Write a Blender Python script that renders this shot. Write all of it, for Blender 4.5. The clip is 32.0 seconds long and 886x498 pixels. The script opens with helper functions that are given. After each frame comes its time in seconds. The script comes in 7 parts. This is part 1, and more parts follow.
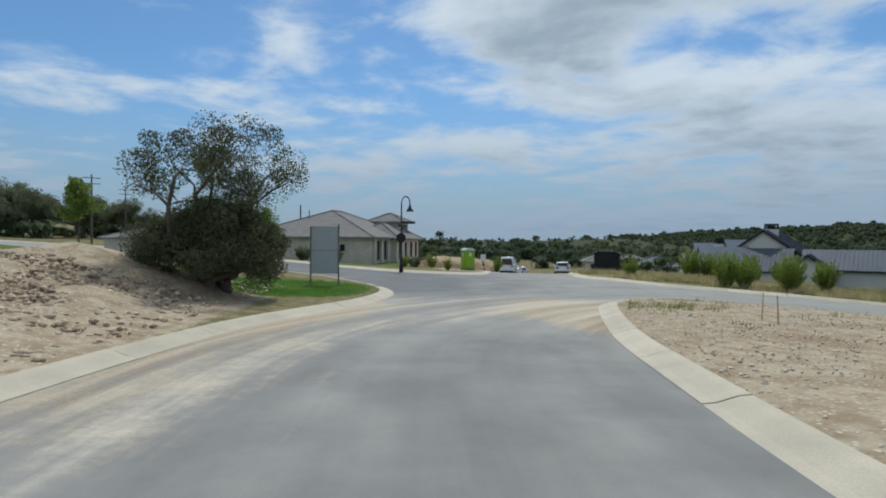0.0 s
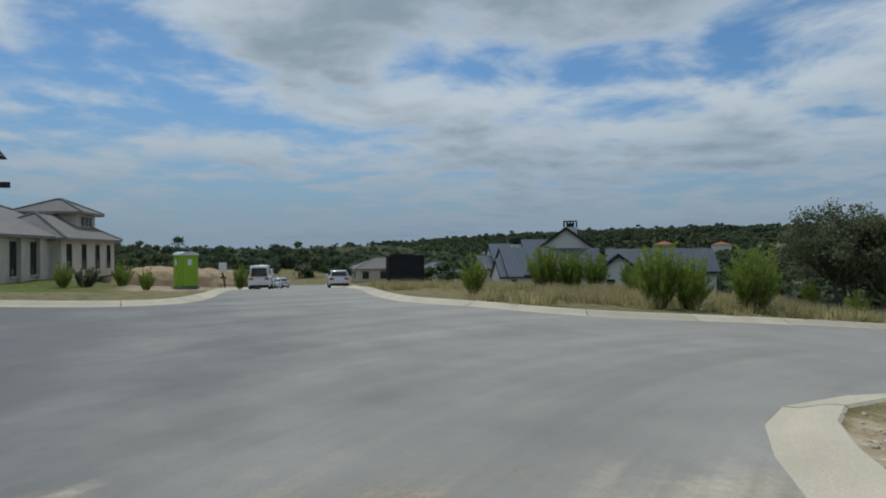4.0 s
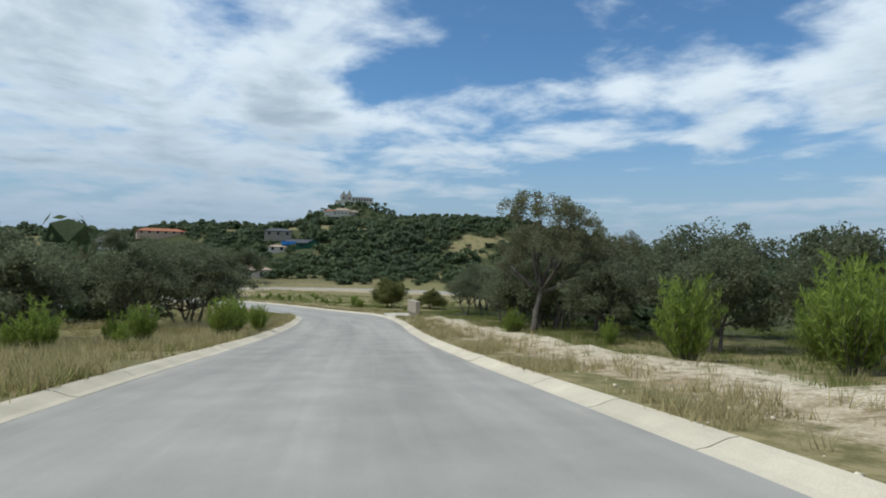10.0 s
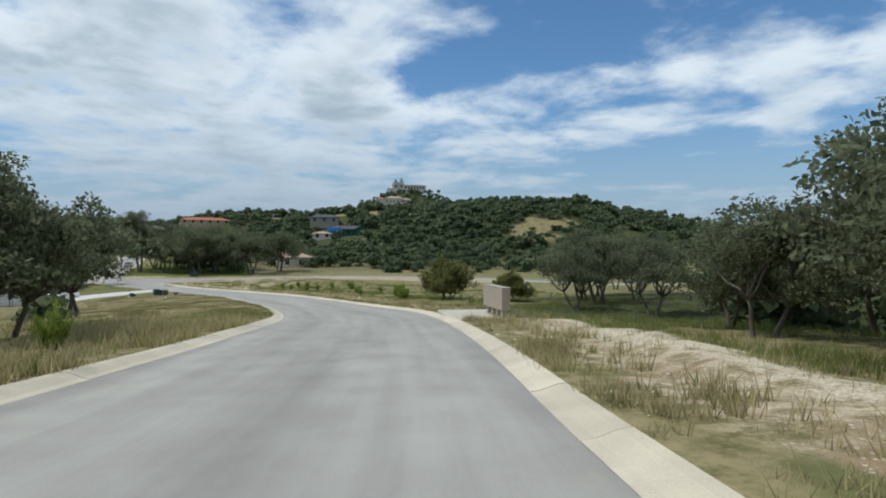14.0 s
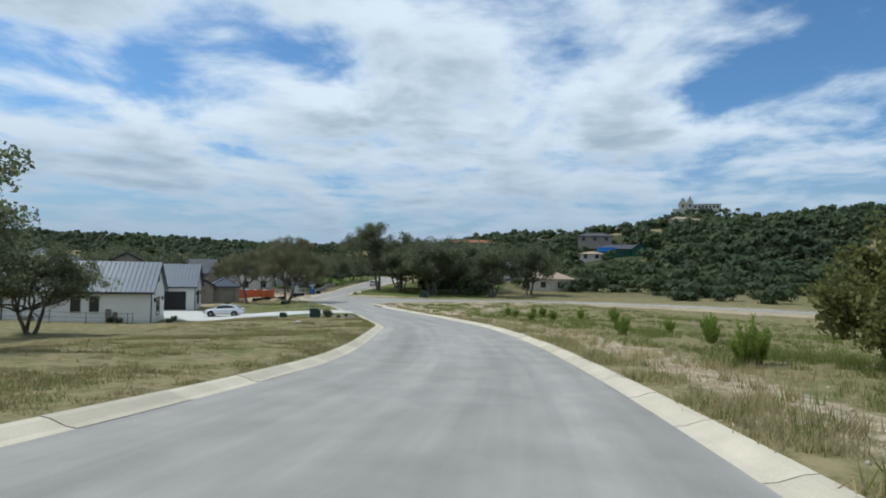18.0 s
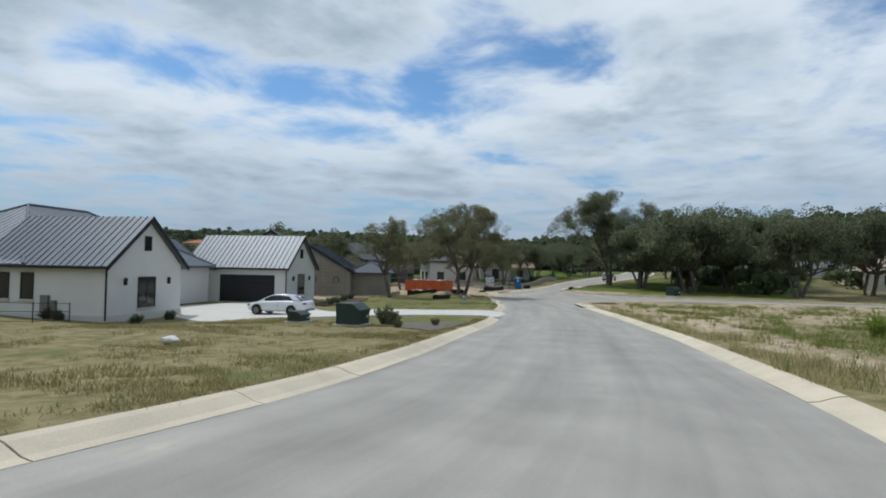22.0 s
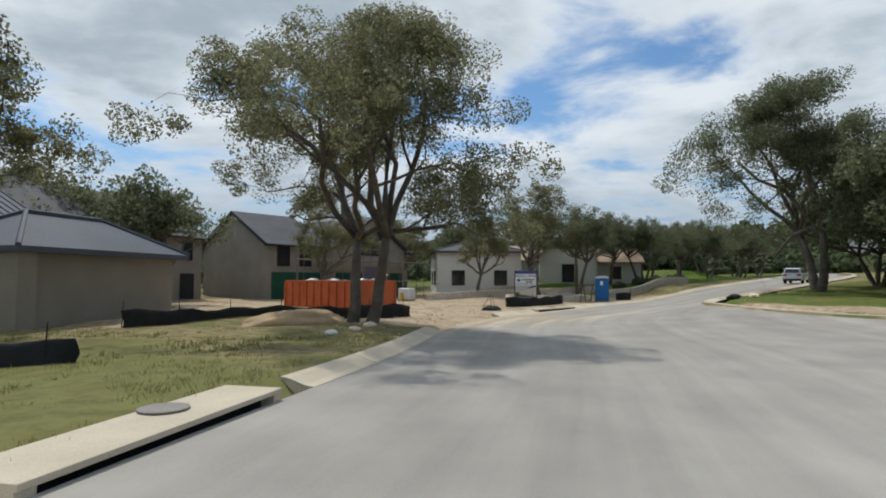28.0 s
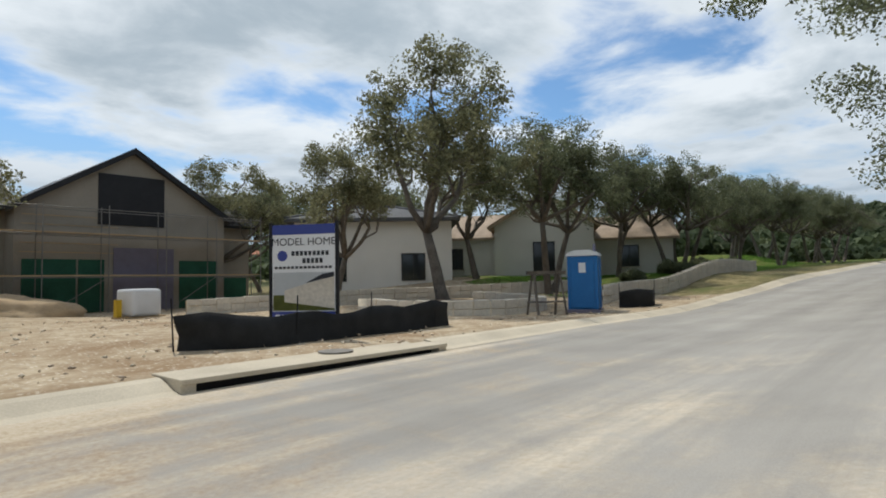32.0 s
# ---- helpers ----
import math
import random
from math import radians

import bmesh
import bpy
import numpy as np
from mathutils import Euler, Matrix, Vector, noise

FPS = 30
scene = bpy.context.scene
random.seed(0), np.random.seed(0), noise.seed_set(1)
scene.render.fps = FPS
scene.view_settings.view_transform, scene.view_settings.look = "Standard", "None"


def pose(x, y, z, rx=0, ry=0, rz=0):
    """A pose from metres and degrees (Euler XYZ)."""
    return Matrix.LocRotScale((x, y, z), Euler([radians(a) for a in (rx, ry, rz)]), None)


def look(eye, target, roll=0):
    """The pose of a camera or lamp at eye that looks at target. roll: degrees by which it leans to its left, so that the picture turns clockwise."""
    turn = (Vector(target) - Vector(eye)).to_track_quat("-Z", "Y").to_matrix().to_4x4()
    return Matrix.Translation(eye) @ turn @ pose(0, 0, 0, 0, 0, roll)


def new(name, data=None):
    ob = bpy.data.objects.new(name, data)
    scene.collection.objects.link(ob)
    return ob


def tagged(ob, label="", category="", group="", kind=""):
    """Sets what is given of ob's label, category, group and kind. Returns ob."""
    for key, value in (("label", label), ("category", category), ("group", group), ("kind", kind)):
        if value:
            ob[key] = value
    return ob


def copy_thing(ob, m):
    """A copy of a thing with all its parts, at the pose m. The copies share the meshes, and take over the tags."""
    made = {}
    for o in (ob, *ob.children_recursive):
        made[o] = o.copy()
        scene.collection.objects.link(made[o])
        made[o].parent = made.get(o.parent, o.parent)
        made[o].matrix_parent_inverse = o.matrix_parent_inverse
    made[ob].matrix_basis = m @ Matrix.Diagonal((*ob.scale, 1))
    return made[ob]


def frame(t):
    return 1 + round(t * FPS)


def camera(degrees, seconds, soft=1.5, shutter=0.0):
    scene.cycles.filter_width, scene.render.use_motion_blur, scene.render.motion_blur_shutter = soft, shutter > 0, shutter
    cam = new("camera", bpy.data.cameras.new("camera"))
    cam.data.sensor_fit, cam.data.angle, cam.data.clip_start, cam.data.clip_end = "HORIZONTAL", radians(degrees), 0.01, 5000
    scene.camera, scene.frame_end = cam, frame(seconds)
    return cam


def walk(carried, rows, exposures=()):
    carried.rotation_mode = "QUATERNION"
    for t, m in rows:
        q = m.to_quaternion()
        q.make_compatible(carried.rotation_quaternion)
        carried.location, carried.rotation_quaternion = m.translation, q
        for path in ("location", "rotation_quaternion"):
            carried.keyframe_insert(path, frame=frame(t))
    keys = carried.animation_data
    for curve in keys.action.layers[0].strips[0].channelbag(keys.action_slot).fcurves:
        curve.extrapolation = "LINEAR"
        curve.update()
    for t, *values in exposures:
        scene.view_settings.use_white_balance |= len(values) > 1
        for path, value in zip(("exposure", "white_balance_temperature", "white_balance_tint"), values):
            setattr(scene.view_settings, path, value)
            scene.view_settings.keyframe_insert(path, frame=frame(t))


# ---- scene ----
cam = camera(75.3, 32.0, soft=1.9)
PATH = [
    (0, (0.000, -0.000, 1.800), (0.346, 9.993, 1.661), 0.37),
    (0.5, (0.284, 2.707, 1.632), (2.023, 12.552, 1.430), 0.81),
    (1, (0.656, 5.608, 1.484), (3.026, 15.315, 1.087), 1.58),
    (1.5, (1.248, 8.393, 1.328), (3.790, 18.060, 1.035), 1.32),
    (2, (1.729, 10.731, 1.150), (4.486, 20.343, 1.099), 1.27),
    (2.5, (2.104, 13.724, 1.066), (5.138, 23.252, 1.148), 2.00),
    (4.5, (4.461, 22.484, 1.134), (9.657, 31.028, 1.083), -1.63),
    (5, (5.280, 24.015, 1.133), (11.519, 31.831, 1.081), -2.17),
    (5.5, (6.244, 25.249, 1.139), (13.277, 32.356, 1.017), -1.50),
    (6, (7.413, 26.386, 1.096), (15.809, 31.814, 0.852), -1.56),
    (6.5, (9.227, 27.206, 1.076), (18.306, 31.378, 0.654), -0.81),
    (7, (10.477, 27.947, 1.055), (20.108, 30.588, 0.537), -2.09),
    (7.5, (12.133, 28.405, 1.035), (22.035, 29.801, 1.000), -1.19),
    (8, (14.175, 28.703, 0.973), (24.170, 28.415, 1.146), -0.10),
    (8.5, (16.190, 28.574, 0.863), (26.026, 26.779, 1.019), 0.48),
    (9, (18.351, 27.892, 0.702), (27.921, 24.995, 0.520), -0.67),
    (9.5, (20.762, 27.078, 0.480), (30.105, 23.532, 0.115), -0.46),
    (10, (23.394, 26.370, 0.209), (32.605, 22.478, 0.301), 1.27),
    (10.5, (26.176, 25.625, -0.075), (35.448, 21.908, 0.387), 2.05),
    (11, (29.194, 24.831, -0.354), (38.494, 21.197, 0.192), 1.87),
    (11.5, (32.522, 23.796, -0.640), (41.861, 20.258, -0.130), 1.77),
    (12, (35.933, 22.701, -0.970), (45.318, 19.261, -0.705), 1.33),
    (12.5, (39.760, 21.656, -1.361), (49.206, 18.374, -1.323), 1.83),
    (13, (43.919, 20.172, -1.820), (53.373, 16.912, -1.814), 0.65),
    (13.5, (48.573, 18.705, -2.282), (58.053, 15.526, -2.358), 0.14),
    (15.5, (68.556, 11.953, -3.881), (78.361, 10.017, -3.552), 1.67),
    (16, (73.957, 10.568, -4.259), (83.867, 9.308, -3.795), 0.82),
    (16.5, (78.899, 9.846, -4.683), (88.879, 9.871, -4.056), 0.58),
    (17, (84.195, 9.360, -5.098), (94.155, 10.012, -4.498), 0.45),
    (17.5, (89.345, 9.123, -5.474), (99.283, 10.076, -4.897), 0.75),
    (18, (94.566, 9.124, -5.881), (104.414, 10.821, -5.490), 0.97),
    (18.5, (99.710, 9.199, -6.317), (109.492, 11.250, -5.988), 0.05),
    (19, (104.808, 9.561, -6.750), (114.437, 12.212, -6.239), -0.42),
    (19.5, (109.745, 10.044, -7.153), (118.838, 14.200, -6.934), 0.74),
    (20, (114.652, 10.679, -7.478), (123.459, 15.417, -7.421), 1.01),
    (20.5, (119.301, 11.435, -7.706), (127.874, 16.579, -7.512), 0.45),
    (21, (123.995, 12.369, -7.869), (132.432, 17.727, -7.535), 0.67),
    (21.5, (128.570, 13.221, -8.064), (136.898, 18.753, -7.895), 1.53),
    (22, (133.099, 14.302, -8.309), (141.256, 20.078, -7.981), 1.06),
    (22.5, (137.563, 15.727, -8.526), (145.595, 21.674, -8.164), 1.20),
    (23, (141.879, 17.195, -8.737), (149.776, 23.319, -8.385), 1.65),
    (23.5, (146.268, 18.725, -8.947), (154.126, 24.897, -8.559), 1.94),
    (24, (150.452, 20.340, -9.127), (158.099, 26.756, -8.526), 2.08),
    (24.5, (154.646, 21.872, -9.299), (161.922, 28.726, -9.002), 2.23),
    (25, (158.652, 23.456, -9.473), (166.082, 30.135, -9.057), 1.57),
    (25.5, (162.591, 25.215, -9.618), (169.943, 31.985, -9.267), 1.47),
    (26, (166.619, 26.889, -9.787), (173.708, 33.934, -9.457), 1.26),
    (26.5, (171.869, 29.143, -10.013), (178.824, 36.310, -9.495), 0.72),
    (28.5, (187.307, 40.372, -10.134), (194.138, 47.654, -9.574), -0.14),
    (29, (190.819, 42.527, -10.113), (197.528, 49.906, -9.373), 0.08),
    (29.5, (194.225, 44.410, -10.168), (200.887, 51.826, -9.383), 0.61),
    (30, (197.789, 46.107, -10.243), (204.434, 53.549, -9.562), 1.21),
    (30.5, (201.126, 47.702, -10.365), (207.776, 55.128, -9.574), 1.01),
    (31, (204.464, 49.308, -10.481), (211.076, 56.787, -9.891), 0.02),
    (31.5, (207.477, 50.593, -10.616), (213.911, 58.223, -9.993), -0.49),
    (32, (210.734, 52.149, -10.794), (217.292, 59.679, -10.248), -1.07),
]
walk(cam, [(t, look(eye, target, roll)) for t, eye, target, roll in PATH],
     exposures=[(0, -0.27, 6000, 5), (1, -0.58, 5950, 5), (2.5, -0.58, 5950, 5), (5, -0.58, 6150, 4), (7, -0.45, 6200, 4), (9, 0.0, 6100, 4), (14, -0.03, 6150, 5), (18, -0.03, 5950, 4), (24, -0.13, 6300, 8), (32, 0.1, 6550, 8)])

# ---- world, sun ----
world = bpy.data.worlds.new("sky")
scene.world = world
world.use_nodes = True
SUN_TO = Vector((0.08, 0.52, 0.85)).normalized()


def build_sky():
    nt = world.node_tree
    nt.nodes.clear()
    N, L = nt.nodes.new, nt.links.new
    out, bg = N("ShaderNodeOutputWorld"), N("ShaderNodeBackground")
    sky = N("ShaderNodeTexSky")
    sky.sky_type, sky.sun_disc = "NISHITA", False
    sky.sun_elevation = math.asin(SUN_TO.z)
    sky.sun_rotation = math.atan2(SUN_TO.x, SUN_TO.y)
    sky.air_density, sky.dust_density, sky.ozone_density = 1.0, 0.6, 2.0
    co, sep = N("ShaderNodeTexCoord"), N("ShaderNodeSeparateXYZ")
    L(co.outputs["Generated"], sep.inputs[0])
    def calc(op, a, b=None, c=None):
        n = N("ShaderNodeMath"); n.operation = op
        for i, v in enumerate((a, b, c)):
            if v is None:
                continue
            if isinstance(v, (int, float)):
                n.inputs[i].default_value = v
            else:
                L(v, n.inputs[i])
        return n.outputs[0]
    def ramp(v, lo, hi, a=0.0, b=1.0):
        r = N("ShaderNodeMapRange"); r.interpolation_type = "SMOOTHSTEP"
        for i, q in ((1, lo), (2, hi), (3, a), (4, b)):
            r.inputs[i].default_value = q
        L(v, r.inputs[0])
        return r.outputs[0]
    def blend(fac, a, b):
        m = N("ShaderNodeMix"); m.data_type = "RGBA"
        for i, q in ((0, fac), (6, a), (7, b)):
            if isinstance(q, tuple):
                m.inputs[i].default_value = (*q, 1)
            else:
                L(q, m.inputs[i])
        return m.outputs[2]
    # the cloud deck is a flat sheet overhead
    lift = calc("ADD", calc("MAXIMUM", sep.outputs[2], 0.0), 0.11)
    flat = N("ShaderNodeCombineXYZ")
    for i in (0, 1):
        L(calc("DIVIDE", sep.outputs[i], lift), flat.inputs[i])
    def field(near):
        """Cloud thickness, looked up a little nearer to the zenith when near is below one."""
        mp = N("ShaderNodeMapping")
        mp.inputs["Location"].default_value, mp.inputs["Scale"].default_value = CLOUD_OFF, (near, near, near)
        L(flat.outputs[0], mp.inputs[0])
        big, puff = N("ShaderNodeTexNoise"), N("ShaderNodeTexNoise")
        for n, sc, det, ro, di in ((big, CLOUD_SCALE * 0.42, 3, 0.5, 0.3), (puff, CLOUD_SCALE * 1.5, 9, 0.57, 0.25)):
            n.inputs["Scale"].default_value, n.inputs["Detail"].default_value = sc, det
            n.inputs["Roughness"].default_value, n.inputs["Distortion"].default_value = ro, di
            L(mp.outputs[0], n.inputs["Vector"])
        return calc("ADD", calc("MULTIPLY", big.outputs[0], 0.52), calc("MULTIPLY", puff.outputs[0], 0.48))
    thick, above = field(1.0), field(0.90)
    # breaks of open blue: azimuth east of north, elevation, half-width, depth
    for az, el, wide, deep in CLOUD_BREAKS:
        d = Vector((math.sin(radians(az)) * math.cos(radians(el)), math.cos(radians(az)) * math.cos(radians(el)), math.sin(radians(el))))
        dot = N("ShaderNodeVectorMath"); dot.operation = "DOT_PRODUCT"
        dot.inputs[1].default_value = d
        L(co.outputs["Generated"], dot.inputs[0])
        lobe = ramp(dot.outputs["Value"], math.cos(radians(wide)), 1.0, 0.0, -deep)
        thick, above = calc("ADD", thick, lobe), calc("ADD", above, lobe)
    cover = ramp(thick, CLOUD_LO, CLOUD_HI)
    belly = calc("MULTIPLY", ramp(above, CLOUD_LO + 0.04, CLOUD_LO + 0.24), ramp(thick, CLOUD_LO + 0.03, CLOUD_LO + 0.20))
    tone = blend(belly, CLOUD_LIGHT, CLOUD_DARK)
    gain = N("ShaderNodeVectorMath"); gain.operation = "SCALE"; gain.inputs[3].default_value = SKY_GAIN
    L(sky.outputs[0], gain.inputs[0])
    tint = N("ShaderNodeMix"); tint.data_type = "RGBA"; tint.blend_type = "MULTIPLY"
    tint.inputs[0].default_value = 1.0; tint.inputs[7].default_value = (*SKY_TINT, 1)
    L(gain.outputs[0], tint.inputs[6])
    mix = blend(cover, tint.outputs[2], tone)
    low = blend(ramp(sep.outputs[2], 0.0, 0.27, 0.9, 0.0), mix, SKY_HAZE)
    bg.inputs[1].default_value = SKY_STRENGTH
    L(low, bg.inputs[0]); L(bg.outputs[0], out.inputs[0])


SKY_STRENGTH, SKY_GAIN = 0.10, 1.2
SKY_TINT = (0.64, 0.83, 0.96)
CLOUD_SCALE, CLOUD_LO, CLOUD_HI, CLOUD_OFF = 1.35, 0.385, 0.525, (3.3, 1.2, 0.0)
CLOUD_BREAKS = ((129, 21, 34, 0.12), (-18, 10, 32, 0.10))
CLOUD_DARK, CLOUD_LIGHT, SKY_HAZE = (3.9, 4.65, 5.4), (7.7, 8.25, 8.9), (3.4, 4.25, 5.3)
build_sky()
sun = new("sun", bpy.data.lights.new("sun", "SUN"))
sun.data.energy, sun.data.angle, sun.data.color = 2.6, radians(1.6), (1.0, 0.95, 0.87)
sun.matrix_world = look((0, 0, 200), tuple(Vector((0, 0, 200)) - SUN_TO * 10))


# ---- materials ----
def material(name, color, rough=0.8, metal=0.0, spec=0.3, var=0.25, scale=3.0, fine=40.0, bump=0.2, dist=0.02, tint=None, island=0.0, coat=0.0, transmit=0.0):
    """A surface with variation at two scales and a fine relief, in object-space metres."""
    m = bpy.data.materials.new(name)
    m.use_nodes = True
    nt = m.node_tree
    N, L = nt.nodes.new, nt.links.new
    b = nt.nodes["Principled BSDF"]
    b.inputs["Roughness"].default_value, b.inputs["Metallic"].default_value = rough, metal
    b.inputs["Specular IOR Level"].default_value = spec
    b.inputs["Coat Weight"].default_value = coat
    b.inputs["Transmission Weight"].default_value = transmit
    geo = N("ShaderNodeNewGeometry")
    big = N("ShaderNodeTexNoise"); big.inputs["Scale"].default_value = scale; big.inputs["Detail"].default_value = 5
    small = N("ShaderNodeTexNoise"); small.inputs["Scale"].default_value = fine; small.inputs["Detail"].default_value = 3
    L(geo.outputs["Position"], big.inputs["Vector"]); L(geo.outputs["Position"], small.inputs["Vector"])
    add = N("ShaderNodeMath"); add.operation = "ADD"
    L(big.outputs[0], add.inputs[0]); L(small.outputs[0], add.inputs[1])
    rng = N("ShaderNodeMapRange")
    rng.inputs[1].default_value, rng.inputs[2].default_value = 0.7, 1.3
    L(add.outputs[0], rng.inputs[0])
    mix = N("ShaderNodeMix"); mix.data_type = "RGBA"
    c2 = tint or tuple(max(0, c * (1 - var)) for c in color)
    mix.inputs[6].default_value = (*c2, 1)
    mix.inputs[7].default_value = (*[min(1, c * (1 + var)) for c in color], 1)
    L(rng.outputs[0], mix.inputs[0])
    last = mix.outputs[2]
    if island:
        info = N("ShaderNodeObjectInfo")
        src = info.outputs["Random"] if island < 0 else geo.outputs["Random Per Island"]
        hsv = N("ShaderNodeHueSaturation")
        r2 = N("ShaderNodeMapRange"); k = abs(island)
        r2.inputs[3].default_value, r2.inputs[4].default_value = 1 - k, 1 + k
        L(src, r2.inputs[0]); L(r2.outputs[0], hsv.inputs["Value"]); L(last, hsv.inputs["Color"])
        last = hsv.outputs[0]
    L(last, b.inputs["Base Color"])
    if bump:
        bp = N("ShaderNodeBump"); bp.inputs["Strength"].default_value, bp.inputs["Distance"].default_value = bump, dist
        L(small.outputs[0], bp.inputs["Height"]); L(bp.outputs[0], b.inputs["Normal"])
    return m


def leaf_material(name, color, var=0.35, trans=0.35):
    m = material(name, color, rough=0.65, spec=0.2, var=0.25, scale=0.35, fine=6, bump=0, island=var)
    nt = m.node_tree
    N, L = nt.nodes.new, nt.links.new
    b, out = nt.nodes["Principled BSDF"], nt.nodes["Material Output"]
    tr, mx = N("ShaderNodeBsdfTranslucent"), N("ShaderNodeMixShader")
    src = b.inputs["Base Color"].links[0].from_socket
    L(src, tr.inputs[0]); mx.inputs[0].default_value = trans
    L(b.outputs[0], mx.inputs[1]); L(tr.outputs[0], mx.inputs[2]); L(mx.outputs[0], out.inputs[0])
    return m


def woodland_material():
    """Leaves whose tone and hue differ from tree to tree."""
    m = leaf_material("woodland_leaf", (0.104, 0.130, 0.070), var=0.12, trans=0.42)
    nt = m.node_tree
    N, L = nt.nodes.new, nt.links.new
    b = nt.nodes["Principled BSDF"]
    src = b.inputs["Base Color"].links[0].from_socket
    a, mix = N("ShaderNodeAttribute"), N("ShaderNodeMix")
    a.attribute_name = "tone"
    mix.data_type, mix.blend_type = "RGBA", "MULTIPLY"
    mix.inputs[0].default_value = 1.0
    ramp = N("ShaderNodeValToRGB")
    ramp.color_ramp.elements[0].color, ramp.color_ramp.elements[1].color = (0.68, 0.76, 0.74, 1), (1.22, 1.20, 0.95, 1)
    ramp.color_ramp.elements.new(0.55).color = (0.9, 0.95, 0.85, 1)
    L(a.outputs["Fac"], ramp.inputs[0]); L(src, mix.inputs[6]); L(ramp.outputs[0], mix.inputs[7])
    L(mix.outputs[2], b.inputs["Base Color"])
    for n in nt.nodes:
        if n.type == "BSDF_TRANSLUCENT":
            L(mix.outputs[2], n.inputs[0])
    return m


def ground_material():
    m = material("ground_cover", (0.25, 0.21, 0.11), rough=0.95, spec=0.1, var=0.3, scale=0.8, fine=25, bump=0.5, dist=0.04)
    nt = m.node_tree
    N, L = nt.nodes.new, nt.links.new
    b = nt.nodes["Principled BSDF"]
    geo = N("ShaderNodeNewGeometry")
    def noise_at(scale, detail=6):
        n = N("ShaderNodeTexNoise"); n.inputs["Scale"].default_value, n.inputs["Detail"].default_value = scale, detail
        n.inputs["Roughness"].default_value = 0.62
        L(geo.outputs["Position"], n.inputs["Vector"])
        return n.outputs[0]
    def two(a, c, fac):
        x = N("ShaderNodeMix"); x.data_type = "RGBA"
        for i, col in ((6, a), (7, c)):
            if isinstance(col, tuple):
                x.inputs[i].default_value = (*col, 1)
            else:
                L(col, x.inputs[i])
        L(fac, x.inputs[0])
        return x.outputs[2]
    def step(v, lo, hi):
        r = N("ShaderNodeMapRange"); r.interpolation_type = "SMOOTHSTEP"
        r.inputs[1].default_value, r.inputs[2].default_value = lo, hi
        L(v, r.inputs[0])
        return r.outputs[0]
    def attr(name):
        a = N("ShaderNodeAttribute"); a.attribute_name = name
        return a.outputs["Fac"]
    def plus(a, c, k):
        s = N("ShaderNodeMath"); s.operation = "MULTIPLY_ADD"; s.inputs[1].default_value = k
        L(c, s.inputs[0]); L(a, s.inputs[2])
        return s.outputs[0]
    n1, n2, n3 = noise_at(0.35), noise_at(2.2), noise_at(14, 4)
    cell = N("ShaderNodeTexVoronoi"); cell.inputs["Scale"].default_value = 13.0; cell.inputs["Randomness"].default_value = 1.0
    L(geo.outputs["Position"], cell.inputs["Vector"])
    pick = N("ShaderNodeSeparateColor"); L(cell.outputs["Color"], pick.inputs[0])
    stone = N("ShaderNodeMath"); stone.operation = "MULTIPLY"
    near_cell = N("ShaderNodeMapRange"); near_cell.inputs[1].default_value, near_cell.inputs[2].default_value = 0.42, 0.30
    L(cell.outputs["Distance"], near_cell.inputs[0])
    L(near_cell.outputs[0], stone.inputs[0]); L(step(pick.outputs[0], 0.52, 0.62), stone.inputs[1])
    dry = two(two((0.135, 0.122, 0.052), (0.285, 0.235, 0.125), step(plus(n2, n3, 0.4), 0.5, 0.85)), (0.125, 0.135, 0.050), step(n1, 0.5, 0.7))
    soil = two(two((0.33, 0.245, 0.155), (0.50, 0.41, 0.29), step(plus(n2, n3, 0.35), 0.5, 0.85)), (0.29, 0.20, 0.12), step(n1, 0.5, 0.68))
    soil = two(soil, two((0.36, 0.29, 0.21), (0.68, 0.61, 0.49), pick.outputs[1]), stone.outputs[0])
    pale = two(two((0.44, 0.36, 0.25), (0.64, 0.56, 0.43), step(n3, 0.38, 0.62)), two((0.46, 0.38, 0.27), (0.74, 0.66, 0.52), pick.outputs[1]), stone.outputs[0])
    lawn = two(two((0.085, 0.125, 0.028), (0.15, 0.165, 0.045), step(n2, 0.4, 0.65)), (0.19, 0.155, 0.055), step(n1, 0.52, 0.68))
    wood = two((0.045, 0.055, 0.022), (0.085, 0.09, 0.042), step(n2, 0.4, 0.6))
    col = two(dry, soil, step(plus(plus(attr("soil"), n2, 0.5), n3, 0.25), 0.72, 1.0))
    col = two(col, pale, step(plus(plus(attr("caliche"), n2, 0.55), n3, 0.3), 0.82, 1.08))
    col = two(col, lawn, step(plus(attr("lawn"), n2, 0.4), 0.55, 0.85))
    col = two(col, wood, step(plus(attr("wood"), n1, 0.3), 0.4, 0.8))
    L(col, b.inputs["Base Color"])
    return m


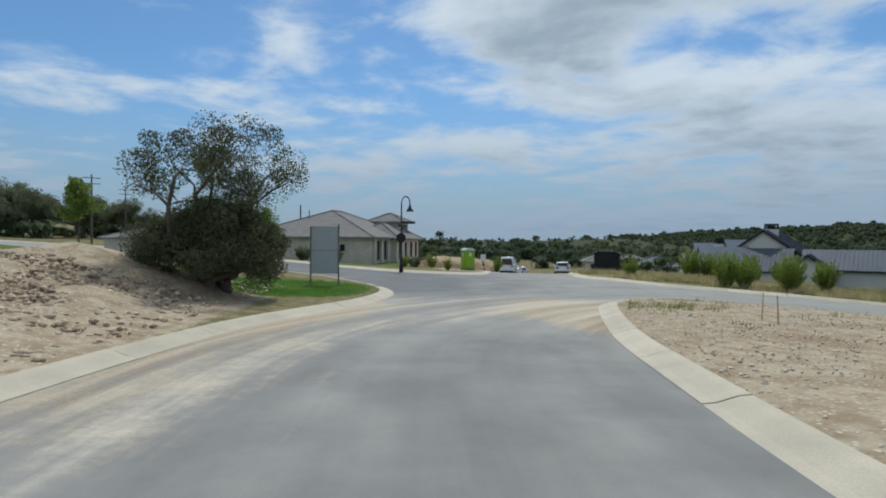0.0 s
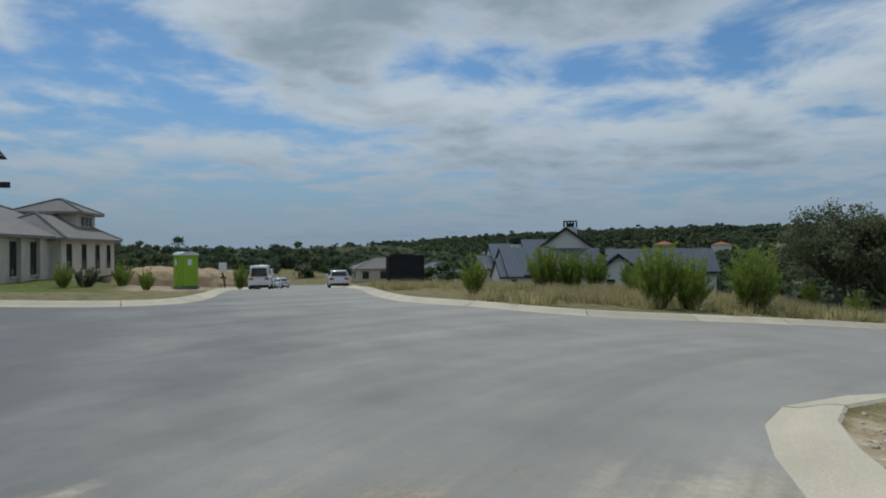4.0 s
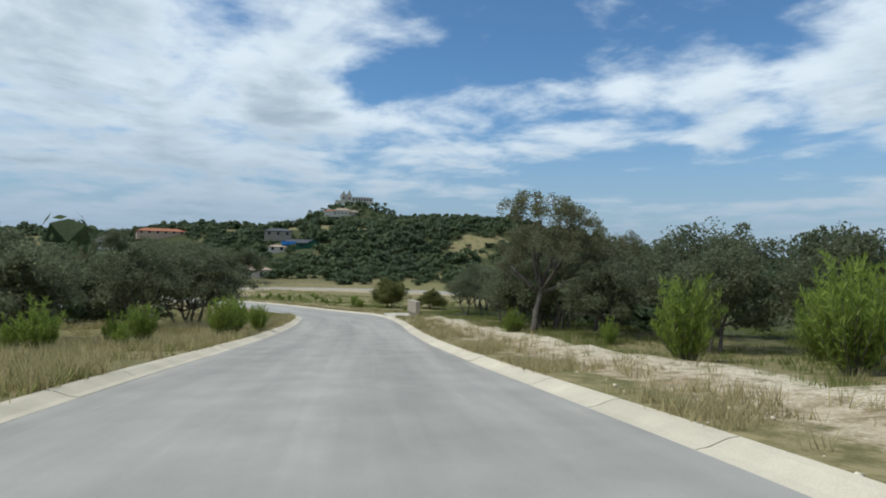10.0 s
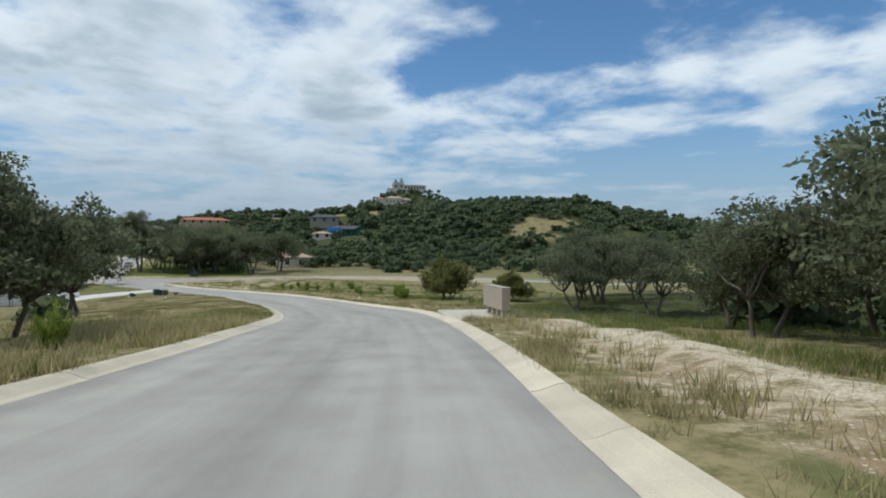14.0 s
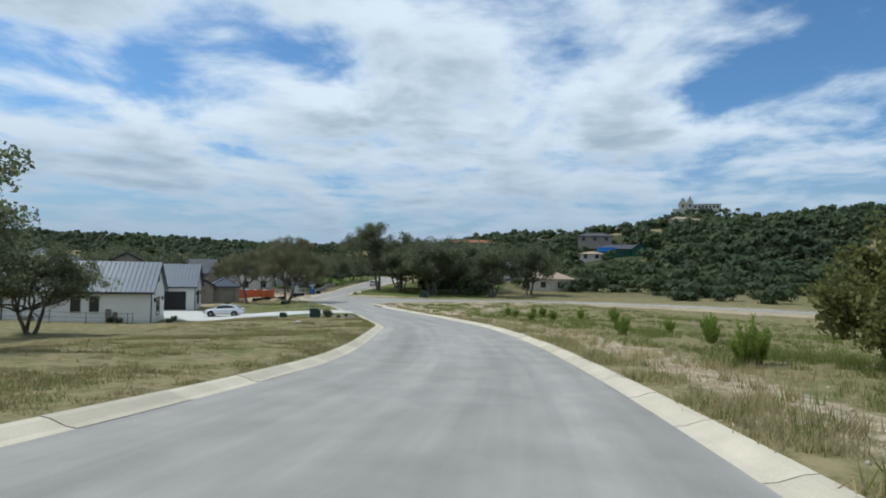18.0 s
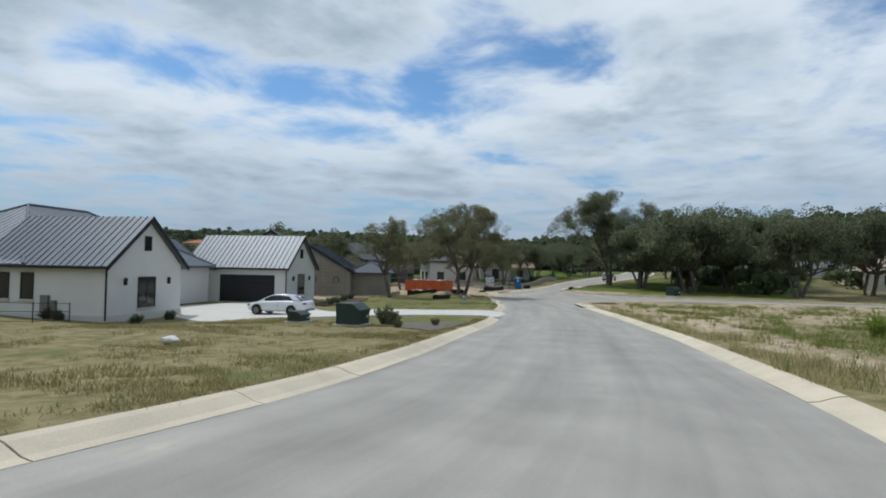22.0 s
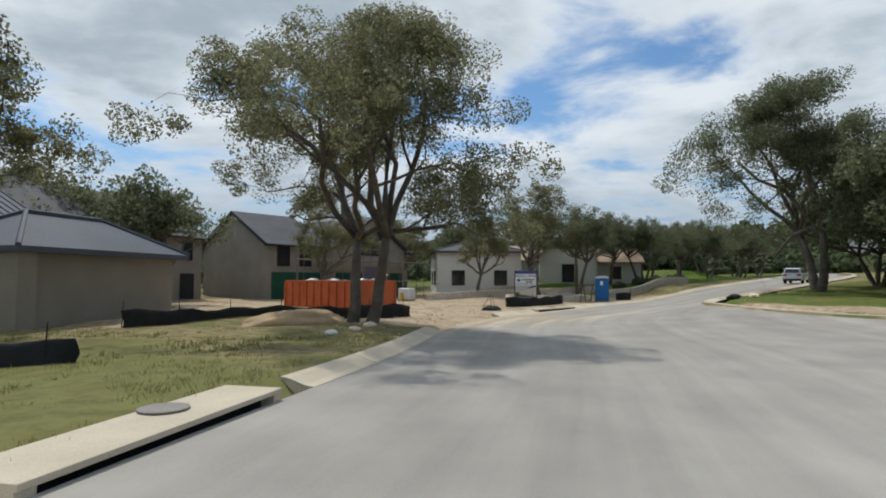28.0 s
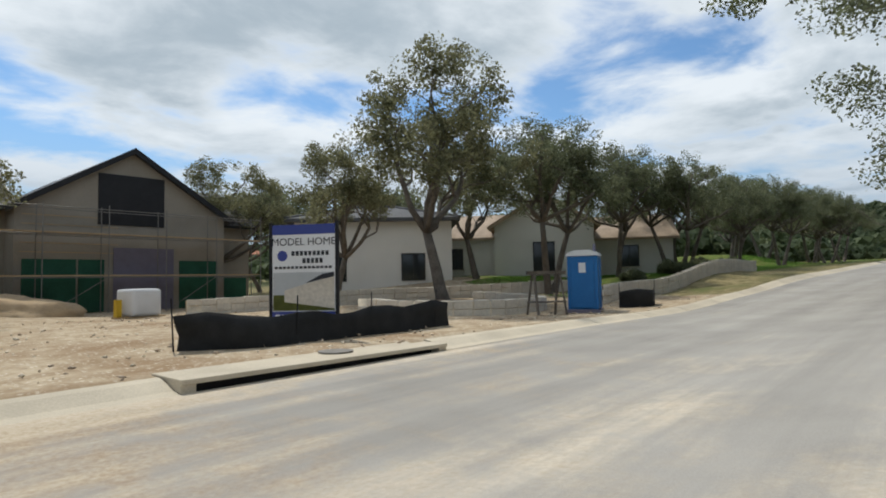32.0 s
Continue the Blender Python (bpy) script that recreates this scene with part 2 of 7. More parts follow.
def road_material():
    m = material("pale_asphalt", (0.325, 0.306, 0.275), rough=0.85, spec=0.25, var=0.15, scale=0.7, fine=85, bump=0.35, dist=0.012)
    nt = m.node_tree
    N, L = nt.nodes.new, nt.links.new
    b = nt.nodes["Principled BSDF"]
    base = b.inputs["Base Color"].links[0].from_socket
    geo = N("ShaderNodeNewGeometry")
    n = N("ShaderNodeTexNoise"); n.inputs["Scale"].default_value, n.inputs["Detail"].default_value = 0.45, 7
    n.inputs["Roughness"].default_value = 0.62
    L(geo.outputs["Position"], n.inputs["Vector"])
    # streaks and wheel tracks along the street
    ax, al, st = N("ShaderNodeAttribute"), N("ShaderNodeAttribute"), N("ShaderNodeCombineXYZ")
    ax.attribute_name, al.attribute_name = "across", "length"
    sh = N("ShaderNodeMath"); sh.operation = "MULTIPLY"; sh.inputs[1].default_value = 0.045
    L(al.outputs["Fac"], sh.inputs[0]); L(ax.outputs["Fac"], st.inputs[0]); L(sh.outputs[0], st.inputs[1])
    sn = N("ShaderNodeTexNoise"); sn.inputs["Scale"].default_value, sn.inputs["Detail"].default_value = 0.75, 8
    sn.inputs["Roughness"].default_value = 0.6
    L(st.outputs[0], sn.inputs["Vector"])
    sr = N("ShaderNodeMapRange"); sr.inputs[1].default_value, sr.inputs[2].default_value = 0.3, 0.7
    sr.inputs[3].default_value, sr.inputs[4].default_value = 0.80, 1.22
    L(sn.outputs[0], sr.inputs[0])
    am, sb, ms = N("ShaderNodeAttribute"), N("ShaderNodeMath"), N("ShaderNodeMath")
    am.attribute_name, sb.operation, ms.operation = "streak", "SUBTRACT", "MULTIPLY_ADD"
    sb.inputs[1].default_value = ms.inputs[2].default_value = 1.0
    L(sr.outputs[0], sb.inputs[0]); L(sb.outputs[0], ms.inputs[0]); L(am.outputs["Fac"], ms.inputs[1])
    hv = N("ShaderNodeHueSaturation"); L(ms.outputs[0], hv.inputs["Value"]); L(base, hv.inputs["Color"])
    base = hv.outputs[0]
    a = N("ShaderNodeAttribute"); a.attribute_name = "dust"
    grit = N("ShaderNodeTexNoise"); grit.inputs["Scale"].default_value, grit.inputs["Detail"].default_value = 2.6, 8
    grit.inputs["Roughness"].default_value = 0.7
    L(geo.outputs["Position"], grit.inputs["Vector"])
    s = N("ShaderNodeMath"); s.operation = "MULTIPLY_ADD"; s.inputs[1].default_value = 0.75
    both = N("ShaderNodeMath"); both.operation = "MULTIPLY_ADD"; both.inputs[1].default_value = 1.15
    L(sn.outputs[0], both.inputs[0]); L(n.outputs[0], both.inputs[2])
    g2 = N("ShaderNodeMath"); g2.operation = "MULTIPLY_ADD"; g2.inputs[1].default_value = 0.45
    L(grit.outputs[0], g2.inputs[0]); L(a.outputs["Fac"], g2.inputs[2])
    L(both.outputs[0], s.inputs[0]); L(g2.outputs[0], s.inputs[2])
    r = N("ShaderNodeMapRange"); r.interpolation_type = "SMOOTHSTEP"
    r.inputs[1].default_value, r.inputs[2].default_value = 1.30, 1.66
    r.inputs[4].default_value = 0.95
    L(s.outputs[0], r.inputs[0])
    mix = N("ShaderNodeMix"); mix.data_type = "RGBA"
    # drifted sand: pale where it is thin and dry, brown in the ruts, gritty throughout
    crumb = N("ShaderNodeTexNoise"); crumb.inputs["Scale"].default_value, crumb.inputs["Detail"].default_value = 16.0, 7
    crumb.inputs["Roughness"].default_value = 0.75
    L(geo.outputs["Position"], crumb.inputs["Vector"])
    rut = N("ShaderNodeMath"); rut.operation = "MULTIPLY_ADD"; rut.inputs[1].default_value = 0.55
    L(crumb.outputs[0], rut.inputs[0]); L(sn.outputs[0], rut.inputs[2])
    sand = N("ShaderNodeValToRGB")
    sand.color_ramp.elements[0].position, sand.color_ramp.elements[0].color = 0.62, (0.30, 0.20, 0.115, 1)
    sand.color_ramp.elements[1].position, sand.color_ramp.elements[1].color = 0.95, (0.63, 0.555, 0.44, 1)
    sand.color_ramp.elements.new(0.76).color = (0.47, 0.38, 0.265, 1)
    L(rut.outputs[0], sand.inputs[0]); L(sand.outputs[0], mix.inputs[7])
    L(r.outputs[0], mix.inputs[0]); L(base, mix.inputs[6])
    a2 = N("ShaderNodeAttribute"); a2.attribute_name = "dark"
    s2 = N("ShaderNodeMath"); s2.operation = "MULTIPLY_ADD"; s2.inputs[1].default_value = 0.5
    L(n.outputs[0], s2.inputs[0]); L(a2.outputs["Fac"], s2.inputs[2])
    r2 = N("ShaderNodeMapRange"); r2.interpolation_type = "SMOOTHSTEP"
    r2.inputs[1].default_value, r2.inputs[2].default_value = 0.55, 0.95
    L(s2.outputs[0], r2.inputs[0])
    new_top = N("ShaderNodeMix"); new_top.data_type = "RGBA"; new_top.inputs[7].default_value = (0.175, 0.173, 0.170, 1)
    L(r2.outputs[0], new_top.inputs[0]); L(base, new_top.inputs[6]); L(new_top.outputs[2], mix.inputs[6])
    L(mix.outputs[2], b.inputs["Base Color"])
    return m


M = dict(
    ground=ground_material(), road=road_material(),
    kerb=material("kerb_concrete", (0.56, 0.49, 0.375), rough=0.9, var=0.14, scale=1.2, fine=45, bump=0.3, dist=0.006, island=-0.08),
    kerb_base=material("kerb_joint", (0.17, 0.15, 0.12), rough=0.95),
    concrete=material("drive_concrete", (0.56, 0.54, 0.49), rough=0.85, var=0.08, scale=0.6, fine=50, bump=0.2, dist=0.004),
    pad=material("dusty_pad_concrete", (0.50, 0.455, 0.375), rough=0.9, var=0.12, scale=1.0, fine=45, bump=0.25, dist=0.005),
    stucco=material("white_stucco", (0.66, 0.65, 0.61), rough=0.9, var=0.05, scale=0.8, fine=70, bump=0.4, dist=0.006),
    limestone=material("cream_limestone", (0.56, 0.51, 0.43), rough=0.9, var=0.16, scale=1.6, fine=14, bump=0.5, dist=0.02),
    block=material("grey_brown_stucco_coat", (0.27, 0.245, 0.205), rough=0.95, var=0.16, scale=0.7, fine=30, bump=0.4, dist=0.01),
    metal_roof=material("standing_seam_steel", (0.155, 0.172, 0.198), rough=0.52, metal=0.35, var=0.10, scale=0.5, fine=8, bump=0.05),
    slate_roof=material("blue_grey_seam_steel", (0.088, 0.102, 0.128), rough=0.66, metal=0.1, var=0.12, scale=0.5, fine=8, bump=0.05),
    # the seam steel again, lightened in colour for the sky's sheen on it
    sky_sheen_roof=material("sky_sheen_seam_steel", (0.235, 0.255, 0.29), rough=0.5, metal=0.3, var=0.10, scale=0.5, fine=8, bump=0.05),
    light_roof=material("galvalume_steel", (0.44, 0.46, 0.48), rough=0.34, metal=0.8, var=0.08, scale=0.5, fine=8, bump=0.05),
    tile_roof=material("grey_tile_roof", (0.22, 0.205, 0.19), rough=0.9, var=0.18, scale=1.5, fine=9, bump=0.6, dist=0.05),
    felt_roof=material("dark_roofing_felt", (0.085, 0.088, 0.095), rough=0.8, var=0.25, scale=0.8, fine=12, bump=0.3),
    red_roof=material("red_clay_tile", (0.36, 0.15, 0.085), rough=0.9, var=0.3, scale=1.2, fine=9, bump=0.5, dist=0.04),
    tan_roof=material("tan_roof", (0.40, 0.31, 0.23), rough=0.9, var=0.25, scale=1.2, fine=9, bump=0.5, dist=0.04),
    black=material("black_trim", (0.018, 0.018, 0.02), rough=0.5, var=0.2, bump=0.05),
    glass=material("dark_window_glass", (0.022, 0.026, 0.030), rough=0.06, spec=0.6, var=0.1, bump=0),
    garage=material("black_garage_door", (0.020, 0.019, 0.021), rough=0.45, var=0.15, bump=0.05),
    green_sheet=material("green_sheathing", (0.018, 0.085, 0.052), rough=0.75, var=0.3, scale=1.0, fine=20, bump=0.1),
    orange=material("orange_steel", (0.50, 0.125, 0.045), rough=0.6, var=0.22, scale=1.6, fine=16, bump=0.15),
    black_steel=material("black_container_steel", (0.014, 0.015, 0.018), rough=0.55, var=0.3, scale=1.5, fine=15, bump=0.15),
    blue_plastic=material("blue_plastic", (0.018, 0.135, 0.36), rough=0.45, var=0.10, scale=1.5, fine=25, bump=0.05),
    lime_plastic=material("lime_plastic", (0.26, 0.42, 0.035), rough=0.45, var=0.10, scale=1.5, fine=25, bump=0.05),
    grey_plastic=material("grey_plastic", (0.16, 0.15, 0.20), rough=0.5, var=0.10),
    white_plastic=material("white_plastic", (0.66, 0.67, 0.68), rough=0.4, var=0.05, bump=0.05),
    fabric=material("black_silt_fabric", (0.020, 0.021, 0.022), rough=0.85, var=0.35, scale=3, fine=60, bump=0.5, dist=0.01),
    green_box=material("dark_green_enamel", (0.030, 0.052, 0.040), rough=0.5, var=0.2, scale=2, fine=30, bump=0.05),
    tan_box=material("sand_powder_coat", (0.40, 0.34, 0.265), rough=0.5, var=0.06, scale=2, fine=40, bump=0.05),
    bark=material("grey_oak_bark", (0.13, 0.112, 0.092), rough=0.95, var=0.4, scale=2.5, fine=22, bump=0.8, dist=0.04),
    oak_leaf=leaf_material("live_oak_leaf", (0.165, 0.183, 0.105), trans=0.6),
    olive_leaf=leaf_material("olive_oak_leaf", (0.195, 0.195, 0.108), trans=0.62),
    cedar_leaf=leaf_material("juniper_leaf", (0.125, 0.135, 0.070)),
    far_leaf=woodland_material(),
    bright_leaf=leaf_material("bright_baccharis_leaf", (0.235, 0.30, 0.06), var=0.3, trans=0.45),
    bush_leaf=leaf_material("yellow_green_bush_leaf", (0.17, 0.175, 0.055), var=0.45, trans=0.45),
    young_leaf=leaf_material("young_tree_leaf", (0.22, 0.29, 0.07), var=0.3),
    straw=leaf_material("dry_grass_blade", (0.46, 0.39, 0.21), var=0.35, trans=0.6),
    green_blade=leaf_material("green_grass_blade", (0.225, 0.25, 0.075), var=0.35, trans=0.6),
    mown=leaf_material("mown_grass_blade", (0.33, 0.27, 0.13), var=0.4, trans=0.4),
    mown_green=leaf_material("mown_green_blade", (0.22, 0.235, 0.085), var=0.4, trans=0.4),
    lawn_blade=leaf_material("watered_grass_blade", (0.17, 0.31, 0.06), var=0.3, trans=0.5),
    rock=material("limestone_rubble", (0.60, 0.52, 0.40), rough=0.95, var=0.25, scale=3, fine=25, bump=0.5, dist=0.03, island=0.25),
    brown_rock=material("earthy_rubble", (0.46, 0.36, 0.26), rough=0.95, var=0.3, scale=3, fine=25, bump=0.5, dist=0.03, island=0.35),
    soil=material("sandy_soil_heap", (0.46, 0.34, 0.21), rough=0.97, var=0.2, scale=1.5, fine=25, bump=0.6, dist=0.05),
    gravel=material("grey_brown_gravel", (0.17, 0.145, 0.12), rough=0.97, var=0.45, scale=5, fine=32, bump=0.9, dist=0.05),
    mulch=material("dark_mulch", (0.085, 0.062, 0.045), rough=0.97, var=0.4, scale=3, fine=40, bump=0.7, dist=0.04),
    car_white=material("white_car_paint", (0.70, 0.71, 0.73), rough=0.25, spec=0.5, var=0.02, bump=0, coat=0.6),
    rubber=material("tyre_rubber", (0.016, 0.016, 0.017), rough=0.8),
    chrome=material("brushed_alloy", (0.50, 0.51, 0.53), rough=0.3, metal=0.9, var=0.05, bump=0),
    red_lens=material("red_lens", (0.30, 0.012, 0.012), rough=0.2, bump=0),
    sign_white=material("sign_white", (0.68, 0.69, 0.70), rough=0.5, var=0.03, bump=0),
    sign_grey=material("sign_back_grey", (0.42, 0.44, 0.45), rough=0.6, var=0.06, bump=0.05),
    sign_blue=material("sign_blue", (0.045, 0.065, 0.25), rough=0.5, var=0.05, bump=0),
    ink=material("dark_ink", (0.025, 0.028, 0.035), rough=0.6, var=0.05, bump=0),
    post=material("galvanised_post", (0.20, 0.19, 0.175), rough=0.6, metal=0.4, var=0.2, fine=30, bump=0.1),
    timber=material("raw_timber", (0.42, 0.30, 0.17), rough=0.85, var=0.2, scale=2, fine=30, bump=0.2),
    hydrant=material("silver_hydrant", (0.36, 0.40, 0.43), rough=0.5, metal=0.3, var=0.1, bump=0.1),
    yellow=material("yellow_enamel", (0.55, 0.36, 0.03), rough=0.5, var=0.1, bump=0.05),
    blue_tarp=material("blue_tarp", (0.03, 0.20, 0.55), rough=0.5, var=0.15, bump=0.1),
)


# ---- building helpers ----
def part(name, bm, mat, parent=None, label="", smooth=False):
    me = bpy.data.meshes.new(name)
    bm.to_mesh(me)
    bm.free()
    me.materials.append(mat)
    if smooth:
        for p in me.polygons:
            p.use_smooth = True
    ob = new(name, me)
    ob.parent = parent
    if label:
        tagged(ob, label)
    return ob


def thing(name, m, label, category, group="", kind=""):
    ob = new(name)
    ob.matrix_basis = m
    return tagged(ob, label, category, group, kind)


def box(bm, x0, x1, y0, y1, z0, z1, bevel=0.0):
    vs = [bm.verts.new((x, y, z)) for z in (z0, z1) for x, y in ((x0, y0), (x1, y0), (x1, y1), (x0, y1))]
    fs = [(3, 2, 1, 0), (4, 5, 6, 7), (0, 1, 5, 4), (1, 2, 6, 5), (2, 3, 7, 6), (3, 0, 4, 7)]
    faces = [bm.faces.new([vs[i] for i in f]) for f in fs]
    if bevel:
        es = list({e for f in faces for e in f.edges})
        bmesh.ops.bevel(bm, geom=es, offset=bevel, segments=2, affect="EDGES", profile=0.6)
    return bm


def boxed(*args, **kw):
    return box(bmesh.new(), *args, **kw)


def tube(bm, pts, radii, sides=8):
    rings = []
    for i, (p, r) in enumerate(zip(pts, radii)):
        p = Vector(p)
        a = Vector(pts[min(i + 1, len(pts) - 1)]) - Vector(pts[max(i - 1, 0)])
        q = a.to_track_quat("Z", "Y")
        rings.append([bm.verts.new(p + q @ Vector((r * math.cos(k * math.tau / sides), r * math.sin(k * math.tau / sides), 0))) for k in range(sides)])
    for a, b in zip(rings, rings[1:]):
        for k in range(sides):
            bm.faces.new((a[k], a[(k + 1) % sides], b[(k + 1) % sides], b[k]))
    bm.faces.new(rings[-1])
    bm.faces.new(rings[0][::-1])
    return bm


def prism(bm, outline, d0, d1, axis="y"):
    """An outline in two axes pushed along the third."""
    def at(p, d):
        return {"y": (p[0], d, p[1]), "x": (d, p[0], p[1]), "z": (p[0], p[1], d)}[axis]
    a = [bm.verts.new(at(p, d0)) for p in outline]
    b = [bm.verts.new(at(p, d1)) for p in outline]
    n = len(outline)
    for i in range(n):
        bm.faces.new((a[i], a[(i + 1) % n], b[(i + 1) % n], b[i]))
    bm.faces.new(a[::-1])
    bm.faces.new(b)
    bmesh.ops.recalc_face_normals(bm, faces=bm.faces)
    return bm


def raw(name, verts, faces, mat, parent=None):
    """A mesh straight from numpy arrays of one face size."""
    me = bpy.data.meshes.new(name)
    verts, faces = np.asarray(verts, np.float32), np.asarray(faces, np.int32)
    k = faces.shape[1]
    me.vertices.add(len(verts)); me.vertices.foreach_set("co", verts.ravel())
    me.loops.add(faces.size); me.loops.foreach_set("vertex_index", faces.ravel())
    me.polygons.add(len(faces)); me.polygons.foreach_set("loop_start", np.arange(0, faces.size, k, dtype=np.int32))
    me.update(calc_edges=True)
    me.materials.append(mat)
    ob = new(name, me)
    ob.parent = parent
    return ob


# ---- the lie of the land ----
SOUTH_WEST = [(-6.07, -60), (-5.77, -25.01), (-5.37, -0.01), (-5.17, 8.27), (-4.48, 14.3), (-3.5, 17.62), (-2.19, 21.04), (-1.38, 24.71), (-1.45, 27.26), (-2.3, 30.22), (-6.2, 36.7), (-13, 44), (-25, 55), (-45, 70), (-80, 90), (-130, 112)]
NORTH_WEST = [(-124, 121), (-75, 99), (-38, 78), (-20, 63), (-13, 56), (-7.5, 48.6), (-2.2, 42.8), (1.2, 41.1), (3.4, 41.3), (4.8, 44), (6.5, 56), (9, 70), (14, 94), (26, 150)]
NORTH_EAST = [(35, 148), (22.5, 92), (17, 68), (13.8, 53), (12, 46), (11.3, 42), (11.3, 39.6), (12.3, 37.2), (13.75, 34.6), (16.77, 33.05), (23.86, 31.17), (30.95, 29.71), (44, 26.2), (55.97, 22.89), (65.96, 20.23), (78.94, 17.46), (87.96, 15.98), (96, 15.7), (108.01, 16.04), (117.03, 16.9), (132.11, 19.95), (140.7, 22.03), (152.23, 26.75), (162.31, 31.07), (172.4, 36.45), (180.34, 40.59), (186.33, 44.49), (193.28, 49.09), (200.11, 54.33), (206.08, 57.82), (212.04, 59.7), (222.02, 60.8), (244.02, 62.5), (265.02, 64.4), (300.03, 68.8), (330.05, 75.81)]
SOUTH_EAST = [(2.08, -60), (2.48, -25), (2.88, 0), (3.28, 4.81), (3.78, 8.42), (4.48, 13.02), (5.73, 18.23), (6.94, 22.05), (8.45, 24), (10.2, 25.1), (13, 25.01), (18.01, 23.74), (25.72, 21.38), (37.8, 18.69), (48.61, 16.27), (58.12, 13.88), (68.05, 11.13), (77, 9), (85.99, 7.33), (95, 6.5), (104.99, 6.85), (114.91, 7.86), (123.86, 9.24), (133.92, 11.49), (141.99, 13.82), (149.99, 16.83), (157.94, 20.14), (165.83, 23.96), (172.79, 27.48), (179.75, 31.51), (184.78, 34.64), (188.87, 37.17), (192.49, 38.3), (196.15, 37.46), (199.75, 34.17), (203.29, 27.09), (204.8, 18.01), (204.29, 6.92), (196.26, -11.16), (184.32, -26.29), (168.27, -42.31), (130.27, -72.35)]
EAST = [(136, -80), (176, -50), (192, -31), (204.5, -14), (212.5, 5), (213.2, 20), (213, 34), (213.6, 43), (216, 48.5), (221, 52.2), (232, 53.4), (250, 54.8), (300, 60), (333, 68)]


def smooth_line(pts, step=1.0):
    """The same line with rounded bends, resampled at even steps."""
    p = np.array(pts, float)
    out = []
    for i in range(len(p) - 1):
        a, b, c, d = p[max(i - 1, 0)], p[i], p[i + 1], p[min(i + 2, len(p) - 1)]
        n = max(2, int(np.hypot(*(c - b)) / step))
        k = np.hypot(*(c - b))
        m0 = (c - a) / max(np.hypot(*(b - a)) + k, 1e-6) * k if i else c - b
        m1 = (d - b) / max(np.hypot(*(d - c)) + k, 1e-6) * k if i < len(p) - 2 else c - b
        for u in np.linspace(0, 1, n, endpoint=False):
            h = (2 * u**3 - 3 * u**2 + 1, u**3 - 2 * u**2 + u, -2 * u**3 + 3 * u**2, u**3 - u**2)
            out.append(h[0] * b + h[1] * m0 + h[2] * c + h[3] * m1)
    out.append(p[-1])
    return np.array(out)


EDGES = [smooth_line(e) for e in (SOUTH_WEST, NORTH_WEST, NORTH_EAST, SOUTH_EAST, EAST)]
OUTLINE = np.concatenate([EDGES[0], EDGES[1], EDGES[2], EDGES[4][::-1], EDGES[3][::-1]])
# street centre heights and the fall of the lots round them
HEIGHTS = [
    (0, -60, 1.2), (0, -25, 0.6), (0, 0, 0.05), (0, 6, -0.2), (1, 12, -0.5), (3, 20, -0.62), (5, 27, -0.62), (8, 36, -0.62), (-4, 42, -0.5), (-20, 55, -0.2), (-45, 74, 0.5), (-80, 94, 1.6), (-125, 116, 3.0),
    (9, 50, -0.95), (13, 68, -2.0), (18, 92, -3.6), (30, 148, -7),
    (14, 29, -0.72), (22, 26.6, -1.35), (30, 24.5, -2.15), (39, 22, -3.1), (48.5, 19, -4.03), (58, 16.6, -4.85), (68.5, 14.6, -5.63), (79, 12.4, -6.43), (89, 11.2, -7.22), (99.7, 11, -8.07), (110, 11.7, -8.9), (119, 13, -9.46), (128.5, 15.2, -9.81), (137.5, 17.8, -10.28), (146, 21, -10.7), (154.6, 25, -11.05), (162.6, 28.5, -11.37), (172, 33, -11.75), (187, 42, -11.88), (196, 47, -11.95), (204, 51, -12.2), (211, 55, -12.5), (222, 57, -12.3), (235, 58, -11.75), (250, 59, -11.1), (270, 61, -10.3), (300, 65, -9.4), (330, 72, -8.6),
    (207, 40, -11.9), (209, 20, -11.7), (208, 6, -11.5), (199, -13, -11.3), (188, -28, -11.1), (172, -45, -11), (133, -76, -10),
    (-7, 66, -0.75), (-12, 90, -0.9), (-25, 38, 0.9), (-45, 55, 1.5), (-20, 14, 0.75), (-14, 22, 0.45), (-60, 20, 2.6), (-30, -20, 1.4), (3, 60, -1.25), (6, 80, -2.4),
    (15, 10, -0.55), (25, 0, -1.0), (30, -25, -1.5), (45, 6, -3.9), (58, -4, -5.6), (70, -14, -7), (90, -8, -8.2), (110, -3, -9.0), (125, -12, -9.9), (150, -5, -10.8), (175, 12, -11.5), (180, -15, -11.3), (192, 30, -11.75), (60, -60, -9), (120, -90, -9), (230, -40, -10.8), (240, 10, -11.2), (236, 47, -11.7), (260, 40, -11),
    (20, 62, -1.7), (24, 42, -1.25), (32, 46, -2.0), (42, 62, -3.8), (52, 70, -4.3), (62, 56, -5.6), (50, 40, -4.2), (36, 36, -2.8), (60, 32, -5.0), (80, 30, -7.2), (80, 60, -9.5), (100, 26, -8.3), (115, 40, -10.2), (135, 32, -10.7), (140, 70, -11.5), (100, 100, -11),
    (150, 48, -11.75), (168, 55, -11.75), (160, 42, -11.45), (182, 66, -12.0), (186, 52, -11.9), (205, 72, -12.25), (218, 80, -12.2), (222, 92, -12.1), (226, 71, -11.85), (238, 80, -10.6), (256, 86, -9.4), (246, 68, -10.6), (275, 80, -8.6), (200, 110, -11.5), (300, 110, -7), (300, 30, -8),
    (229, 65, -12.2), (228, 64.4, -12.2), (230, 64, -12.15), (226.5, 65, -12.2), (236, 65.6, -11.95), (222, 67, -12.15), (-1.5, 42.5, -0.45),
    (340, -20, -2), (380, -28, 3), (430, 30, 2), (330, -120, -4), (420, 120, 0),
]
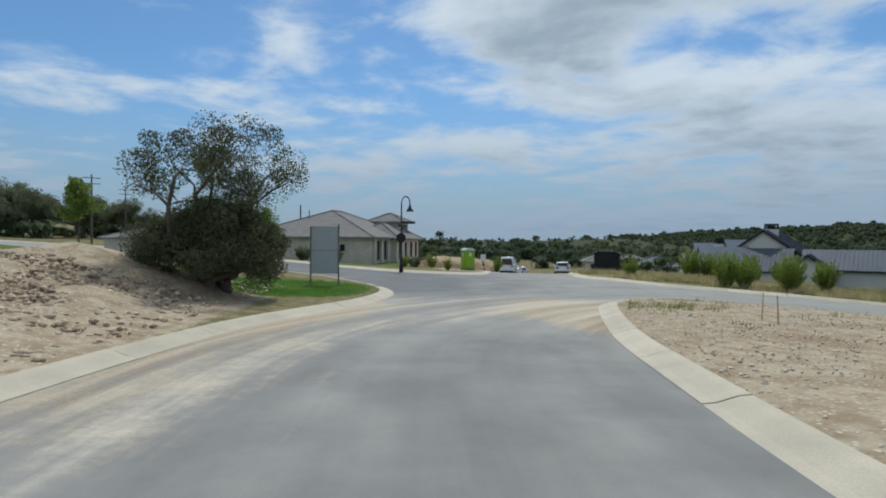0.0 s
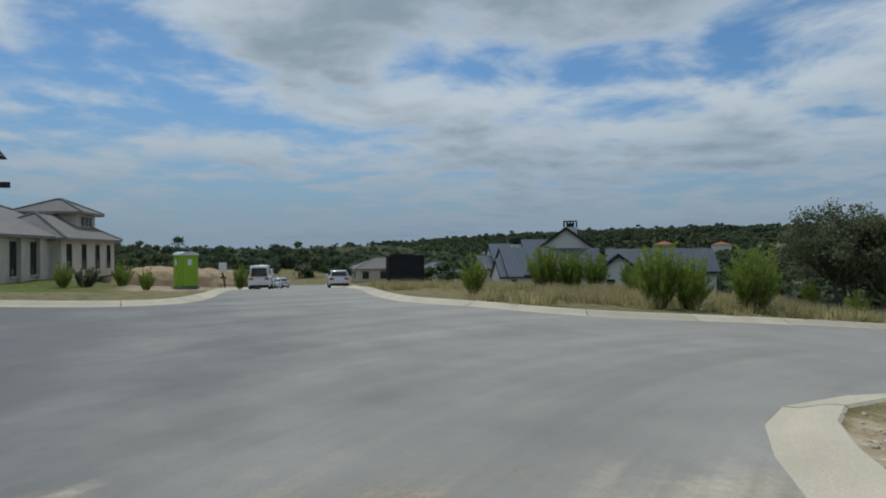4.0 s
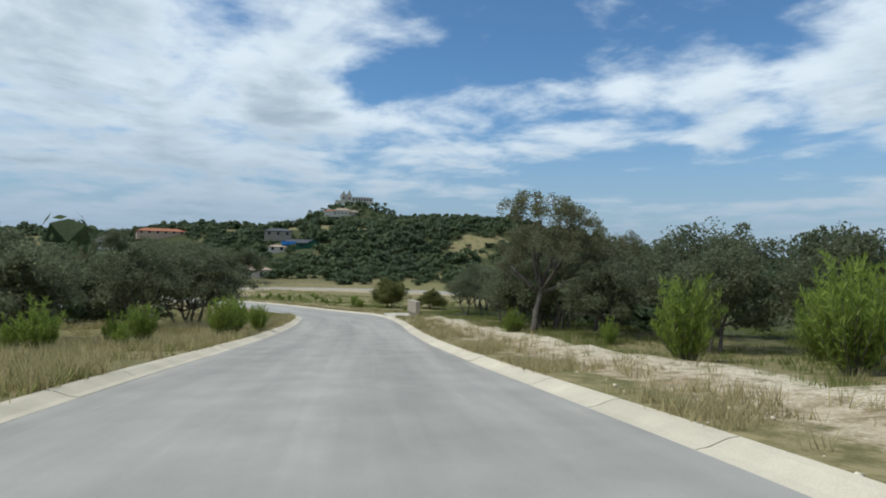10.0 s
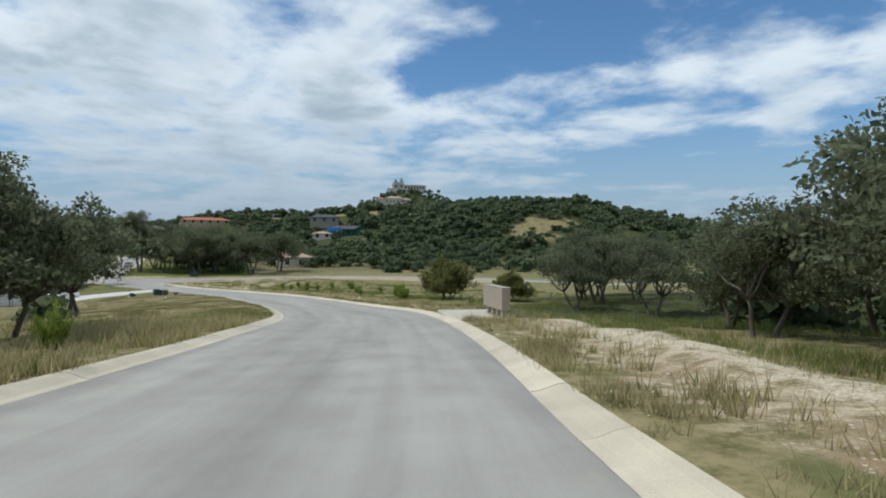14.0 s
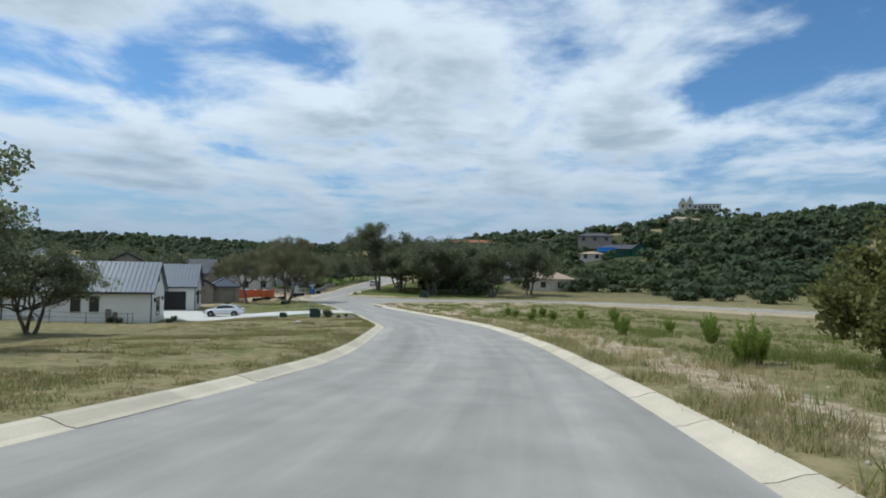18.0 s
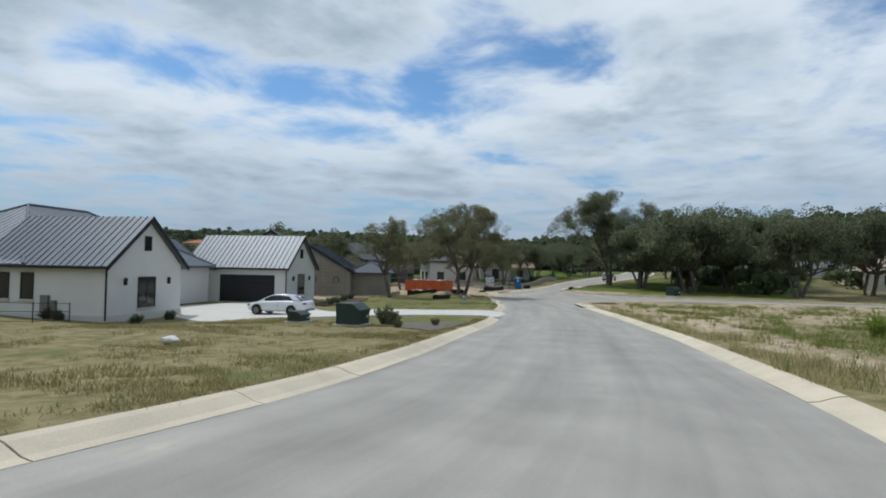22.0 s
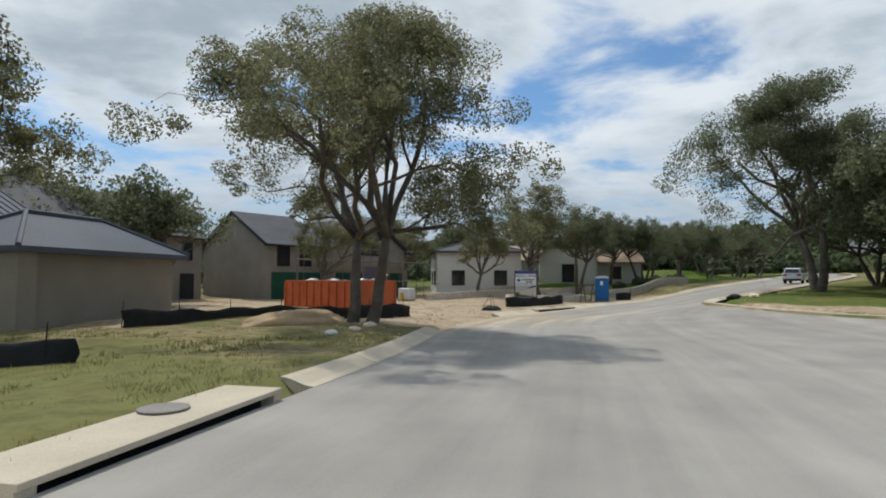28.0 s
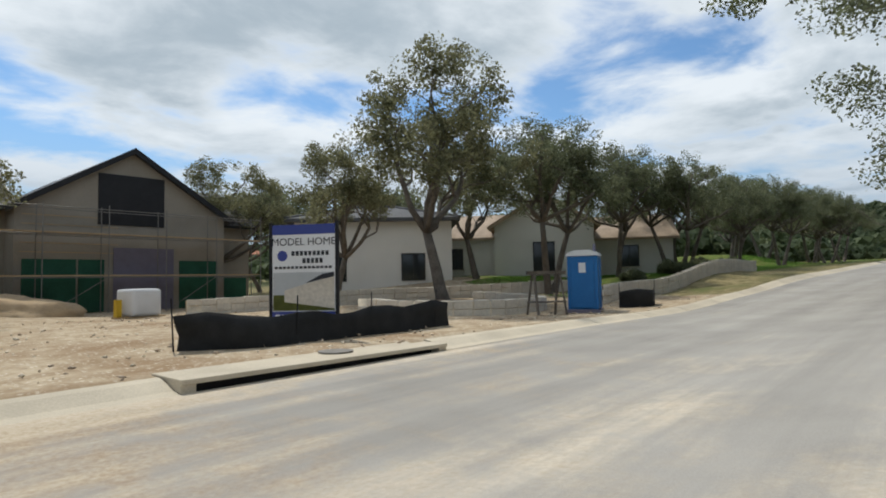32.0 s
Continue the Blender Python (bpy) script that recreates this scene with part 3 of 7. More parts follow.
def street_heights():
    """The centre lines at close steps, so that the streets fall evenly."""
    hp = np.array(HEIGHTS, float)
    chains = [hp[0:8], hp[[7, 8, 9, 10, 11, 12]], hp[[7, 13, 14, 15, 16]], np.r_[hp[6:7], hp[17:44]], np.r_[hp[36:37], hp[44:51]]]
    out = []
    for c in chains:
        d = np.r_[0, np.cumsum(np.hypot(*np.diff(c[:, :2], axis=0).T))]
        q = np.arange(0, d[-1], 2.5)
        zz = np.interp(q, d, c[:, 2])
        k = np.ones(9) / 9
        zz = np.convolve(np.pad(zz, 4, mode="edge"), k, "valid")
        out.append(np.c_[np.interp(q, d, c[:, 0]), np.interp(q, d, c[:, 1]), zz])
    return np.concatenate(out + [hp[51:]])


HP = street_heights()


def soft(v, lo, hi):
    t = np.clip((v - lo) / (hi - lo), 0, 1)
    return t * t * (3 - 2 * t)


def land(x, y):
    """The height of the ground at x, y (arrays or numbers)."""
    x, y = np.atleast_1d(np.asarray(x, float)), np.atleast_1d(np.asarray(y, float))
    z, away = np.empty(len(x)), np.empty(len(x))
    for i in range(0, len(x), 4000):
        d2 = (x[i:i + 4000, None] - HP[:, 0]) ** 2 + (y[i:i + 4000, None] - HP[:, 1]) ** 2
        w = 1 / (d2 + 14.0) ** 2
        z[i:i + 4000] = (w * HP[:, 2]).sum(1) / w.sum(1)
        away[i:i + 4000] = np.sqrt(d2[:, :-5].min(1))
    def hump(cx, cy, sx, sy, h, turn=0.0):
        c, s = math.cos(radians(turn)), math.sin(radians(turn))
        u, v = (x - cx) * c + (y - cy) * s, -(x - cx) * s + (y - cy) * c
        return h * np.exp(-((u / sx) ** 2) - (v / sy) ** 2)
    hills = hump(752, -160, 85, 75, 44) + hump(650, -150, 240, 110, 34) + hump(385, -165, 130, 110, 18) + hump(500, 5, 150, 110, 9)
    hills += hump(470, 470, 300, 170, 23, -38) + hump(800, 230, 300, 260, 17) + hump(120, 660, 320, 180, 5) + hump(-330, 420, 260, 220, 22) + hump(-300, -20, 200, 260, 24) + hump(60, -560, 300, 200, 22)
    z += hills * soft(away, 22, 130)
    # levelled ground round the white house
    level = in_rect(x, y, 147, 176, 44.5, 78, 4)
    return z * (1 - level) - 12.05 * level


def land_at(x, y):
    return float(land(x, y)[0])


def inside(px, py, poly):
    """Which of the points lie in the closed polygon."""
    res = np.zeros(len(px), bool)
    x0, y0 = poly[:, 0], poly[:, 1]
    x1, y1 = np.roll(x0, -1), np.roll(y0, -1)
    for a, b, c, d in zip(x0, y0, x1, y1):
        if b == d:
            continue
        hit = ((b > py) != (d > py)) & (px < (c - a) * (py - b) / (d - b) + a)
        res ^= hit
    return res


def edge_distance(px, py, lines=None):
    d = np.full(len(px), 1e9)
    for line in lines or EDGES:
        for i in range(0, len(px), 4000):
            dd = np.hypot(px[i:i + 4000, None] - line[:, 0], py[i:i + 4000, None] - line[:, 1]).min(1)
            d[i:i + 4000] = np.minimum(d[i:i + 4000], dd)
    return d


def patch(x, y, cx, cy, rx, ry, edge=0.3):
    return 1 - soft(np.hypot((x - cx) / rx, (y - cy) / ry), 1 - edge, 1 + edge)


def in_rect(x, y, x0, x1, y0, y1, e=1.5):
    return soft(x, x0 - e, x0 + e) * (1 - soft(x, x1 - e, x1 + e)) * soft(y, y0 - e, y0 + e) * (1 - soft(y, y1 - e, y1 + e))


def clearing(x, y):
    """Open grassy and stony breaks in the woods on the near hillside."""
    n = np.array([noise.noise(Vector((a * 0.022, b * 0.022, 9.0))) + 0.5 * noise.noise(Vector((a * 0.06, b * 0.06, 4.0))) for a, b in zip(x, y)])
    return soft(n, 0.22, 0.40) * (soft(x, 270, 300) * (1 - soft(x, 600, 680)))


def offset_line(line, d):
    t = np.gradient(line, axis=0)
    t /= np.linalg.norm(t, axis=1)[:, None]
    return line + d * np.c_[t[:, 1], -t[:, 0]]


DRIVE = [(165.5, 32.75), (172.2, 36.3), (169.6, 38.6), (166.0, 40.2), (163.8, 42.5), (164.6, 47), (166.4, 52.5), (166.6, 60), (158, 59), (154.2, 51), (153.4, 42), (156.6, 38.9), (161.3, 36.6), (164.2, 34.5)]
BED_A = [(152.0, 28.0), (155.0, 29.1), (158.2, 30.5), (154.6, 32.6), (152.9, 32.4)]
BED_B = [(169.5, 55), (178, 59), (179, 56.6), (171, 52.5)]
PAD = [(80.6, 3.4), (88.2, 2.6), (88.4, 6.6), (80.9, 7.6)]



def open_soil(x, y):
    """False on paving and planting beds."""
    res = np.ones(len(x), bool)
    for o in (DRIVE, BED_A, BED_B, PAD):
        res &= ~inside(x, y, np.array(o, float))
    return res


LOWER_LAWN = [(154.3, 32.9), (158.6, 30.6), (164.0, 33.4), (161.5, 36.2), (157, 38.2), (153.6, 38.6)]
# the left-hand side of each line, seen along it, is the lot for these
SIDES = (-1, -1, -1, 1, -1)


def build_ground():
    from mathutils.geometry import delaunay_2d_cdt
    rng = np.random.default_rng(4)
    pts = []
    def grid(x0, x1, y0, y1, s, keep):
        gx, gy = np.meshgrid(np.arange(x0, x1, s), np.arange(y0, y1, s))
        gx, gy = gx.ravel() + rng.uniform(-.25, .25, gx.size) * s, gy.ravel() + rng.uniform(-.25, .25, gy.size) * s
        k = keep(gx, gy)
        pts.append(np.c_[gx[k], gy[k]])
    near = lambda x, y: edge_distance(x, y)
    grid(-30, 300, -40, 110, 1.0, lambda x, y: (near(x, y) < 9) & (near(x, y) > 0.8))
    grid(-60, 320, -70, 140, 2.6, lambda x, y: (near(x, y) >= 9) & (near(x, y) < 40))
    grid(-260, 480, -260, 320, 8, lambda x, y: (near(x, y) >= 38))
    grid(480, 700, -260, 180, 11, lambda x, y: x > 480)
    grid(-1500, 1900, -1600, 1700, 45, lambda x, y: ((x < -260) | (x > 480) | (y < -260) | (y > 320)) & ~((x > 470) & (x < 710) & (y > -270) & (y < 190)))
    grid(-4500, 4500, -4500, 4500, 500, lambda x, y: (x < -1500) | (x > 1900) | (y < -1600) | (y > 1700))
    kinds = [np.zeros(len(p)) for p in pts]
    for line, side in zip(EDGES, SIDES):
        pts.append(offset_line(line, 0.59 * side)); kinds.append(np.full(len(line), 2))
        pts.append(offset_line(line, 0.10 * side)); kinds.append(np.full(len(line), 1))
    P2 = np.concatenate(pts)
    kd = np.concatenate(kinds)
    x, y = P2[:, 0], P2[:, 1]
    isin = inside(x, y, OUTLINE)
    z = land(x, y)
    d = edge_distance(x, y)
    rough_n = np.array([noise.noise(Vector((a * 0.45, b * 0.45, 0.3))) + 0.5 * noise.noise(Vector((a * 1.3, b * 1.3, 5.0))) for a, b in P2])
    z = np.where((kd == 1) | ((kd == 0) & isin), z - 0.35, z + 0.12 + np.where(kd == 2, 0, 0.10 * rough_n * soft(d, 0.3, 3)))
    # the rubble berm beside the first street
    lot = (~isin) & (kd == 0)
    z += lot * (0.75 * patch(x, y, -13.5, 13, 5.5, 7.5, 0.6) + 0.5 * patch(x, y, -11, 21, 3, 4, 0.6)) * (1 + 0.5 * rough_n)
    z -= ((~isin) & (kd != 1)) * 0.32 * ~open_soil(x, y)
    # the kerb is missing at the site entrance: the soil runs out flush with the street
    flush = in_rect(x, y, 199.2, 207.3, 46, 66, 0.4) * (1 - soft(d, 0.3, 2.5)) * (~isin | (kd == 1))
    z = z * (1 - flush) + (land(x, y) + 0.012) * flush
    berm = in_rect(x, y, 26, 79, -5, 30, 3) * np.exp(-((edge_distance(x, y, [EDGES[3]]) - 4.6) / 1.3) ** 2)
    z += lot * 0.20 * berm * (1 + 1.3 * rough_n)
    z += lot * (0.55 * patch(x, y, 195, 62.5, 4, 2.2, 0.7) + 0.5 * patch(x, y, 211, 81, 3.0, 2.0, 0.7))
    got = delaunay_2d_cdt([Vector(p) for p in P2], [], [], 0, 1e-5)
    vs, faces, orig = got[0], got[2], got[3]
    idx = np.array([o[0] for o in orig])
    me = bpy.data.meshes.new("ground")
    co = np.c_[np.array([v[:] for v in vs]), z[idx]]
    me.from_pydata(co.tolist(), [], faces)
    me.materials.append(M["ground"])
    for p in me.polygons:
        p.use_smooth = True
    X, Y = co[:, 0], co[:, 1]
    D = edge_distance(X, Y)
    soil = np.zeros(len(X)); lawn = np.zeros(len(X)); wood = np.zeros(len(X))
    soil = np.maximum(soil, in_rect(X, Y, 3, 24, -60, 24) * 1.0)
    soil = np.maximum(soil, in_rect(X, Y, -28, -5.5, -60, 22))
    dr = edge_distance(X, Y, [EDGES[3]])
    south = in_rect(X, Y, 24, 186, -10, 36, 2)
    soil = np.maximum(soil, south * soft(dr, 0.9, 2.2) * (1 - soft(dr, 4.2, 6.5)) * 0.55)
    wob = np.array([noise.noise(Vector((a * 0.03, b * 0.03, 1.0))) for a, b in zip(X, Y)])
    thin = 1 - 0.45 * soft(X, 70, 90)
    caliche = south * thin * (0.24 + 0.44 * np.exp(-((dr - 4.8) / 1.1) ** 2)) * (1 - soft(dr, 6, 8)) * soft(dr, 1.2, 2.6)
    soil = np.maximum(soil, in_rect(X, Y, 197, 236, 55, 86, 2.5) * 0.95)
    soil = np.maximum(soil, in_rect(X, Y, 198, 212, 51, 62, 1.5) * 0.95)
    soil = np.maximum(soil, in_rect(X, Y, 174, 198, 60, 72, 2) * 0.8)
    soil = np.maximum(soil, in_rect(X, Y, -3, 14, 56, 110, 3) * 0.8)
    soil = np.maximum(soil, patch(X, Y, 21, 41, 3, 2) * 0.6 + patch(X, Y, 52, 25.5, 6, 1.6) * 0.8)
    soil = np.maximum(soil, in_rect(X, Y, 60, 215, -60, 40, 3) * 0.22)
    soil = np.maximum(soil, in_rect(X + 14 * wob, Y + 14 * wob, 174, 203, 12, 37, 5) * 0.52)
    soil = np.maximum(soil, in_rect(X, Y, 214, 236, 40, 50.5, 1.5) * 0.6)
    lawn = np.maximum(lawn, patch(X, Y, -7.5, 26.5, 5.0, 5.2))
    lawn = np.maximum(lawn, in_rect(X, Y, -60, 2, 48, 70, 2) * 0.62)
    lawn = np.maximum(lawn, in_rect(X, Y, 166, 190, 38, 56, 1.5) * 0.50)
    lawn = np.maximum(lawn, inside(X, Y, np.array(LOWER_LAWN, float)) * 0.55)
    lawn = np.maximum(lawn, in_rect(X, Y, 218, 330, 20, 53, 2) * 0.85)
    lawn = np.maximum(lawn, in_rect(X, Y, 236, 330, 68, 130, 2) * 0.95)
    lawn = np.maximum(lawn, in_rect(X, Y, 120, 260, -130, -30, 12) * 0.45)
    lawn = np.maximum(lawn, in_rect(X, Y, 100, 200, -30, 8, 6) * 0.30)
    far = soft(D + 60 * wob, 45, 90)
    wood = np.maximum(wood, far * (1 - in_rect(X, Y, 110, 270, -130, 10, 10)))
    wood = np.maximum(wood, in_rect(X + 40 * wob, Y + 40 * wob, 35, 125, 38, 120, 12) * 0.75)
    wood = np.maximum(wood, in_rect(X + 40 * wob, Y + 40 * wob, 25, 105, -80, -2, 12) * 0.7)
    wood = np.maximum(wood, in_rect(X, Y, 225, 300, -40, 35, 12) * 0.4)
    bare = np.zeros(len(X))
    hill = (X > 260) & (X < 700)
    bare[hill] = clearing(X[hill], Y[hill])
    wood *= 1 - bare
    caliche = np.maximum(caliche, 0.32 * bare)
    caliche = np.maximum(caliche, 0.62 * patch(X, Y, 91, 3.4, 7, 2.6))
    lawn = np.maximum(lawn, 0.25 * bare)
    # pale bank along the lane beyond the field
    lane = edge_distance(X, Y, [EDGES[3][EDGES[3][:, 1] < 36]])
    bank = (X > 150) & (Y < 30) & (Y > -45)
    soil = np.maximum(soil, bank * soft(lane, 0.8, 2.0) * (1 - soft(lane, 6, 11)) * in_rect(X, Y, 165, 212, -40, 26, 3) * 0.7)
    for nm, val in (("soil", soil), ("lawn", lawn), ("wood", wood), ("caliche", caliche)):
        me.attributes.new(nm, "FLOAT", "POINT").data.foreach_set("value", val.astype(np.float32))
    ob = new("ground", me)
    return tagged(ob, "dry grass, caliche soil and lawn over rolling hill country", "ground", kind="structure")


def build_road():
    from mathutils.geometry import delaunay_2d_cdt
    rng = np.random.default_rng(5)
    gx, gy = np.meshgrid(np.arange(-130, 335, 1.6), np.arange(-82, 152, 1.6))
    hx, hy = np.meshgrid(np.arange(-10.2, 24, 0.8), np.arange(-4.2, 44, 0.8))
    gx, gy = np.r_[gx.ravel(), hx.ravel()], np.r_[gy.ravel(), hy.ravel()]
    k = inside(gx, gy, OUTLINE)
    gx, gy = gx[k], gy[k]
    k = edge_distance(gx, gy) > 0.7
    inner = np.c_[gx[k], gy[k]]
    line = np.concatenate([EDGES[0], EDGES[1], EDGES[2], EDGES[4][::-1], EDGES[3][::-1]])
    n = len(line)
    allp = np.concatenate([line, inner])
    got = delaunay_2d_cdt([Vector(p) for p in allp], [(i, (i + 1) % n) for i in range(n)], [], 0, 1e-4)
    vs = np.array([v[:] for v in got[0]])
    tri = np.array([f for f in got[2] if len(f) == 3])
    c = vs[tri].mean(1)
    tri = tri[inside(c[:, 0], c[:, 1], OUTLINE)]
    z = land(vs[:, 0], vs[:, 1])
    ob = raw("road", np.c_[vs, z], tri, M["road"])
    for p in ob.data.polygons:
        p.use_smooth = True
    X, Y = vs[:, 0], vs[:, 1]
    D = edge_distance(X, Y)
    dust = 0.36 * patch(X, Y, 2.2, 20.5, 6.5, 5.5, 0.8) + 0.42 * patch(X, Y, -3.8, 12, 2.4, 10, 0.8) + 0.45 * patch(X, Y, 5.2, 19.0, 1.8, 5, 0.8)
    dust += 0.34 * patch(X, Y, 204, 57, 13, 4, 0.9) + 0.16 * in_rect(X, Y, 192, 250, 46, 64, 6) + 0.22 * (1 - soft(D, 0.3, 1.6))
    dark = 0.48 * in_rect(X, Y, -8, 8, -40, 18, 6) + 0.62 * in_rect(X, Y, -30, 4, 22, 60, 6) + 0.36 * in_rect(X, Y, 3, 16, 24, 80, 6)
    # coordinates along and across the street, for wheel tracks and streaks
    near = np.array([np.hypot(EDGES[2][:, 0] - a, EDGES[2][:, 1] - b).argmin() for a, b in zip(X, Y)])
    # wheel tracks swing right from the first street into the main one
    first = (X < 20) & (Y < 60)
    turn = np.arctan2(Y - 8, 17 - X)
    across = np.where(first, np.where(Y < 8, X, 17 - np.hypot(X - 17, Y - 8)), edge_distance(X, Y, [EDGES[2]]))
    length = np.where(first, np.where(Y < 8, Y, 8 + 17 * turn), near.astype(float))
    for nm, val in (("dust", dust), ("dark", dark), ("across", across), ("length", length), ("streak", np.where(first, 1 - soft(X, 12, 19), soft(X, 21, 34)))):
        ob.data.attributes.new(nm, "FLOAT", "POINT").data.foreach_set("value", val.astype(np.float32))
    return tagged(ob, "pale grey dusty asphalt residential street with an intersection", "road", kind="structure")


# rolled kerb: distance from the road edge and height over the street
PROFILE = ((-0.02, 0.004), (0.16, 0.026), (0.32, 0.085), (0.44, 0.128), (0.60, 0.15), (0.64, 0.12), (0.65, -0.3))
GAPS = ((2, 199.0, 207.5), (2, 165.3, 171.9), (2, 213.2, 217.6), (2, 184.8, 188.4), (3, 185.2, 189.2))


def build_kerbs():
    count = 0
    for n, (line, side) in enumerate(zip(EDGES, SIDES)):
        keep = np.ones(len(line), bool)
        for g, a, b in GAPS:
            if g == n:
                keep &= ~((line[:, 0] > a) & (line[:, 0] < b))
        run, runs = [], []
        for p, k in zip(line, keep):
            if k:
                run.append(p)
            elif run:
                runs.append(np.array(run)); run = []
        if run:
            runs.append(np.array(run))
        for r in runs:
            if len(r) < 4:
                continue
            base_v, base_f = [], []
            def loft(rows, cut, low=0.0):
                v = []
                for o, h in cut:
                    q = offset_line(r, o * side)[rows]
                    v.append(np.c_[q, land(q[:, 0], q[:, 1]) + h - low])
                v = np.array(v)
                m, w = len(rows), len(cut)
                f = [(a * m + i, a * m + i + 1, (a + 1) * m + i + 1, (a + 1) * m + i) for a in range(w - 1) for i in range(m - 1)]
                return v.reshape(-1, 3), f
            v, f = loft(np.arange(len(r)), PROFILE, 0.03)
            base = raw("kerb", v, f, M["kerb_base"])
            tagged(base, "rolled concrete kerb with open joints along the street", "kerb", kind="structure")
            for i in range(0, len(r) - 1, 3):
                rows = np.arange(i, min(i + 4, len(r)))
                if len(rows) < 2:
                    continue
                v, f = loft(rows, PROFILE)
                # open the joint a little and close the ends
                m = len(rows)
                v = v.reshape(len(PROFILE), m, 3)
                v[:, 0] += (v[:, 1] - v[:, 0]) * 0.012
                v[:, -1] += (v[:, -2] - v[:, -1]) * 0.012
                v[:, :, 2] += random.uniform(-0.006, 0.006)
                w = len(PROFILE)
                me = bpy.data.meshes.new("kerb_section")
                ends = [tuple(a * m for a in range(w)), tuple((a * m + m - 1) for a in range(w))[::-1]]
                me.from_pydata(v.reshape(-1, 3).tolist(), [], f + ends)
                me.materials.append(M["kerb"])
                ob = new("kerb_section", me)
                ob.parent = base
                count += 1
    return count


build_ground()
build_road()
build_kerbs()


# ---- trees and plants ----
def leaf_quads(rng, centres, radii, per, size, flat=0.8, up=0.25):
    """Many small leaf sprays scattered through round clumps."""
    n = len(centres) * per
    c = np.repeat(np.asarray(centres, float), per, 0)
    r = np.repeat(np.asarray(radii, float), per)
    d = rng.normal(size=(n, 3)); d /= np.linalg.norm(d, axis=1)[:, None]
    p = c + d * (r * rng.uniform(0.25, 1, n) ** 0.5)[:, None] * [1, 1, flat]
    a = rng.normal(size=(n, 3)); a[:, 2] += up; a /= np.linalg.norm(a, axis=1)[:, None]
    b = np.cross(a, rng.normal(size=(n, 3))); b /= np.linalg.norm(b, axis=1)[:, None]
    s = size * rng.uniform(0.6, 1.35, n)[:, None]
    v = np.stack([p - a * s, p + b * s * 0.55, p + a * s, p - b * s * 0.55], 1).reshape(-1, 3)
    return v, np.arange(n * 4).reshape(-1, 4)


def limb(rng, bm, p, d, length, r, depth, tips, droop=0.0, sides=7, bend=0.28):
    """A crooked limb that forks; tips collects where leaf sprays grow."""
    pts, radii = [p], [r]
    n = 4 if depth else 3
    for i in range(n):
        d = (d + Vector(rng.normal(size=3)) * bend + Vector((0, 0, 0.06 - droop))).normalized()
        p = p + d * length / n
        pts.append(p); radii.append(max(r * (1 - 0.5 * (i + 1) / n), 0.006))
        if depth and i >= 1:
            side = Vector(rng.normal(size=3)); side.z = abs(side.z) * 0.35
            nd = (d * 0.55 + side.normalized() * 0.85).normalized()
            limb(rng, bm, p, nd, length * rng.uniform(0.48, 0.70), radii[-1] * 0.60, depth - 1, tips, droop, max(3, sides - 2), bend)
    tube(bm, pts, radii, sides)
    tips.append(p)
    if not depth:
        tips.append(pts[1].lerp(pts[2], 0.5))


def make_oak(seed, height, spread, trunks, leaf, per=85, size=0.15, clump=0.95, label="", bare=0.0, name="oak_tree", low=0.28, depth=2, rise=0.35):
    """A live oak: leaning tapered trunks, crooked limbs and an uneven crown of small leaves."""
    rng = np.random.default_rng(seed)
    root = new(name)
    tips = []
    wood = bmesh.new()
    for k in range(trunks):
        a = k * math.tau / trunks + rng.uniform(0, 1)
        lean = Vector((math.cos(a), math.sin(a), 0)) * (0.35 if trunks > 1 else 0.10)
        p = Vector((math.cos(a), math.sin(a), 0)) * (0.35 if trunks > 1 else 0)
        d = (Vector((0, 0, 1)) + lean).normalized()
        r = 0.024 * height * (0.8 if trunks > 1 else 1)
        pts, radii = [p + Vector((0, 0, -0.4)), p + Vector((0, 0, 0.05))], [r * 1.5, r * 1.2]
        th = height * rng.uniform(0.9, 1.1) * low
        for i in range(4):
            d = (d + Vector(rng.normal(size=3)) * 0.12).normalized()
            p = p + d * th / 4
            pts.append(p); radii.append(r * (1 - 0.1 * i))
        tube(wood, pts, radii, 9)
        for j in range(5):
            b = j * math.tau / 5 + rng.uniform(0, 1.2)
            out = Vector((math.cos(b), math.sin(b), rng.uniform(rise, 1.2))).normalized()
            limb(rng, wood, p, out, spread * rng.uniform(0.6, 0.95), r * 0.6, depth, tips)
        limb(rng, wood, p, Vector((0, 0, 1)), height * 0.45, r * 0.65, depth, tips)
    for w in wood.verts:
        out = math.hypot(w.co.x, w.co.y) / (spread * 1.3)
        if out > 1:
            w.co.x, w.co.y = w.co.x / out, w.co.y / out
        cap = height * (0.97 - 0.45 * min(out, 1) ** 2)
        if w.co.z > cap:
            w.co.z = cap + 0.1 * (w.co.z - cap)
    part("trunk", wood, M["bark"], root, smooth=True)
    t = np.array([q[:] for q in tips])
    t = t[t[:, 2] > height * low * 0.9]
    top = height * (1.0 - 0.45 * np.clip(np.hypot(t[:, 0], t[:, 1]) / (spread * 1.3), 0, 1) ** 2)
    t[:, 2] = np.where(t[:, 2] > top, top - rng.uniform(0, 0.12, len(t)) * height, t[:, 2])
    keep = (rng.uniform(size=len(t)) > bare) & (np.hypot(t[:, 0], t[:, 1]) < spread * 1.45)
    v, f = leaf_quads(rng, t[keep], rng.uniform(0.5, 1.25, keep.sum()) * clump, per, size)
    raw("crown", v, f, leaf, root)
    tagged(root, label or "grey-barked live oak with a dark green uneven crown", "tree")
    return root


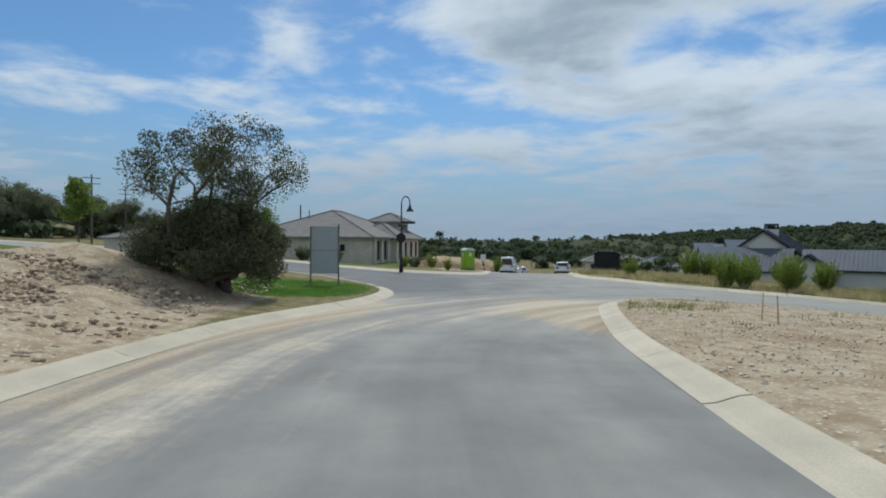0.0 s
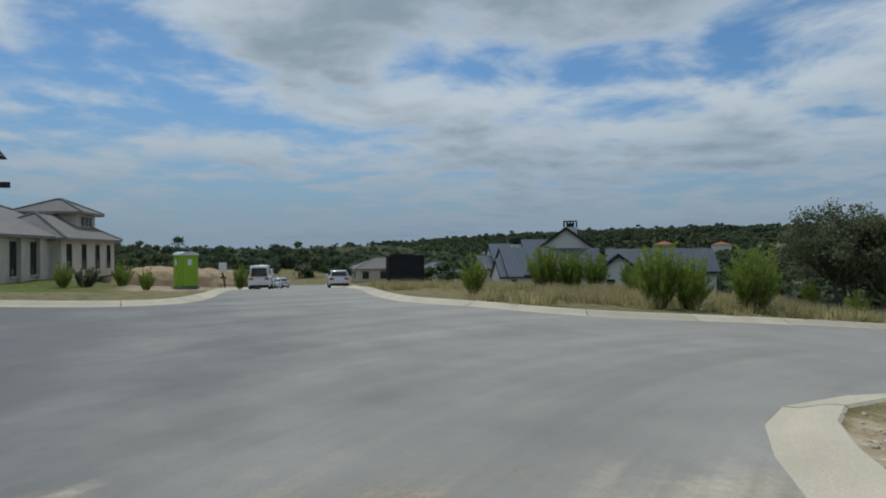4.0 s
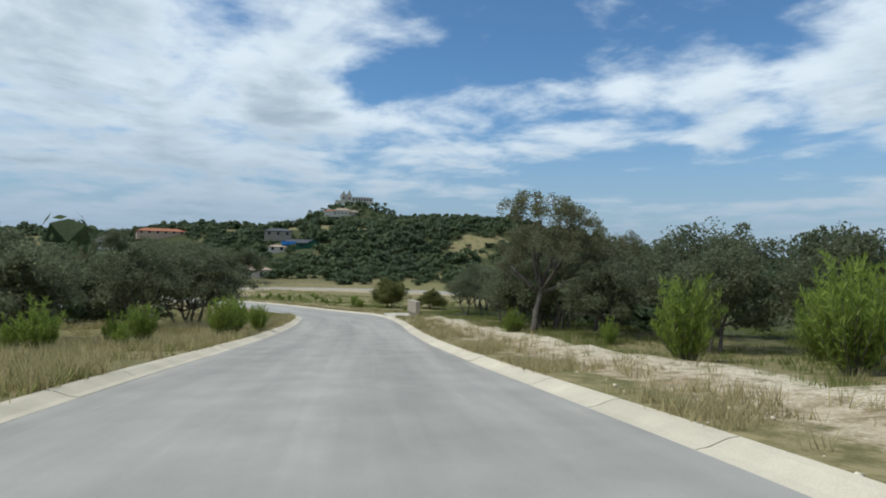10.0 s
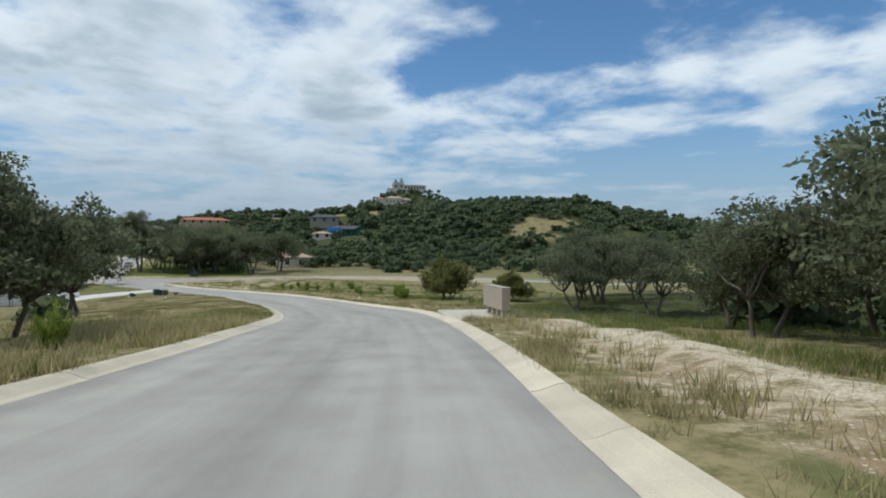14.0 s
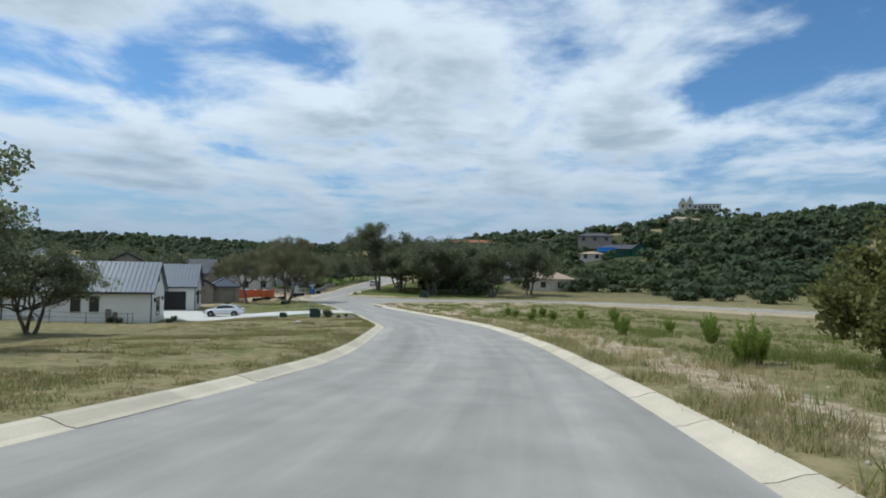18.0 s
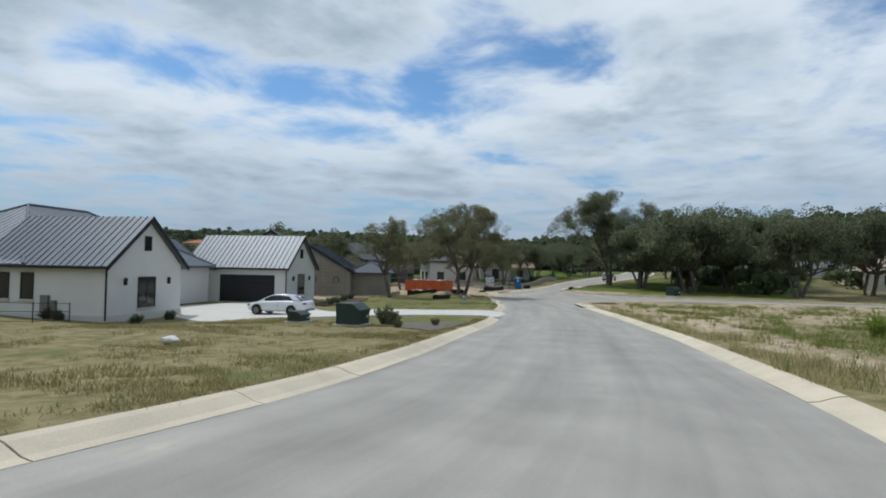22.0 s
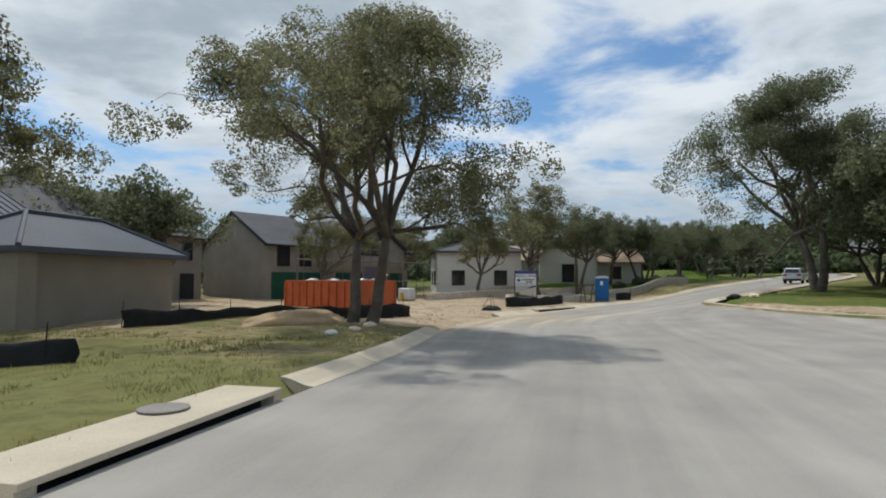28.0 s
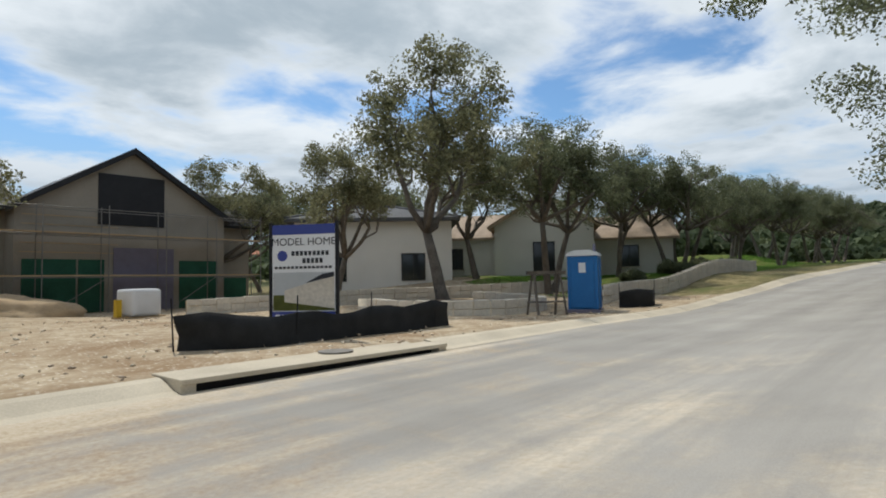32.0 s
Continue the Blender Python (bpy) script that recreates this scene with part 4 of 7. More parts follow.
def make_shrub(seed, height, leaf, label, stems=34, name="shrub", width=0.42):
    """An upright feathery shrub of many narrow leafy wands."""
    rng = np.random.default_rng(seed)
    root = new(name)
    wood = bmesh.new()
    vs, n = [], 0
    for k in range(stems):
        a, lean = rng.uniform(0, math.tau), rng.uniform(0.05, width)
        h = height * rng.uniform(0.45, 1.15) * (1 - 0.35 * lean / width)
        base = Vector((math.cos(a) * 0.12, math.sin(a) * 0.12, 0))
        tip = base + Vector((math.cos(a) * lean * height * 1.05, math.sin(a) * lean * height * 1.05, h))
        mid = base.lerp(tip, 0.5) + Vector((0, 0, -0.03 * height))
        tube(wood, [base, mid, tip], [0.016, 0.011, 0.004], 4)
        m = 105
        u = rng.uniform(0.18, 1.0, m)
        p = np.array(base)[None] * (1 - u[:, None]) + np.array(tip)[None] * u[:, None] + rng.normal(size=(m, 3)) * 0.046 * height ** 0.6 * (1.15 - u[:, None])
        d = rng.normal(size=(m, 3)) * 0.45 + [0, 0, 1.0]
        d /= np.linalg.norm(d, axis=1)[:, None]
        s = rng.normal(size=(m, 3)); s = np.cross(d, s); s /= np.linalg.norm(s, axis=1)[:, None]
        L, W = rng.uniform(0.08, 0.20, m)[:, None] * height ** 0.5, 0.015
        vs.append(np.stack([p, p + d * L * 0.5 + s * W, p + d * L, p + d * L * 0.5 - s * W], 1).reshape(-1, 3))
    part("stem", wood, M["bark"], root)
    v = np.concatenate(vs)
    raw("foliage", v, np.arange(len(v)).reshape(-1, 4), leaf, root)
    return tagged(root, label, "shrub")


def make_sapling(seed, height, leaf, label):
    rng = np.random.default_rng(seed)
    root = new("young_tree")
    wood, tips = bmesh.new(), []
    tube(wood, [(0, 0, -0.2), (0.03, 0, height * 0.45), (0.0, 0.04, height * 0.9)], [0.055, 0.045, 0.012], 7)
    for j in range(16):
        u = 0.35 + 0.6 * j / 16
        a = rng.uniform(0, math.tau)
        limb(rng, wood, Vector((0, 0, height * u)), Vector((math.cos(a), math.sin(a), 0.8)).normalized(), height * 0.30 * (1.2 - u), 0.016, 1, tips, sides=4)
    part("trunk", wood, M["bark"], root)
    v, f = leaf_quads(rng, np.array([q[:] for q in tips]), rng.uniform(0.25, 0.5, len(tips)), 34, 0.09)
    raw("crown", v, f, leaf, root)
    return tagged(root, label, "tree")


def place(ob, spots, group=""):
    """Puts the thing at the first spot and copies of it at the rest: x, y, scale, turn."""
    rng = random.Random(len(spots) + 3)
    for i, s in enumerate(spots):
        x, y, k = s[0], s[1], s[2] if len(s) > 2 else 1.0
        m = Matrix.Translation((x, y, land_at(x, y) + 0.06)) @ pose(0, 0, 0, 0, 0, s[3] if len(s) > 3 else rng.uniform(0, 360))
        if group:
            tagged(ob, group=group)
        if i == 0:
            ob.matrix_basis = m @ Matrix.Scale(k, 4)
        else:
            c = copy_thing(ob, m)
            c.scale = (k, k, k)


oak_a = make_oak(11, 8.5, 4.3, 1, M["olive_leaf"], per=62, size=0.060, clump=0.46, low=0.3, depth=3, bare=0.05, label="tall live oak with a grey-green open crown beside the street")
oak_b = make_oak(12, 8.0, 4.2, 3, M["oak_leaf"], per=56, size=0.105, clump=0.75, label="many-stemmed live oak with a broad dark crown")
oak_c = make_oak(13, 6.0, 3.4, 2, M["oak_leaf"], per=56, size=0.09, clump=0.62, label="small spreading live oak with an olive green crown")
oak_d = make_oak(14, 9.5, 5.4, 2, M["olive_leaf"], per=210, size=0.040, clump=0.52, low=0.3, bare=0.12, depth=3, label="large live oak with leaning trunks over the verge")
oak_e = make_oak(15, 5.0, 2.7, 2, M["oak_leaf"], per=60, size=0.085, clump=0.6, bare=0.2, label="scrubby half-bare oak in the thicket")
oak_g = make_oak(27, 8.8, 3.7, 2, M["oak_leaf"], per=52, size=0.058, clump=0.5, low=0.38, bare=0.03, depth=3, rise=0.45, label="planted live oak with bare leaning trunks and an open crown")
oak_f = make_oak(19, 13.0, 7.2, 2, M["oak_leaf"], per=160, size=0.06, clump=0.78, low=0.27, bare=0.03, depth=3, label="great spreading live oak reaching over the street")
PLACES_A = [(52.0, 8.5, 0.98, -57), (226, 69.6, 1.25, 137), (235.5, 77.5, 1.0), (62, -6, 0.95), (183.4, 57.3, 1.08), (276, 50, 1.3), (285, 82, 1.1), (88, 46, 1.0), (112, 46, 0.9), (246, 46.5, 1.35), (224.8, 76.2, 0.9), (223, 86, 1.0), (208, 76, 0.95)]
PLACES_B = [(-88, 124, 1.5), (-80, 121, 1.35), (-73, 126, 1.4), (-92, 132, 1.6), (-66, 130, 1.2), (231, 43, 1.5), (250, 48.6, 1.5), (234, 37, 1.7), (247, 40, 1.8), (258, 44, 1.8), (111.5, 33.2, 1.25), (116, 37.5, 1.1), (124.5, 39.3, 0.75), (76.5, 26.8, 0.95), (44, 39, 0.85), (40.5, 41.5, 0.85), (47.5, 43, 0.95), (53, 48, 1.0), (62, 42, 1.0), (70, 38, 0.9), (52, -3, 0.9), (54.8, 4.6, 0.72), (46, 1.0, 0.8), (226, 34, 1.7), (236, 30, 1.8), (245, 26, 1.8), (262, 30, 1.8), (224, 20, 1.6), (234, 12, 1.6), (100, -13, 0.95), (108, -16, 0.9), (118, -24, 1.0)]
PLACES_C = [(92, 33, 1.05), (83.5, 28, 1.1), (84, 36, 1.0), (66, 30, 0.95), (60, 2, 0.9), (68, -4, 1.0), (76, -9, 1.0), (115, 47, 1.0), (196, 80, 1.5), (190, 86, 1.6), (205, 102, 1.6), (232, 100, 1.6), (236, 90, 1.4), (96, -8, 0.9), (104, -20, 1.1), (91, -12, 1.0), (113, -30, 1.1), (124, -34, 1.1), (134, -38, 1.1)]
PLACES_D = [(197.6, 56.8, 1.28)]
PLACES_E = [(41, 6.5, 0.9), (38, 3, 1.0), (47, 7, 0.8), (57, 4.2, 1.25), (62.5, 1.5, 1.35), (72, -1, 0.9), (35, 0, 1.0), (32, 6, 0.7), (80, -12, 1.1), (30, -5, 1.1), (43, -4, 1.1), (66, -10, 1.1), (58, 34, 1.0), (72, 33, 1.0), (52, 33, 0.9), (50, 5.5, 1.0), (60, 4.5, 0.9), (68, 1.5, 0.9)]
place(oak_f, [(237.8, 50.6, 1.34, 20)])
place(oak_g, [(234.9, 71.2, 1.08), (242.9, 72.2, 0.98), (246.6, 70.4, 0.9), (251.8, 72.4, 0.94), (257.2, 70.6, 0.86), (262.4, 73.2, 0.95), (268.5, 71.4, 0.92), (276, 75.5, 1.0), (284, 73.5, 1.0), (291, 75, 1.05), (279, 70.6, 0.85), (297, 74, 1.0)], "planted oaks")
place(oak_a, PLACES_A, "roadside oaks")
place(oak_b, PLACES_B, "oak grove")
place(oak_c, PLACES_C, "small oaks")
place(oak_d, PLACES_D)
place(oak_e, PLACES_E, "thicket oaks")

juniper = make_oak(21, 9.4, 2.1, 4, M["cedar_leaf"], per=330, size=0.046, clump=0.68, low=0.07, bare=0.03, rise=0.7, name="juniper_tree", label="dusty half-dead juniper with bare twigs on a rubble berm")
place(juniper, [(-7.2, 20.4, 0.95, 40)])
persimmon = make_oak(22, 3.3, 1.7, 4, M["bush_leaf"], per=70, size=0.07, clump=0.42, low=0.14, bare=0.1, name="round_bush", label="round dense bush standing in the rough grass field")
place(persimmon, [(116.6, -3.5, 1.62, 0), (111.6, -9.0, 1.1, 90)], "field bushes")

garden = make_oak(23, 1.15, 0.62, 4, M["oak_leaf"], per=34, size=0.05, clump=0.24, low=0.12, name="garden_shrub", label="low rounded dark green shrub on the lawn behind the wall")
place(garden, [(240.6, 69.8, 0.8), (243.9, 69.4, 0.9), (245.8, 69.3, 0.7), (248.6, 69.6, 1.0), (250.2, 69.5, 0.8), (253.4, 70.2, 1.0), (255.2, 70.3, 0.9), (258.8, 71.6, 1.0)], "garden shrubs")

shrub_a = make_shrub(31, 2.5, M["bright_leaf"], "bright yellow-green feathery roadside shrub", stems=64, width=0.34)
shrub_b = make_shrub(32, 1.7, M["bright_leaf"], "small bright green upright shrub in dry grass", stems=26, width=0.32)
place(shrub_a, [(19.2, 35.6, 0.95), (20.0, 35.1, 0.8), (22.6, 34.6, 1.0), (22.0, 46.4, 1.05), (23.2, 45.6, 0.95), (30.1, 52, 1.1), (32, 50.5, 0.9), (58.8, 24.6, 0.9), (57, 24.6, 0.8), (55.6, 25.2, 0.9), (37.0, 12.2, 1.15), (32.2, 12.0, 1.2), (31, 10.6, 1.0), (34.5, 9.5, 0.9), (50.5, 28.6, 0.75), (37, 33, 0.7), (27, 37.5, 0.9), (60.5, 22.9, 0.7)], "roadside shrubs")
place(shrub_b, [(15.5, 42.5, 1.0), (25.7, 43.7, 0.8), (34.6, 34.4, 1.0), (35.6, 33.0, 0.7), (41.5, 32.4, 0.8), (44.8, 30.9, 1.1), (45.4, 31.8, 0.8), (47.9, 29.0, 0.6), (52.4, 29.8, 0.9), (33, 37, 0.9), (51.7, 10.1, 0.95), (52.4, 9.4, 0.8), (44.5, 9.2, 0.8), (71.5, 22.6, 0.8), (73, 22.9, 0.6), (69.5, 24.0, 0.8), (115.9, 2.2, 0.9), (116.8, 1.5, 1.0), (150, 10, 0.7), (153, 8, 0.8), (160, 12, 0.7), (163, 9, 0.9), (166.8, 13.2, 0.8), (128, 0, 0.8), (136, -2, 0.9), (143, -1, 0.8), (146, 2, 0.7), (154, 2, 0.9), (158, 5, 0.8), (171, 10, 0.8), (150, -6, 0.9), (164, 1, 0.7), (133, 4, 0.7), (140, 3.4, 0.6), (8, 62, 1.0), (2.5, 58, 0.8), (-2, 61, 0.9), (1, 63, 1.0), (41, 44, 1.0), (39.4, 38.4, 0.9), (55, 40.5, 1.0)], "small shrubs")
sapling = make_sapling(41, 4.6, M["young_leaf"], "young staked tree with light green leaves on the verge")
place(sapling, [(-22, 37.5, 1.0), (-12.5, 46.5, 0.95)], "young street trees")


# hillside building plots kept free of trees: x, y, radius, reach of the cleared strip below
HILL_SITES = [(345, -24.5, 15, 20), (368, -17, 14, 14), (419, 49, 15, 28), (414, 76, 10, 28), (678, -123, 16, 8), (752, -158, 30, 18), (338, -9, 8, 20), (300, 24, 16, 28), (330, 330, 18, 28), (352, 300, 14, 28)]


def leafy_crown(rng, clumps, per, size):
    """A ragged rounded crown: leaf sprays that face outwards over a few lumps, on a closed inner mass."""
    c = rng.normal(size=(clumps, 3)) * [1.35, 1.35, 0.75] + [0, 0, 2.5]
    r = rng.uniform(1.0, 1.75, clumps)
    n = clumps * per
    cc, rr = np.repeat(c, per, 0), np.repeat(r, per)
    d = rng.normal(size=(n, 3)); d /= np.linalg.norm(d, axis=1)[:, None]
    p = cc + d * (rr * rng.uniform(0.82, 1.12, n))[:, None] * [1, 1, 0.85]
    nrm = d + rng.normal(size=(n, 3)) * 0.25
    a = np.cross(nrm, rng.normal(size=(n, 3))); a /= np.linalg.norm(a, axis=1)[:, None]
    b = np.cross(nrm, a); b /= np.linalg.norm(b, axis=1)[:, None]
    s = size * rng.uniform(0.6, 1.4, n)[:, None]
    leaves = np.stack([p - a * s, p + b * s * 0.8, p + a * s, p - b * s * 0.8], 1).reshape(-1, 3)
    # inner mass: an octahedron with split faces under each lump
    o = np.array([(1, 0, 0), (0, 1, 0), (-1, 0, 0), (0, -1, 0), (0.75, 0.75, 0.9), (-0.75, 0.75, 0.9), (-0.75, -0.75, 0.9), (0.75, -0.75, 0.9), (0, 0, 1.15), (0, 0, -1)]) * 0.76
    quads = [(0, 4, 8, 7), (1, 5, 8, 4), (2, 6, 8, 5), (3, 7, 8, 6)]
    core = [(c[i] + (o[list(f)] * r[i] * [1, 1, 0.85])) for i in range(clumps) for f in quads + [(0, 1, 4, 0), (1, 2, 5, 1), (2, 3, 6, 2), (3, 0, 7, 3)]]
    return np.concatenate([leaves, np.concatenate(core)])


def far_woods():
    """The wooded hills: thousands of ragged crowns with clearings between them."""
    rng = np.random.default_rng(8)
    kinds = [leafy_crown(rng, 4, 10, 0.52) for k in range(8)]
    middle = [leafy_crown(rng, 5, 17, 0.40) for k in range(8)]
    fine = [leafy_crown(rng, 7, 46, 0.26) for k in range(6)]
    spots = []
    def scatter(n, x0, x1, y0, y1, ok):
        x, y = rng.uniform(x0, x1, n), rng.uniform(y0, y1, n)
        k = ok(x, y)
        spots.append(np.c_[x[k], y[k]])
    clear = lambda x, y: edge_distance(x, y) > 14
    field = lambda x, y: in_rect(x, y, 100, 268, -135, 22, 6) > 0.4
    def sites(x, y):
        res = np.zeros(len(x), bool)
        for hx, hy, hr, reach in HILL_SITES:
            d = Vector((85 - hx, 16 - hy)).normalized()
            for k in np.arange(0, reach + 1, 9):
                res |= np.hypot(x - hx - d.x * k, y - hy - d.y * k) < hr
        return res | (clearing(x, y) > 0.5)
    lots = lambda x, y: (in_rect(x, y, 20, 70, 34, 100, 3) > 0.4) | (in_rect(x, y, 104, 200, 18, 90, 3) > 0.4) | (in_rect(x, y, 190, 282, 30, 100, 3) > 0.4) | (in_rect(x, y, -70, 16, -60, 112, 3) > 0.4) | (in_rect(x, y, 2, 60, -70, 30, 3) > 0.4)
    scatter(1700, 35, 330, -230, 320, lambda x, y: clear(x, y) & ~field(x, y) & ~lots(x, y))
    scatter(7200, 250, 900, -520, 640, lambda x, y: ~sites(x, y) & clear(x, y))
    scatter(1900, -600, 260, -700, 760, lambda x, y: ~lots(x, y) & ~field(x, y) & clear(x, y) & (edge_distance(x, y) > 60))
    scatter(4200, 280, 520, -220, 150, lambda x, y: ~sites(x, y) & clear(x, y))
    scatter(330, -90, 110, 116, 280, lambda x, y: clear(x, y))
    scatter(60, 200, 262, -130, -20, lambda x, y: clear(x, y))
    scatter(2600, 200, 700, 270, 640, lambda x, y: ~sites(x, y) & clear(x, y))
    p = np.concatenate(spots)
    z = land(p[:, 0], p[:, 1])
    close = edge_distance(p[:, 0], p[:, 1]) < 90
    vs, tone = [], []
    for i, (x, y) in enumerate(p):
        s = rng.uniform(0.6, 1.35) ** 1.2 * (1.0 if x < 330 else (1.15 if x < 480 else 1.5))
        a = rng.uniform(0, math.tau)
        v = (fine[rng.integers(6)] if close[i] else (middle if 250 < x < 460 else kinds)[rng.integers(8)]) * [s * rng.uniform(0.85, 1.2), s, s * rng.uniform(0.75, 1.25)]
        c, sn = math.cos(a), math.sin(a)
        vs.append(np.c_[v[:, 0] * c - v[:, 1] * sn + x, v[:, 0] * sn + v[:, 1] * c + y, v[:, 2] + z[i] - 0.9 * s])
        tone.append(np.full(len(v), np.clip(rng.normal(0.5, 0.22) + 0.25 * noise.noise(Vector((x * 0.02, y * 0.02, 3.0))), 0, 1)))
    v = np.concatenate(vs)
    ob = raw("woodland", v, np.arange(len(v)).reshape(-1, 4), M["far_leaf"])
    ob.data.attributes.new("tone", "FLOAT", "POINT").data.foreach_set("value", np.concatenate(tone).astype(np.float32))
    tagged(ob, "dense dark green oak and juniper woods on the hills", "woods", kind="stuff")


far_woods()


def grass(name, n, where, height, mat, label, seed, blades=11, spread=0.2):
    """Tufts of thin blades scattered where the density map asks for them."""
    rng = np.random.default_rng(seed)
    x, y, dens = where(rng, n)
    k = rng.uniform(size=len(x)) < dens
    x, y = x[k], y[k]
    z = land(x, y) + 0.08
    m = len(x)
    X, Y, Z = (np.repeat(q, blades) for q in (x, y, z))
    H = np.repeat(rng.uniform(0.45, 1.25, m), blades) * rng.uniform(0.6, 1.1, m * blades) * height
    bx, by = X + rng.normal(size=m * blades) * spread * 0.5, Y + rng.normal(size=m * blades) * spread * 0.5
    lx, ly = rng.normal(size=m * blades) * 0.35 * H, rng.normal(size=m * blades) * 0.35 * H
    a = rng.uniform(0, math.tau, m * blades)
    w = 0.011 + 0.007 * height
    sx, sy = np.cos(a) * w, np.sin(a) * w
    v = np.stack([np.c_[bx - sx, by - sy, Z], np.c_[bx + sx, by + sy, Z], np.c_[bx + lx, by + ly, Z + H]], 1).reshape(-1, 3)
    ob = raw(name, v, np.arange(len(v)).reshape(-1, 3), mat)
    tagged(ob, label, "grass", kind="stuff")


def along(lines, reach, lo=0.72, clump=0.28):
    """Random points on the lot side of the kerbs, thicker near them and in patches."""
    def where(rng, n):
        xs, ys, ds = [], [], []
        total = sum(len(EDGES[l[0]]) for l in lines)
        for i, x0, x1, y0, y1, dn in lines:
            line, side = EDGES[i], SIDES[i]
            k = (line[:, 0] > x0) & (line[:, 0] < x1) & (line[:, 1] > y0) & (line[:, 1] < y1)
            if k.sum() < 2:
                continue
            m = int(n * k.sum() / total)
            j = rng.choice(np.where(k)[0], m)
            off = lo + reach * rng.uniform(0, 1, m) ** 1.3
            t = np.gradient(line, axis=0)[j]; t /= np.linalg.norm(t, axis=1)[:, None]
            p = line[j] + side * off[:, None] * np.c_[t[:, 1], -t[:, 0]] + t * rng.uniform(-.6, .6, m)[:, None]
            pn = np.array([noise.noise(Vector((a * clump, b * clump, 2.0))) + 0.6 * noise.noise(Vector((a * 1.1, b * 1.1, 7.0))) for a, b in p])
            xs.append(p[:, 0]); ys.append(p[:, 1]); ds.append(dn * soft(pn, -0.25, 0.45))
        x, y, d = np.concatenate(xs), np.concatenate(ys), np.concatenate(ds)
        return x, y, d * ~inside(x, y, OUTLINE) * open_soil(x, y) * ~inside(x, y, np.array(LOWER_LAWN, float))
    return where


E_ALL = [(2, 14, 142, 14, 40, 1.0), (3, 24, 186, 5, 36, 0.55)]
grass("tall_dry_grass", 100000, along([(2, 12, 86, 14, 60, 1.0)], 15), 0.55, M["straw"], "tall dry straw-coloured grass on the open lots", 51)
grass("green_weeds", 108000, along([(2, 12, 100, 14, 60, 0.8), (3, 60, 186, 5, 36, 0.3)], 16), 0.42, M["green_blade"], "green weeds and grass among the dry tufts", 52)
grass("verge_grass", 48400, along([(3, 24, 160, 5, 36, 0.8), (3, 160, 186, 5, 36, 0.22)], 1.9, lo=0.68), 0.34, M["straw"], "dry grass tufts along the kerb", 53)
grass("caliche_tufts", 18000, along([(3, 26, 150, 5, 36, 0.5)], 5.0, lo=2.2, clump=0.5), 0.5, M["straw"], "tall dry grass tufts on the caliche berm", 58, blades=12)
grass("field_grass", 130000, along([(3, 30, 190, 5, 37, 0.8)], 28, lo=5.0), 0.36, M["green_blade"], "rough green grass in the open field", 54)
grass("short_dry_grass", 210000, along([(2, 84, 166, 15, 34, 0.9)], 16), 0.17, M["mown"], "short dry mown grass beside the house", 55, blades=8)
grass("short_green_grass", 136000, along([(2, 84, 200, 15, 52, 0.8)], 14), 0.14, M["mown_green"], "short green grass on the lot", 56, blades=8)
grass("corner_lawn", 20000, lambda rng, n: ((x := rng.uniform(-12, -2, n)), (y := rng.uniform(20, 33, n)), patch(x, y, -7.5, 26.5, 4.6, 4.8) * ~inside(x, y, OUTLINE)), 0.13, M["lawn_blade"], "green lawn on the street corner", 57, blades=8)


grass("villa_lawn", 30000, lambda rng, n: ((x := rng.uniform(234, 276, n)), (y := rng.uniform(68.2, 77, n)), 0.95 * (edge_distance(x, y) > 5.2)), 0.11, M["lawn_blade"], "bright green watered lawn behind the stone wall", 60, blades=8)
grass("lot_weeds", 2600, lambda rng, n: ((x := rng.uniform(5, 24, n)), (y := rng.uniform(2, 24, n)), (0.05 + 0.9 * patch(x, y, 8.6, 20.6, 2.6, 1.6) + 0.5 * patch(x, y, 12, 9, 3, 1.2) + 0.4 * patch(x, y, 18, 17, 3, 2)) * ~inside(x, y, OUTLINE) * (edge_distance(x, y) > 0.8)), 0.26, M["green_blade"], "scattered green weeds on the bare lot", 59, blades=10)


def rubble(name, n, x0, x1, y0, y1, size, label, seed, dens=None):
    rng = np.random.default_rng(seed)
    x, y = rng.uniform(x0, x1, n), rng.uniform(y0, y1, n)
    k = ~inside(x, y, OUTLINE) & (edge_distance(x, y) > 0.75)
    if dens is not None:
        k &= rng.uniform(size=n) < dens(x, y)
    x, y = x[k], y[k]
    z = land(x, y) + 0.12 + 0.75 * patch(x, y, -13.5, 13, 5.5, 7.5, 0.6) + 0.5 * patch(x, y, -11, 21, 3, 4, 0.6)
    base = np.array([(1, 0, 0), (-1, 0, 0), (0, 1, 0), (0, -1, 0), (0, 0, 1), (0, 0, -1)], float)
    tri = np.array([(0, 2, 4), (2, 1, 4), (1, 3, 4), (3, 0, 4), (2, 0, 5), (1, 2, 5), (3, 1, 5), (0, 3, 5)])
    vs, fs = [], []
    for i in range(len(x)):
        s = size * rng.uniform(0.3, 1.0) ** 2 * 1.6
        v = (base * rng.uniform(0.6, 1.2, (6, 1)) + rng.normal(size=(6, 3)) * 0.15) * [s, s * rng.uniform(.6, 1), s * 0.55]
        a = rng.uniform(0, math.tau); c, sn = math.cos(a), math.sin(a)
        vs.append(np.c_[v[:, 0] * c - v[:, 1] * sn + x[i], v[:, 0] * sn + v[:, 1] * c + y[i], v[:, 2] + z[i] + s * 0.1])
        fs.append(tri + 6 * i)
    ob = raw(name, np.concatenate(vs), np.concatenate(fs), M["brown_rock" if name in ("berm_rubble", "site_clods") else "rock"])
    tagged(ob, label, "stones", kind="stuff")


